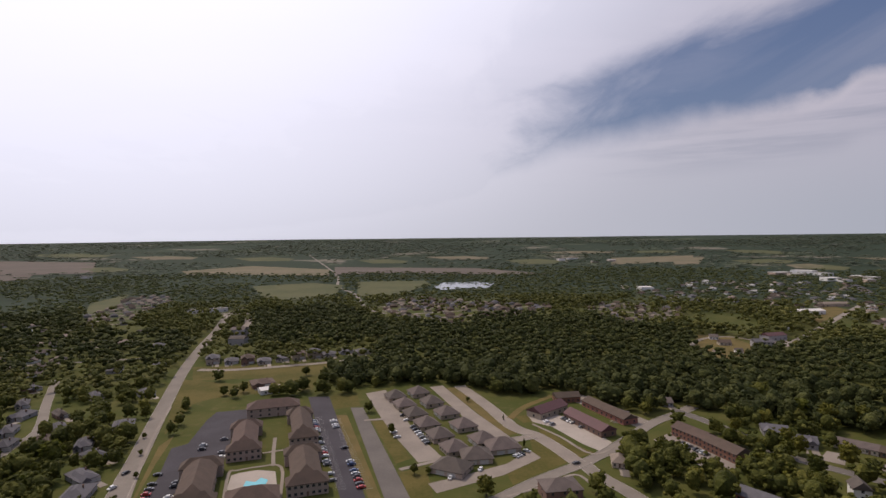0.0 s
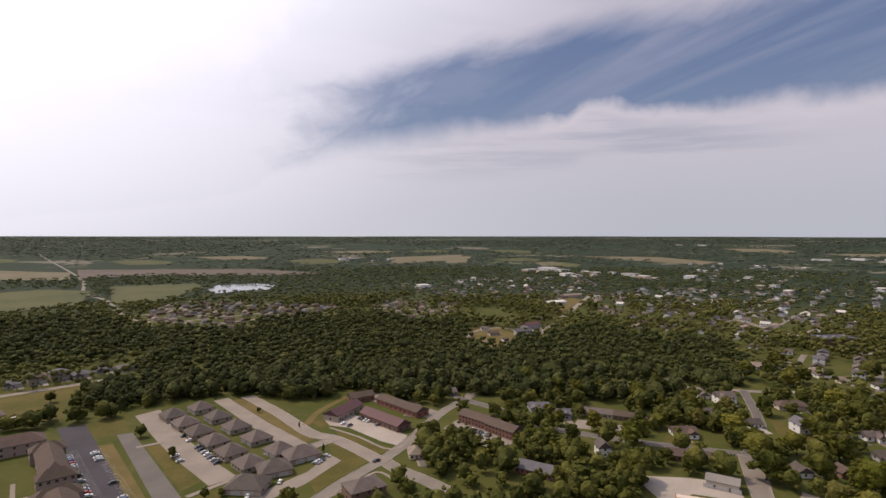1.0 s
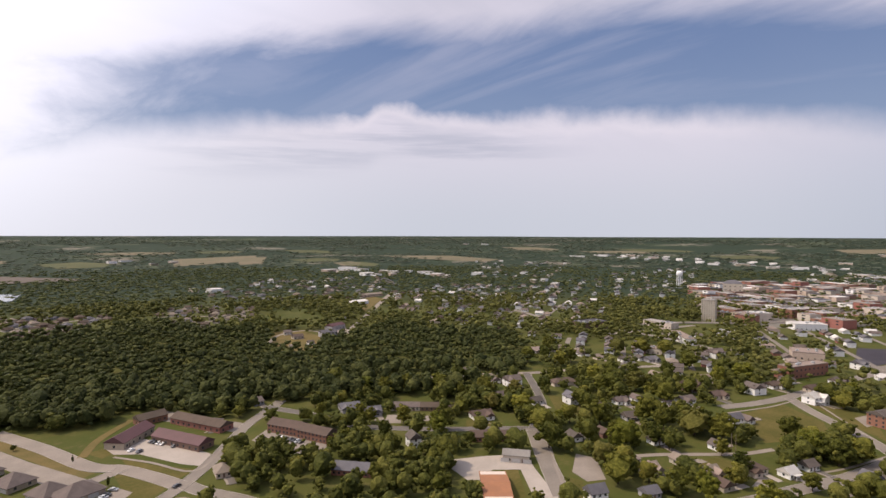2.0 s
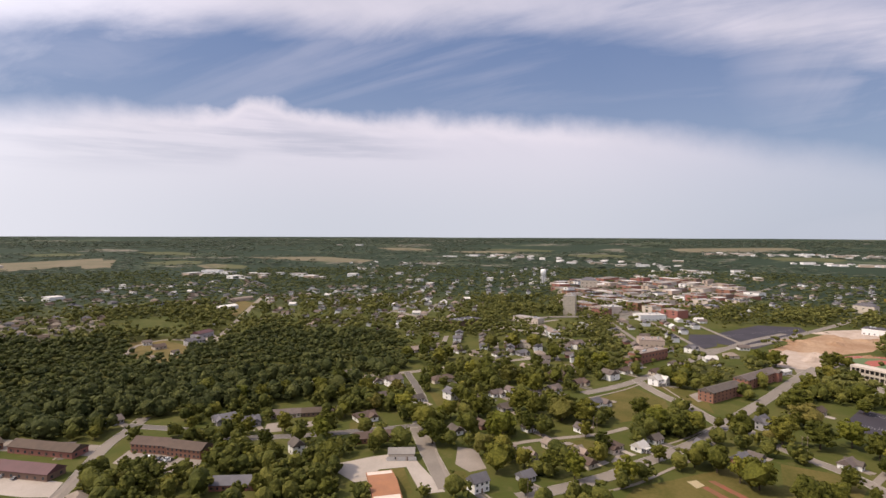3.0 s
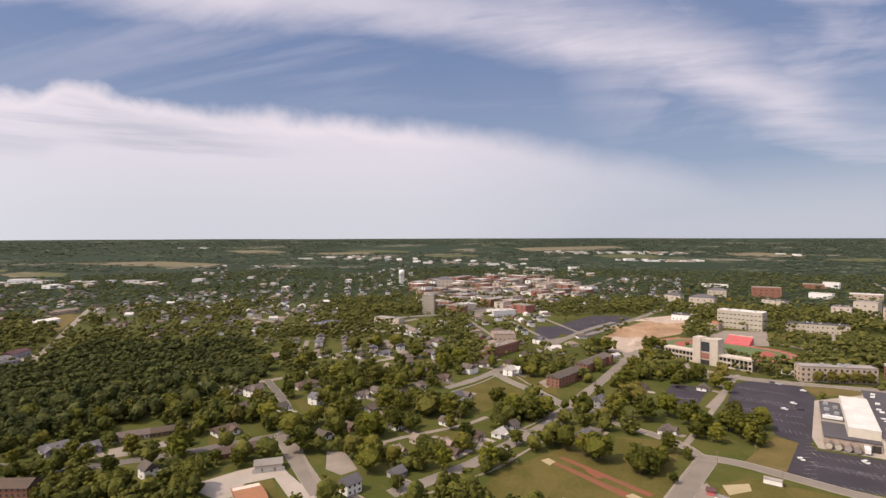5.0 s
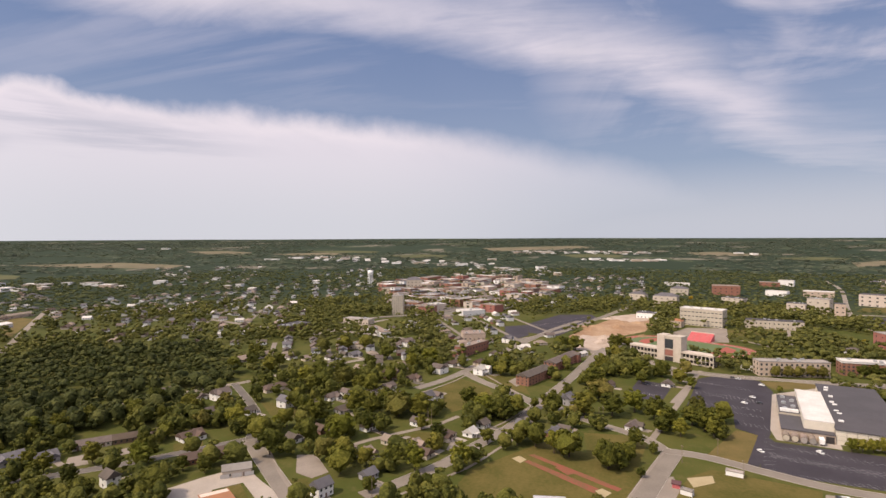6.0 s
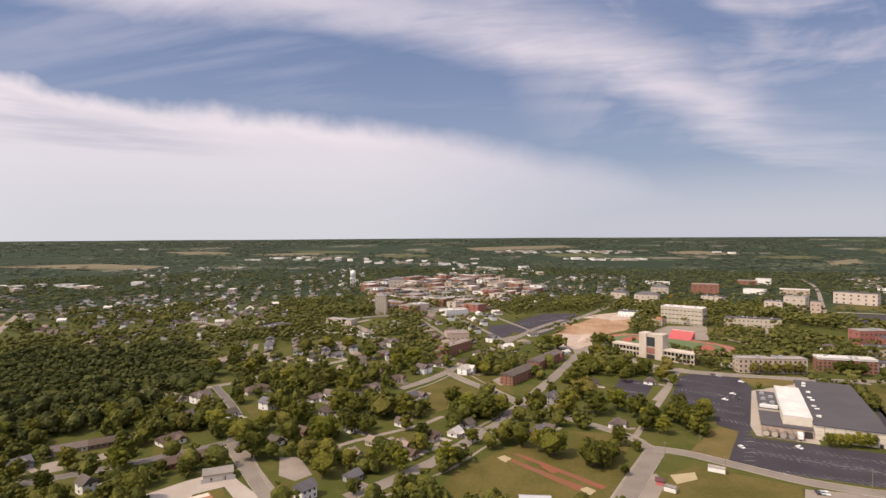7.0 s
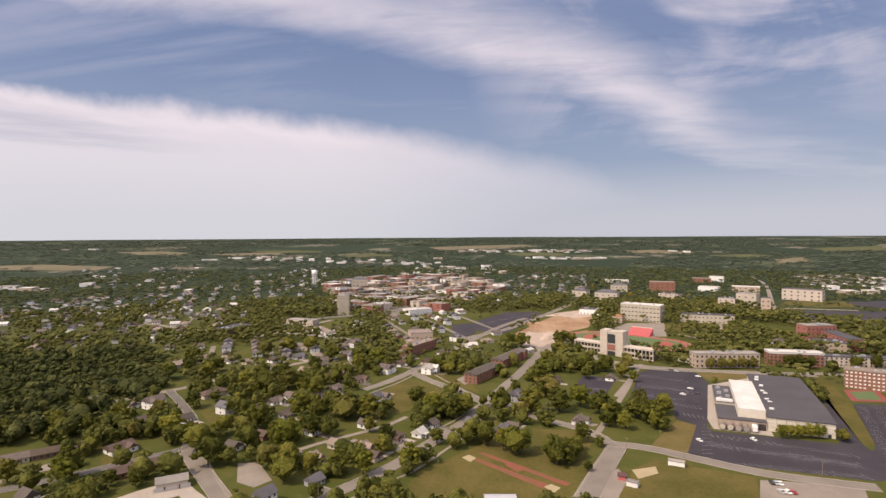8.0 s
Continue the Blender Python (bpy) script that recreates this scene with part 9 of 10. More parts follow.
quarter([(-619.9, 761.4), (-589.2, 783.8), (-464.6, 728.2), (-329.8, 698.2), (-321.5, 651.7), (-548.0, 672.7)], 15.0, 34, 40, (0, 1, 2, 3), 14, 0.5, sparse=0.3)
quarter([(686.9, 873.1), (916.1, 945.7), (1100.0, 730.6), (831.0, 455.9), (645.3, 423.1), (525.7, 438.1), (505.1, 497.4), (500.6, 630.8)], 25.0, 24, 36, (0, 0, 1, 4, 7, 6), 5, 0.68, sparse=0.36, streets=False)
quarter([(772.2, 626.3), (836.3, 563.1), (735.6, 416.6), (640.0, 438.4), (640.6, 515.8)], 25.0, 22, 30, (0, 0, 4, 6, 1), 6, 0.9, sparse=0.6)
quarter([(768.4, 231.5), (872.9, 117.0), (708.4, 32.3), (530.4, 53.6), (602.3, 110.5), (504.2, 128.8), (614.8, 181.7)], 28.0, 19, 29, (0, 0, 4, 1, 5, 6), 7, 0.9, sparse=0.62)
quarter([(1196.0, 131.2), (1728.0, -32.2), (1590.8, -185.4), (1165.9, -114.6), (987.3, 3.3), (923.3, 75.9)], 28.0, 24, 34, (0, 1, 4, 7, 2), 8, 0.42, sparse=0.25, streets=False)
quarter([(1259.1, 831.6), (1978.2, 774.4), (1364.1, 541.0), (967.0, 462.8), (930.0, 570.2)], 28.0, 26, 40, (0, 0, 4, 1, 6), 9, 0.45, sparse=0.2, streets=False)
quarter([(330.1, 1012.2), (631.2, 1339.9), (970.2, 1209.3), (621.0, 773.7), (555.2, 871.8), (425.2, 883.1)], 10.0, 26, 40, (0, 1, 2, 7, 6), 10, 0.5, sparse=0.14, streets=False)
quarter([(1599.7, -714.8), (1673.2, -994.6), (1316.9, -784.3), (1376.5, -640.1)], 28.0, 26, 40, (0, 1, 2, 6), 11, 0.6)
quarter([(532.6, 418.4), (564.6, 326.3), (582.9, 273.7), (552.2, 204.8), (491.1, 166.4), (452.1, 205.9), (457.4, 263.2), (436.8, 322.5)], 28.0, 20, 30, (0, 0, 4, 1, 5), 12, 0.85, sparse=0.55)
quarter([(1657.7, 1536.6), (1818.1, 1186.6), (1248.2, 860.3), (1109.1, 1005.8)], 28.0, 26, 44, (0, 0, 1, 6), 13, 0.3, sparse=0.12, streets=False)

# ---- pale works and stores far out ----
quarter([(2000.0, 350.0), (2100.0, 800.0), (2250.0, 1350.0), (2450.0, 1250.0), (2300.0, 700.0), (2180.0, 340.0)], 20.0, 46, 62, (6, 6, 0), 41, 0.7, streets=False, sparse=0.3, size=1.9)
quarter([(2850.0, -320.0), (2850.0, 380.0), (3080.0, 380.0), (3080.0, -320.0)], 12.0, 52, 66, (6, 6, 1), 42, 0.7, streets=False, sparse=0.3, size=2.2)
quarter([(2330.0, -330.0), (2330.0, 20.0), (2500.0, 20.0), (2500.0, -330.0)], 12.0, 48, 60, (6, 6, 0), 43, 0.7, streets=False, sparse=0.3, size=2.0)
quarter([(1600.0, 120.0), (1620.0, 420.0), (1960.0, 380.0), (1960.0, 120.0)], 30.0, 40, 52, (6, 0, 1), 44, 0.6, streets=False, sparse=0.3, size=1.6)

# ---- cars, stalls and poles ----
car_row(-84.4, 360.0, -51.9, 261.0, 26, 90, 0.35, 1)
car_row(-70.6, 356.2, -37.8, 257.1, 26, 90, 0.55, 2)
car_row(-132.4, 334.1, -119.5, 294.5, 6, 90, 0.25, 3)
car_row(-130.6, 268.4, -124.0, 241.4, 7, 90, 0.25, 5)
car_row(-144.7, 278.8, -135.0, 240.8, 7, 90, 0.4, 6)
car_row(-141.8, 329.8, -135.1, 306.1, 4, 90, 0.35, 4)
car_row(-29.3, 374.5, -3.8, 302.5, 16, 90, 0.5, 7)
car_row(-30.9, 339.2, -25.4, 321.8, 4, 90, 0.4, 8)
car_row(79.5, 354.5, 88.1, 335.3, 7, 90, 0.2, 9)
car_row(137.5, 309.1, 143.5, 290.6, 8, 90, 0.15, 10)
car_row(39.5, 292.0, 48.3, 301.0, 5, 90, 0.2, 11)
car_row(66.9, 348.4, 71.1, 340.9, 3, 90, 0.2, 12)
car(4.6, 268.1, 70.0, 0, 0)
car(20.1, 277.5, 70.0, 0, 0)
car(70.7, 283.1, 20.0, 1, 0)
car(-161.8, 278.9, 70.0, 1, 0)
car(-158.6, 261.8, 70.0, 0, 1)
car(-185.9, 274.9, 20.0, 0, 0)
car_row(258.9, -107.2, 258.5, -113.0, 3, 90, 0.0, 14)
stalls(731.2, 74.7, 839.2, -5.8, 48, 5.2, 0.0)
stalls(-84.9, 362.3, -50.2, 257.4, 40, 5.2, 0.0)
stalls(-72.0, 359.6, -37.8, 257.1, 39, 5.2, 0.0)
stalls(321.5, -100.9, 298.3, -169.5, 21, 6.5, -0.55)
stalls(306.5, -96.5, 286.1, -166.0, 21, 6.5, -0.55)
stalls(303.7, -95.7, 282.9, -164.3, 21, 6.5, -0.55)
stalls(277.6, -102.7, 270.2, -160.3, 18, 6.5, -0.55)
stalls(465.4, -88.3, 448.7, -121.9, 12, 6.5, -0.55)
stalls(435.1, -80.1, 420.8, -116.6, 13, 6.5, -0.55)
stalls(429.9, -79.1, 415.9, -116.2, 13, 6.5, -0.55)
stalls(403.9, -78.4, 393.2, -113.3, 12, 6.5, -0.55)
stalls(383.2, -96.3, 376.4, -110.6, 5, 6.5, -0.55)
stalls(361.9, -92.9, 354.7, -106.3, 5, 6.5, -0.55)
stalls(342.5, -100.7, 287.6, -84.0, 9, 6.5, -0.55)
stalls(398.2, -222.6, 300.3, -184.2, 26, 6.0, -0.4)
stalls(400.1, -233.7, 319.0, -198.5, 20, 6.0, -0.4)
stalls(450.5, -41.5, 444.4, -59.1, 11, 5.2, 0)
stalls(421.0, -29.6, 416.0, -49.8, 12, 5.2, 0)
car(468.9, -135.7, 50, 0, 0)
car(429.1, -118.0, 50, 0, 0)
car(414.7, -118.4, 50, 1, 0)
car(411.9, -107.7, 50, 0, 0)
car(318.9, -122.9, 20, 0, 1)
car(313.4, -90.4, 20, 0, 0)
car(249.4, -108.5, 20, 2, 0)
car(249.1, -111.1, 20, 0, 1)
car(249.4, -113.6, 20, 3, 0)
car(490.0, -118.5, 50, 1, 0)
car(486.0, -122.4, 50, 2, 0)
power_pole(346.3, -1.1, 20)
power_pole(302.1, -65.1, 20)
power_pole(286.7, -43.5, 20)
power_pole(267.9, -135.7, 20)
power_pole(347.4, -3.7, 20)
power_pole(207.2, 108.3, 20)
power_pole(314.3, 110.3, 20)
power_pole(314.4, 108.0, 20)
power_pole(271.4, -70.5, 20)
power_pole(297.9, 34.2, 20)

# ---- street and garden trees ----
tree(298.2, -29.8, 7, "deep", 0.9, 3)
tree(268.4, -10.2, 8, "mid", 1.2, 7)
tree(332.3, -39.6, 9, "light", 1.1, 17)
tree(493.6, -39.9, 13, "deep", 1, 19)
tree(540.7, -27.7, 13, "mid", 1, 21)
tree(522.1, -83.3, 9, "mid", 1, 25)
tree(532.3, -167.6, 8, "mid", 1, 40)
tree(521.9, -179.5, 7, "olive", 1.2, 41)
tree(521.8, -234.3, 10, "mid", 1.1, 44)
tree(547.9, -296.6, 10, "deep", 1, 45)
tree(664.3, -294.7, 10, "golden", 1, 46)
tree(1276.5, -145.4, 9, "golden", 1, 47)
tree(1104.2, -195.9, 9, "golden", 1.1, 48)
tree(1159.8, -223.3, 8, "light", 1.1, 49)
tree(859.3, -312.9, 9, "light", 1.1, 50)
tree(20.5, 248.9, 10, "deep", 1.1, 52)
tree(-30.2, 331.3, 7, "deep", 0.8, 53)
tree(-13.8, 273.7, 6, "deep", 0.9, 54)
tree(47.1, 307.5, 5, "conifer", 1, 55)
tree(72.4, 246.6, 9, "conifer", 1.2, 56)
tree(106.6, 299.3, 13, "deep", 1.1, 57)
tree(99.6, 288.1, 12, "mid", 1, 58)
tree(-49.3, 372.8, 8, "deep", 1, 59)
tree(19.6, 393.3, 4, "deep", 0.9, 60)
tree(40.6, 352.5, 4, "conifer", 1, 61)
tree(163.1, 305.8, 11, "deep", 1.1, 62)
tree(136.0, 360.4, 9, "deep", 1.2, 63)
tree(146.2, 328.6, 4, "mid", 1, 64)
tree(150.7, 270.8, 8, "mid", 1, 65)
tree(-6.7, 273.6, 4, "mid", 1, 66)
tree(-197.8, 366.1, 9, "deep", 1, 67)
tree(-232.9, 398.6, 9, "deep", 1, 68)
tree(-165.7, 417.4, 8, "mid", 1, 69)
tree(-153.0, 424.5, 9, "deep", 1, 70)
tree(-108.2, 430.6, 9, "deep", 1, 71)
tree(-116.7, 475.0, 9, "deep", 1, 72)
tree(-179.2, 329.3, 3.5, "deep", 1, 76)
tree(-167.4, 303.2, 3.5, "deep", 1, 77)
tree(-153.9, 274.1, 3.5, "deep", 1, 78)
tree(160.5, 190.2, 10, "mid", 1.1, 81)
tree(162.7, 204.7, 9, "deep", 1, 82)
tree(161.3, 260.8, 11, "deep", 1.1, 84)
tree(163.6, 253.1, 9, "light", 1.1, 85)
tree(173.5, 293.2, 8, "mid", 1, 86)

# ---- open gardens ----
thin([(160.0, 249.2), (308.7, 405.7), (497.0, 372.5), (616.6, 234.6), (634.7, -1.8), (442.5, -39.5), (311.7, -37.6), (222.8, 44.8)], 0.4, 32)
thin([(1205.5, -75.9), (1514.3, -900.8), (573.7, -345.5), (551.7, -163.0), (708.1, -168.7), (918.4, -55.1)], 0.08, 36)
thin([(-360.3, 440.8), (-253.7, 535.8), (-202.0, 390.8), (-149.1, 242.3), (-200.6, 243.5)], 0.05, 31)
building("shed", 254.3, -35.5, -103.5, 3.5, 4.0, 2.6, "gable", 0.9, "red_seats", "roof_maroon", "small red shed beside a ball field", "shed", 1, (0, 0, 0, 0))
building("dugout", 275.5, -67.4, -107.8, 8.4, 3.0, 2.2, "flat", 0, "siding_white", "roof_gravel", "low pale dugout beside a ball field", "dugout", 1, (0, 0, 0, 0), over=0.1)
building("dugout", 247.0, -39.2, -116.0, 5.5, 3.0, 2.2, "flat", 0, "siding_white", "roof_gravel", "low pale dugout beside a ball field", "dugout", 1, (0, 0, 0, 0), over=0.1)
building("hut", 517.0, -47.3, -115.0, 9.0, 4.0, 2.4, "flat", 0, "siding_white", "roof_white", "small white hut beside a stadium", "hut", 1, (1, 0, 0, 0), over=0.1)
building("ticket_booth", 527.5, -141.3, -121.2, 11.5, 5.0, 3.0, "flat", 0, "siding_white", "roof_white", "low white booth at the edge of a stadium", "booth", 1, (2, 0, 0, 0), over=0.2)
claim([(-129.1, 214.7), (-137.9, 247.3), (-184.7, 406.5), (-84.5, 417.2), (-55.9, 392.1), (-11.2, 244.3), (0.0, 212.1)])
claim([(-71.6, 367.6), (-65.9, 432.1), (1.6, 449.5), (47.7, 406.2), (92.9, 419.4), (124.0, 353.0), (131.2, 334.0), (73.5, 274.8), (35.0, 238.1), (15.5, 211.8), (-11.1, 212.4), (-14.9, 241.8)])
claim([(135.6, 331.9), (161.6, 343.1), (168.0, 297.6), (154.0, 272.7), (139.4, 266.6), (122.3, 311.2)])
tree(166.1, 321.8, 8, "deep", 1, 121)
tree(177.6, 326.5, 9, "mid", 1, 122)
tree(159.8, 225.7, 8, "olive", 1.2, 124)
tree(118.3, 289.8, 10, "deep", 1.1, 126)
tree(114.7, 267.2, 10, "deep", 1.1, 127)
tree(99.7, 264.4, 10, "mid", 1.1, 128)
tree(121.4, 257.9, 9, "mid", 1.1, 129)
tree(135.1, 263.6, 9, "olive", 1, 130)
tree(155.9, 266.1, 10, "deep", 1, 131)
tree(162.2, 262.9, 9, "mid", 1, 132)


# ---- tall trees round the fields and the car parks ----
tree(242.1, 185.0, 17.0, "deep", 1.27, 0)
tree(259.0, 202.7, 17.0, "mid", 1.18, 1)
tree(266.3, 175.0, 15.7, "deep", 1.01, 2)
tree(229.1, 135.2, 17.0, "mid", 1.04, 3)
tree(242.7, 150.1, 14.2, "olive", 1.01, 4)
tree(212.8, 111.9, 8.8, "deep", 1.01, 5)
tree(241.6, 110.1, 13.5, "mid", 1.01, 6)
tree(242.3, 97.8, 13.9, "light", 1.01, 7)
tree(219.7, 84.1, 9.3, "deep", 1.01, 8)
tree(267.9, 93.6, 12.3, "mid", 1.01, 9)
tree(285.0, 95.7, 12.3, "deep", 1.01, 10)
tree(327.7, 119.8, 17.0, "mid", 1.27, 11)
tree(324.1, 134.6, 17.0, "olive", 1.28, 12)
tree(319.9, 152.1, 17.0, "deep", 1.04, 13)
tree(325.0, 167.8, 17.0, "mid", 1.17, 14)
tree(274.5, 154.6, 17.0, "light", 1.15, 15)
tree(291.5, 144.6, 13.8, "deep", 1.01, 16)
tree(299.5, 185.2, 17.0, "mid", 1.07, 17)
tree(315.9, 204.6, 14.8, "deep", 1.01, 18)
tree(374.9, 174.7, 17.0, "mid", 1.03, 19)
tree(388.4, 204.5, 17.0, "olive", 1.35, 20)
tree(373.1, 217.0, 17.0, "deep", 1.30, 21)
tree(435.0, 293.6, 15.5, "mid", 1.01, 22)
tree(334.8, 74.8, 17.0, "light", 1.12, 23)
tree(334.0, 63.0, 17.0, "deep", 1.11, 24)
tree(345.6, 55.8, 15.0, "mid", 1.01, 25)
tree(364.3, 43.7, 7.9, "deep", 1.01, 26)
tree(357.8, 31.5, 17.0, "mid", 1.07, 27)
tree(348.8, 15.9, 10.0, "olive", 1.01, 28)
tree(290.5, 37.1, 16.4, "deep", 1.01, 29)
tree(280.0, 17.3, 17.0, "mid", 1.18, 30)
tree(283.2, 25.9, 13.9, "light", 1.01, 31)
tree(268.4, -3.5, 17.0, "deep", 1.10, 32)
tree(276.0, -13.3, 12.3, "mid", 1.01, 33)
tree(303.5, -20.6, 12.6, "deep", 1.01, 34)
tree(354.2, 8.5, 17.0, "mid", 1.31, 35)
tree(398.2, -2.8, 17.0, "olive", 1.35, 36)
tree(358.5, -10.3, 17.0, "deep", 1.28, 37)
tree(433.4, 0.9, 17.0, "mid", 1.35, 38)
tree(370.9, -26.1, 17.0, "light", 1.21, 39)
tree(357.0, -37.6, 17.0, "deep", 1.07, 40)
tree(342.3, -45.3, 15.0, "mid", 1.01, 41)
tree(288.4, 65.7, 10.7, "deep", 1.01, 42)
tree(269.4, 222.1, 12.1, "mid", 1.01, 43)
tree(302.1, 257.4, 15.4, "olive", 1.01, 44)
tree(280.9, 221.1, 10.7, "deep", 1.01, 45)
tree(286.5, 199.6, 13.8, "mid", 1.01, 46)
tree(479.8, 154.7, 17.0, "light", 1.35, 47)
tree(487.8, 173.8, 17.0, "deep", 1.35, 48)
tree(527.7, 242.1, 17.0, "mid", 1.35, 49)
tree(493.6, 204.5, 17.0, "deep", 1.31, 50)
tree(522.3, 265.5, 17.0, "mid", 1.35, 51)
tree(503.4, 282.4, 17.0, "olive", 1.17, 52)
tree(460.3, 92.7, 17.0, "deep", 1.04, 53)
tree(452.5, 81.5, 15.0, "mid", 1.01, 54)
tree(485.4, 81.1, 13.7, "light", 1.01, 55)
tree(577.5, 30.9, 17.0, "deep", 1.35, 56)
tree(580.9, 16.4, 17.0, "mid", 1.35, 57)
tree(600.2, -26.2, 17.0, "deep", 1.23, 58)
tree(484.5, -9.5, 17.0, "mid", 1.08, 59)
tree(271.7, 253.8, 12.8, "olive", 1.01, 60)
tree(462.3, 336.5, 17.0, "deep", 1.30, 61)
tree(250.3, 74.3, 14.7, "light", 1.01, 62)
tree(182.6, 210.9, 17.0, "deep", 1.07, 63)
tree(215.8, 247.4, 17.0, "deep", 1.07, 64)
tree(208.1, 274.7, 13.3, "mid", 1.01, 65)
tree(212.2, 219.3, 9.2, "deep", 1.01, 66)
tree(212.7, 206.0, 9.6, "deep", 1.01, 67)
tree(194.2, 303.3, 10.5, "mid", 1.01, 68)
tree(169.4, 241.9, 13.4, "deep", 1.01, 69)
tree(163.6, 254.1, 12.3, "deep", 1.01, 70)
tree(157.2, 267.5, 11.9, "mid", 1.01, 71)
tree(224.5, 379.3, 17.0, "deep", 1.16, 72)
tree(343.4, -66.4, 17.0, "deep", 1.15, 73)
tree(332.4, -69.6, 16.4, "mid", 1.01, 74)
tree(351.2, -60.5, 15.4, "deep", 1.01, 75)
tree(361.1, -80.5, 15.1, "mid", 1.01, 76)
tree(370.5, -67.9, 15.3, "olive", 1.01, 77)
tree(295.8, -29.8, 5.8, "deep", 1.01, 78)
tree(289.3, -16.4, 9.2, "mid", 1.01, 79)
tree(327.7, -49.4, 12.0, "light", 1.01, 80)
tree(332.3, -38.8, 12.1, "deep", 1.01, 81)
tree(476.4, -41.9, 17.0, "mid", 1.13, 82)
tree(477.6, -59.1, 16.9, "deep", 1.01, 83)
tree(458.4, -70.5, 14.2, "mid", 1.01, 84)
tree(489.8, -79.6, 13.9, "olive", 1.01, 85)
tree(534.4, -38.8, 14.9, "deep", 1.01, 86)
tree(538.4, -21.1, 17.0, "mid", 1.11, 87)
tree(445.7, -77.6, 9.6, "light", 1.01, 88)
tree(419.4, -133.9, 5.2, "deep", 1.01, 89)
tree(450.9, -143.8, 5.6, "mid", 1.01, 90)
tree(324.9, -141.0, 8.5, "light", 1.01, 91)
tree(325.6, -146.8, 8.6, "light", 1.01, 92)
tree(326.3, -152.6, 8.6, "light", 1.01, 93)
tree(327.0, -158.4, 8.7, "light", 1.01, 94)
tree(327.8, -164.2, 8.8, "light", 1.01, 95)
tree(323.5, -174.1, 8.8, "mid", 1.01, 96)
tree(502.3, -157.2, 11.0, "olive", 1.01, 97)
tree(503.3, -166.3, 11.1, "olive", 1.01, 98)
tree(504.3, -176.1, 11.2, "olive", 1.01, 99)
tree(505.5, -185.9, 11.3, "olive", 1.01, 100)
tree(506.5, -195.2, 11.3, "olive", 1.01, 101)
tree(515.1, -230.0, 13.1, "deep", 1.01, 102)
tree(516.3, -239.4, 13.2, "deep", 1.01, 103)
tree(510.4, -245.0, 13.1, "deep", 1.01, 104)
tree(516.5, -287.1, 13.6, "deep", 1.01, 105)
tree(519.4, -306.1, 13.9, "deep", 1.01, 106)
tree(497.4, -257.4, 13.0, "deep", 1.01, 107)
tree(343.8, -43.4, 12, "light", 1.2, 139)
tree(450.6, -38.9, 11, "mid", 1.1, 151)
tree(270.5, -4.2, 11, "deep", 1.3, 164)
tree(281.6, -11.1, 11, "mid", 1.3, 165)
tree(261.7, -19.5, 6, "deep", 1, 168)
tree(623.6, -33.7, 12, "mid", 1.2, 172)
tree(610.8, -40.4, 12, "deep", 1.1, 173)
tree(404.4, 322.4, 16, "mid", 1.09, 40)
tree(422.3, 314.9, 16, "deep", 0.99, 41)
tree(414.9, 291.4, 16, "mid", 1.07, 42)
tree(384.4, 239.1, 16, "light", 1.04, 43)
tree(320.9, 213.2, 15.2, "deep", 0.95, 44)
tree(405.2, 235.6, 16, "mid", 1.0, 45)
tree(416.3, 220.8, 16, "deep", 1.01, 46)
tree(375.2, 186.8, 14.2, "mid", 0.96, 47)
tree(275.5, 230.5, 16, "light", 1.18, 48)
tree(281.1, 164.5, 14.1, "deep", 0.95, 51)
tree(246.0, 141.2, 14.2, "mid", 0.95, 52)
tree(331.9, 162.1, 16, "deep", 0.97, 54)
tree(240.7, 124.7, 11.4, "mid", 0.95, 55)
tree(302.4, 316.8, 16, "deep", 1.06, 56)
tree(293.7, 280.1, 15.7, "mid", 0.95, 57)
tree(206.0, 240.7, 16, "light", 1.0, 58)
tree(183.4, 262.8, 11.7, "deep", 0.96, 61)
tree(192.6, 290.5, 11.2, "mid", 0.96, 62)
tree(336.2, 138.8, 16, "deep", 0.96, 64)
tree(302.5, 111.5, 11.0, "mid", 0.95, 65)
tree(359.4, 91.2, 16, "deep", 0.98, 66)
tree(347.0, 79.2, 14.5, "mid", 0.95, 67)
tree(332.7, 252.5, 14.0, "deep", 0.96, 69)
tree(289.0, 135.2, 11.3, "deep", 0.95, 71)
tree(410.2, 171.2, 15.0, "mid", 0.96, 72)
tree(455.1, 166.4, 16, "light", 0.97, 73)
tree(448.6, 205.2, 15.2, "deep", 0.95, 74)
tree(275.0, 311.4, 15.9, "mid", 0.95, 75)
tree(257.8, 328.6, 14.9, "deep", 0.95, 76)
tree(238.9, 333.5, 14.6, "mid", 0.95, 77)
tree(230.3, 345.8, 14.7, "light", 0.95, 78)
tree(291.8, 253.3, 13.1, "deep", 0.95, 79)
tree(249.0, 189.3, 8.4, "mid", 0.96, 80)
claim([(235.6, 38.3), (239.2, 11.9), (190.5, 6.6), (186.2, 38.4)])
claim([(258.4, -35.9), (262.3, -104.1), (263.7, -170.5), (210.3, -137.5), (193.3, -13.8)])

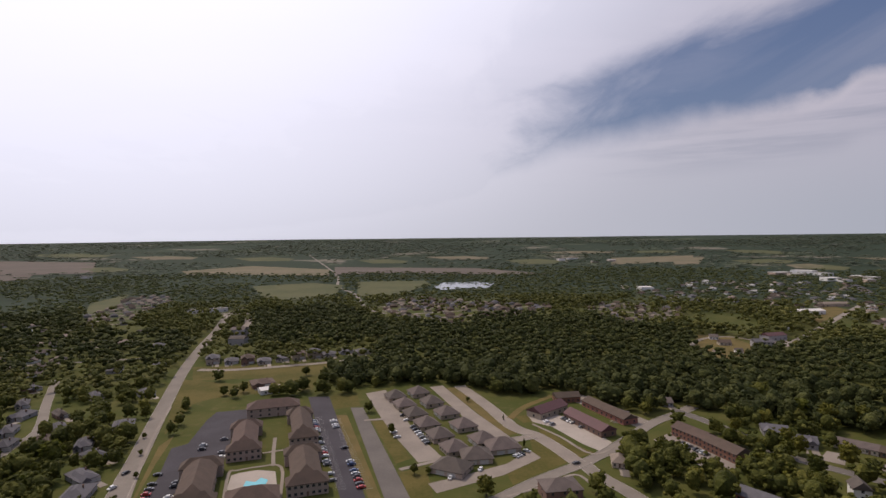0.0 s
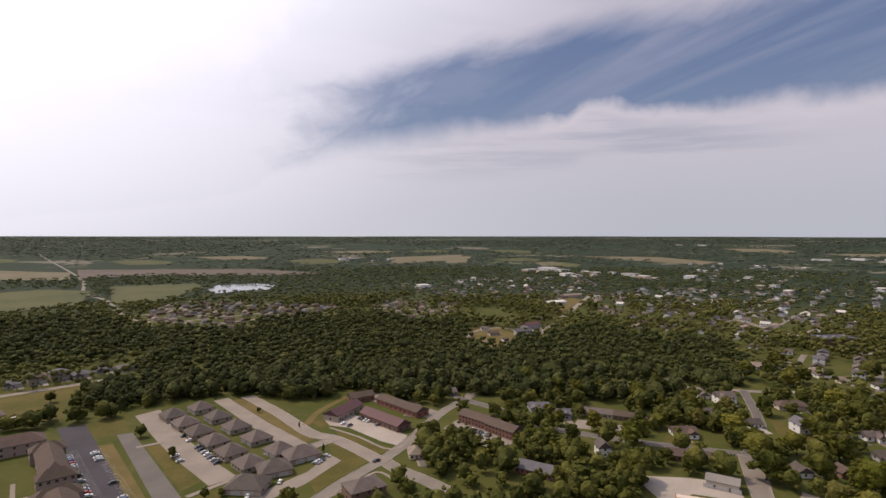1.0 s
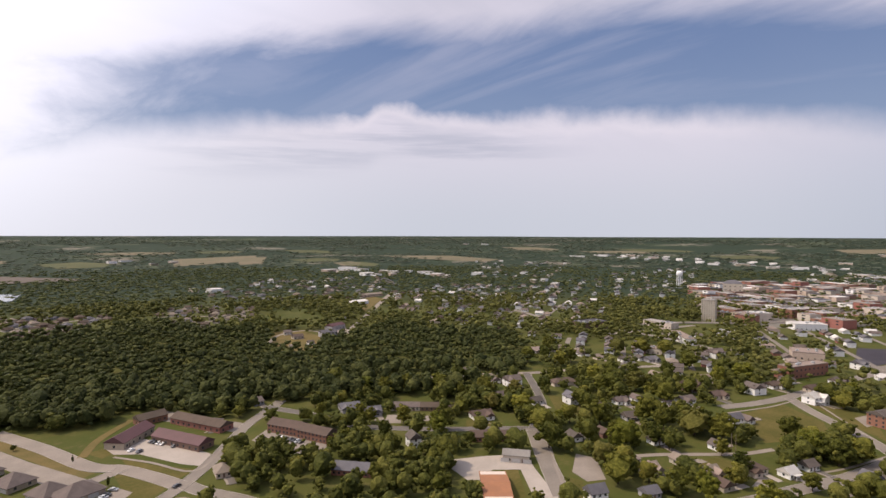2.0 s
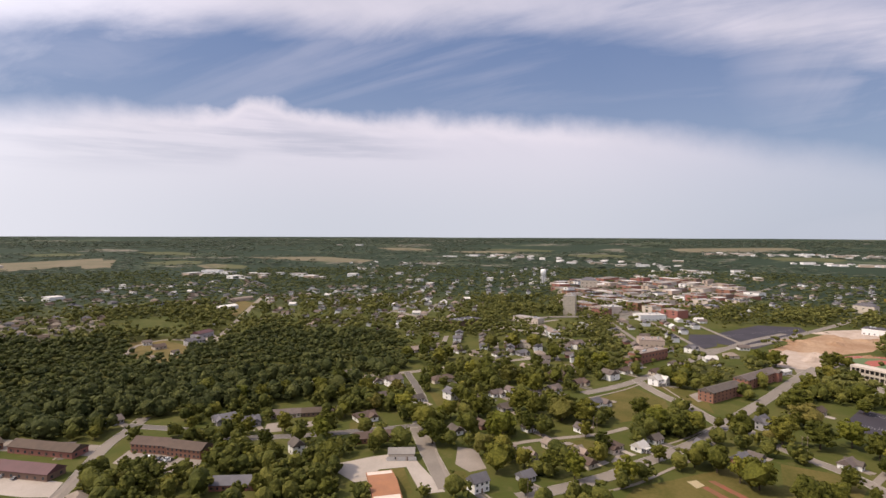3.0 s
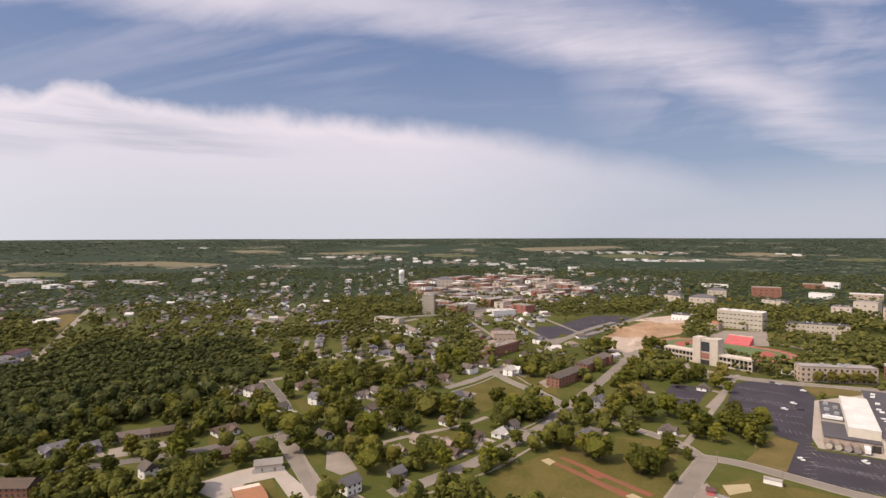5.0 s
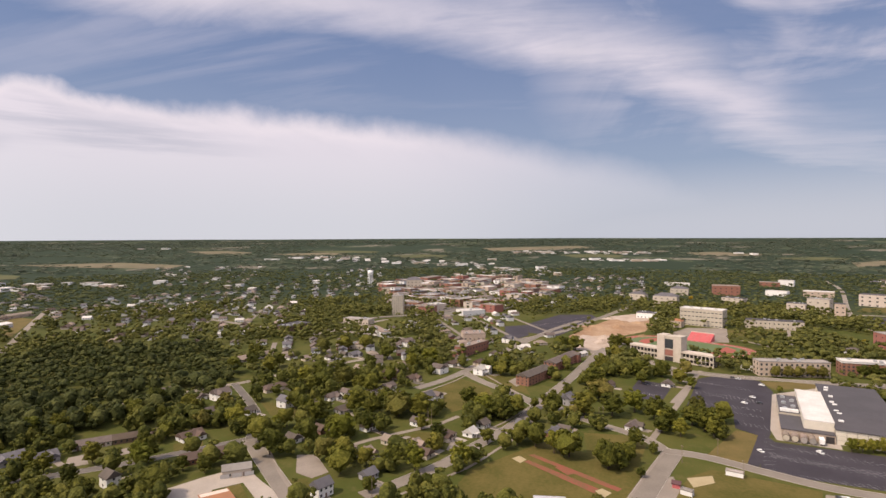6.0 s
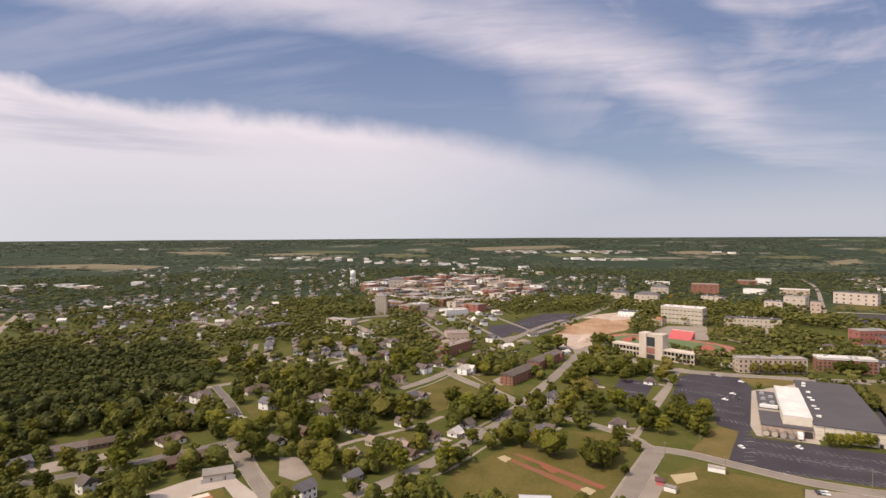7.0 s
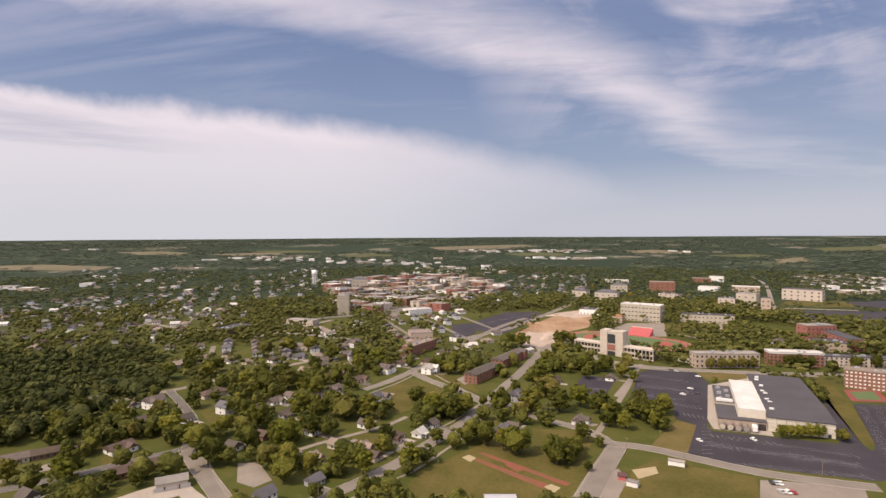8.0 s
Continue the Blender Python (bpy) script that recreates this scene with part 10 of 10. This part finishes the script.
# ---- woods ----
WOODS = []
WOODS.append([(-284.8, 832.0), (-175.2, 913.4), (-65.0, 732.9), (10.5, 701.2), (143.6, 793.7), (225.7, 793.0), (252.6, 668.8), (296.3, 650.5), (241.3, 506.7), (272.9, 483.4), (481.9, 594.0), (269.3, 331.5), (222.9, 349.6), (180.2, 374.4), (147.1, 360.0), (131.1, 403.0), (91.2, 411.8), (59.5, 400.0), (19.7, 438.5), (-48.9, 441.3), (-82.8, 426.4), (-107.4, 501.2), (-65.7, 521.8), (-69.4, 603.5), (-199.4, 580.7)])
WOODS.append([(46.8, 820.2), (153.8, 781.2), (204.3, 517.2), (312.4, 563.3), (425.1, 556.9), (504.6, 433.6), (412.2, 316.0), (309.9, 285.7), (239.6, 327.0), (203.7, 349.2), (143.1, 387.8), (120.1, 369.9), (48.0, 428.9), (12.5, 417.0)])
WOODS.append([(-581.7, 714.3), (-311.1, 658.3), (-281.2, 622.0), (-247.9, 490.9), (-300.3, 493.3), (-342.6, 495.2), (-374.5, 458.4)])
WOODS.append([(-1516.5, 1489.2), (-569.9, 866.0), (-458.1, 706.4), (-564.1, 551.2)])
LEAFY = []
LEAFY.append([(-388.8, 441.9), (-253.7, 535.8), (-202.0, 390.8), (-158.5, 264.8), (-125.5, 199.7), (-178.6, 200.7)])
LEAFY.append([(260.8, 443.3), (319.4, 255.0), (382.0, 117.0), (228.9, 78.5), (192.6, 130.0), (153.8, 289.3)])


# ---- woods and town trees ----
rng = np.random.RandomState(11)


def scatter(n_grid, lo, hi):
    """A jittered grid of places in a square."""
    k = np.arange(lo, hi, n_grid)
    gx, gy = np.meshgrid(k, k, indexing="ij")
    p = np.stack([gx.ravel(), gy.ravel()], 1) + rng.uniform(-0.5, 0.5, (gx.size, 2)) * n_grid
    return p


def ahead(p, r0, r1, a0=-62, a1=140):
    """The places between two distances and two bearings (clockwise from +y)."""
    d = np.hypot(p[:, 0], p[:, 1])
    a = np.degrees(np.arctan2(p[:, 0], p[:, 1]))
    ix = np.clip(((p + SPAN) / CELL).astype(int), 0, NC - 1)
    return p[(d > r0) & (d < r1) & (a > a0) & (a < a1) & ~taken[ix[:, 0], ix[:, 1]]]


def noise_of(p, s, seed=0.0):
    return np.array([noise.fractal((x * s, y * s, seed), 1.0, 2.0, 4) for x, y in p])


near_proto = [crown_arrays(300 + i, 15, 26, 0.075, 0.5, 0.05) for i in range(8)]
mid_proto = [crown_arrays(400 + i, 3, 7, 0.11, 0.62, -0.05, 0.0, False, False, 0.2) for i in range(8)]
far_proto = [crown_arrays(500 + i, 1, 2, 0.22, 0.9, -0.2, 0.0, False, False, 0.2) for i in range(7)]
wood_near, wood_mid = [], []
g = scatter(8.4, -700, 1500)
g = ahead(g, 170, 1050)
for poly in WOODS:
    m = inside(g[:, 0], g[:, 1], np.array(poly))
    q = g[m]
    d = np.hypot(q[:, 0], q[:, 1])
    wood_near += list(q[d < 500])
    wood_mid += list(q[d >= 500])
    g = g[~m]
plant_wood("woodland", wood_near, near_proto, "dense dark green deciduous wood seen from above", LEAF_WOOD, 8, 16, 0.9, 1.2)
plant_wood("woodland", wood_mid, mid_proto, "dense dark green deciduous wood seen from above", LEAF_WOOD, 8, 16, 1.0, 1.3)

# single trees in gardens and along streets
keep = noise_of(g, 0.009, 4.0) + rng.uniform(-0.3, 0.3, len(g))
for poly in LEAFY:
    keep[inside(g[:, 0], g[:, 1], np.array(poly))] += 0.3
d = np.hypot(g[:, 0], g[:, 1])
town = g[(keep > np.where(d < 430, -0.13, -0.13)) & (d < 1050)]
d = np.hypot(town[:, 0], town[:, 1])
close = town[d < 430]
rng.shuffle(close)
for i, (x, y) in enumerate(close[:120]):
    kind = ("deep", "mid", "mid", "light", "deep", "olive", "mid", "deep")[i % 8]
    tree(x, y, 7.5 + 6.0 * rng.rand(), kind, 0.85 + 0.3 * rng.rand(), i)
rest = np.concatenate([close[120:], town[(d >= 430) & (d < 500)]])
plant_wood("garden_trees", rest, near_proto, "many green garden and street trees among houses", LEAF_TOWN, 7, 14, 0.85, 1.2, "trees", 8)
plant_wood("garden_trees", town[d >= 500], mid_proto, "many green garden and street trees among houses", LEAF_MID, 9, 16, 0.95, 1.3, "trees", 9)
g = ahead(scatter(12.4, -2000, 2000), 1050, 1900)
keep = noise_of(g, 0.003, 9.0) + rng.uniform(-0.4, 0.4, len(g))
plant_wood("far_trees", g[keep > -0.42], far_proto, "distant green trees over suburbs and hedgerows", LEAF_HALF_HAZED, 6, 11, 1.6, 2.5, "trees", 10)
g = ahead(scatter(35.0, -4900, 4900), 1900, 4600, -50, 128)
keep = noise_of(g, 0.0011, 2.0) + rng.uniform(-0.16, 0.16, len(g))
plant_wood("far_woods", g[keep > -0.24], far_proto, "distant dark woods and hedgerows towards the horizon", LEAF_HAZED, 6, 10, 4.2, 6.2, "woods", 12)
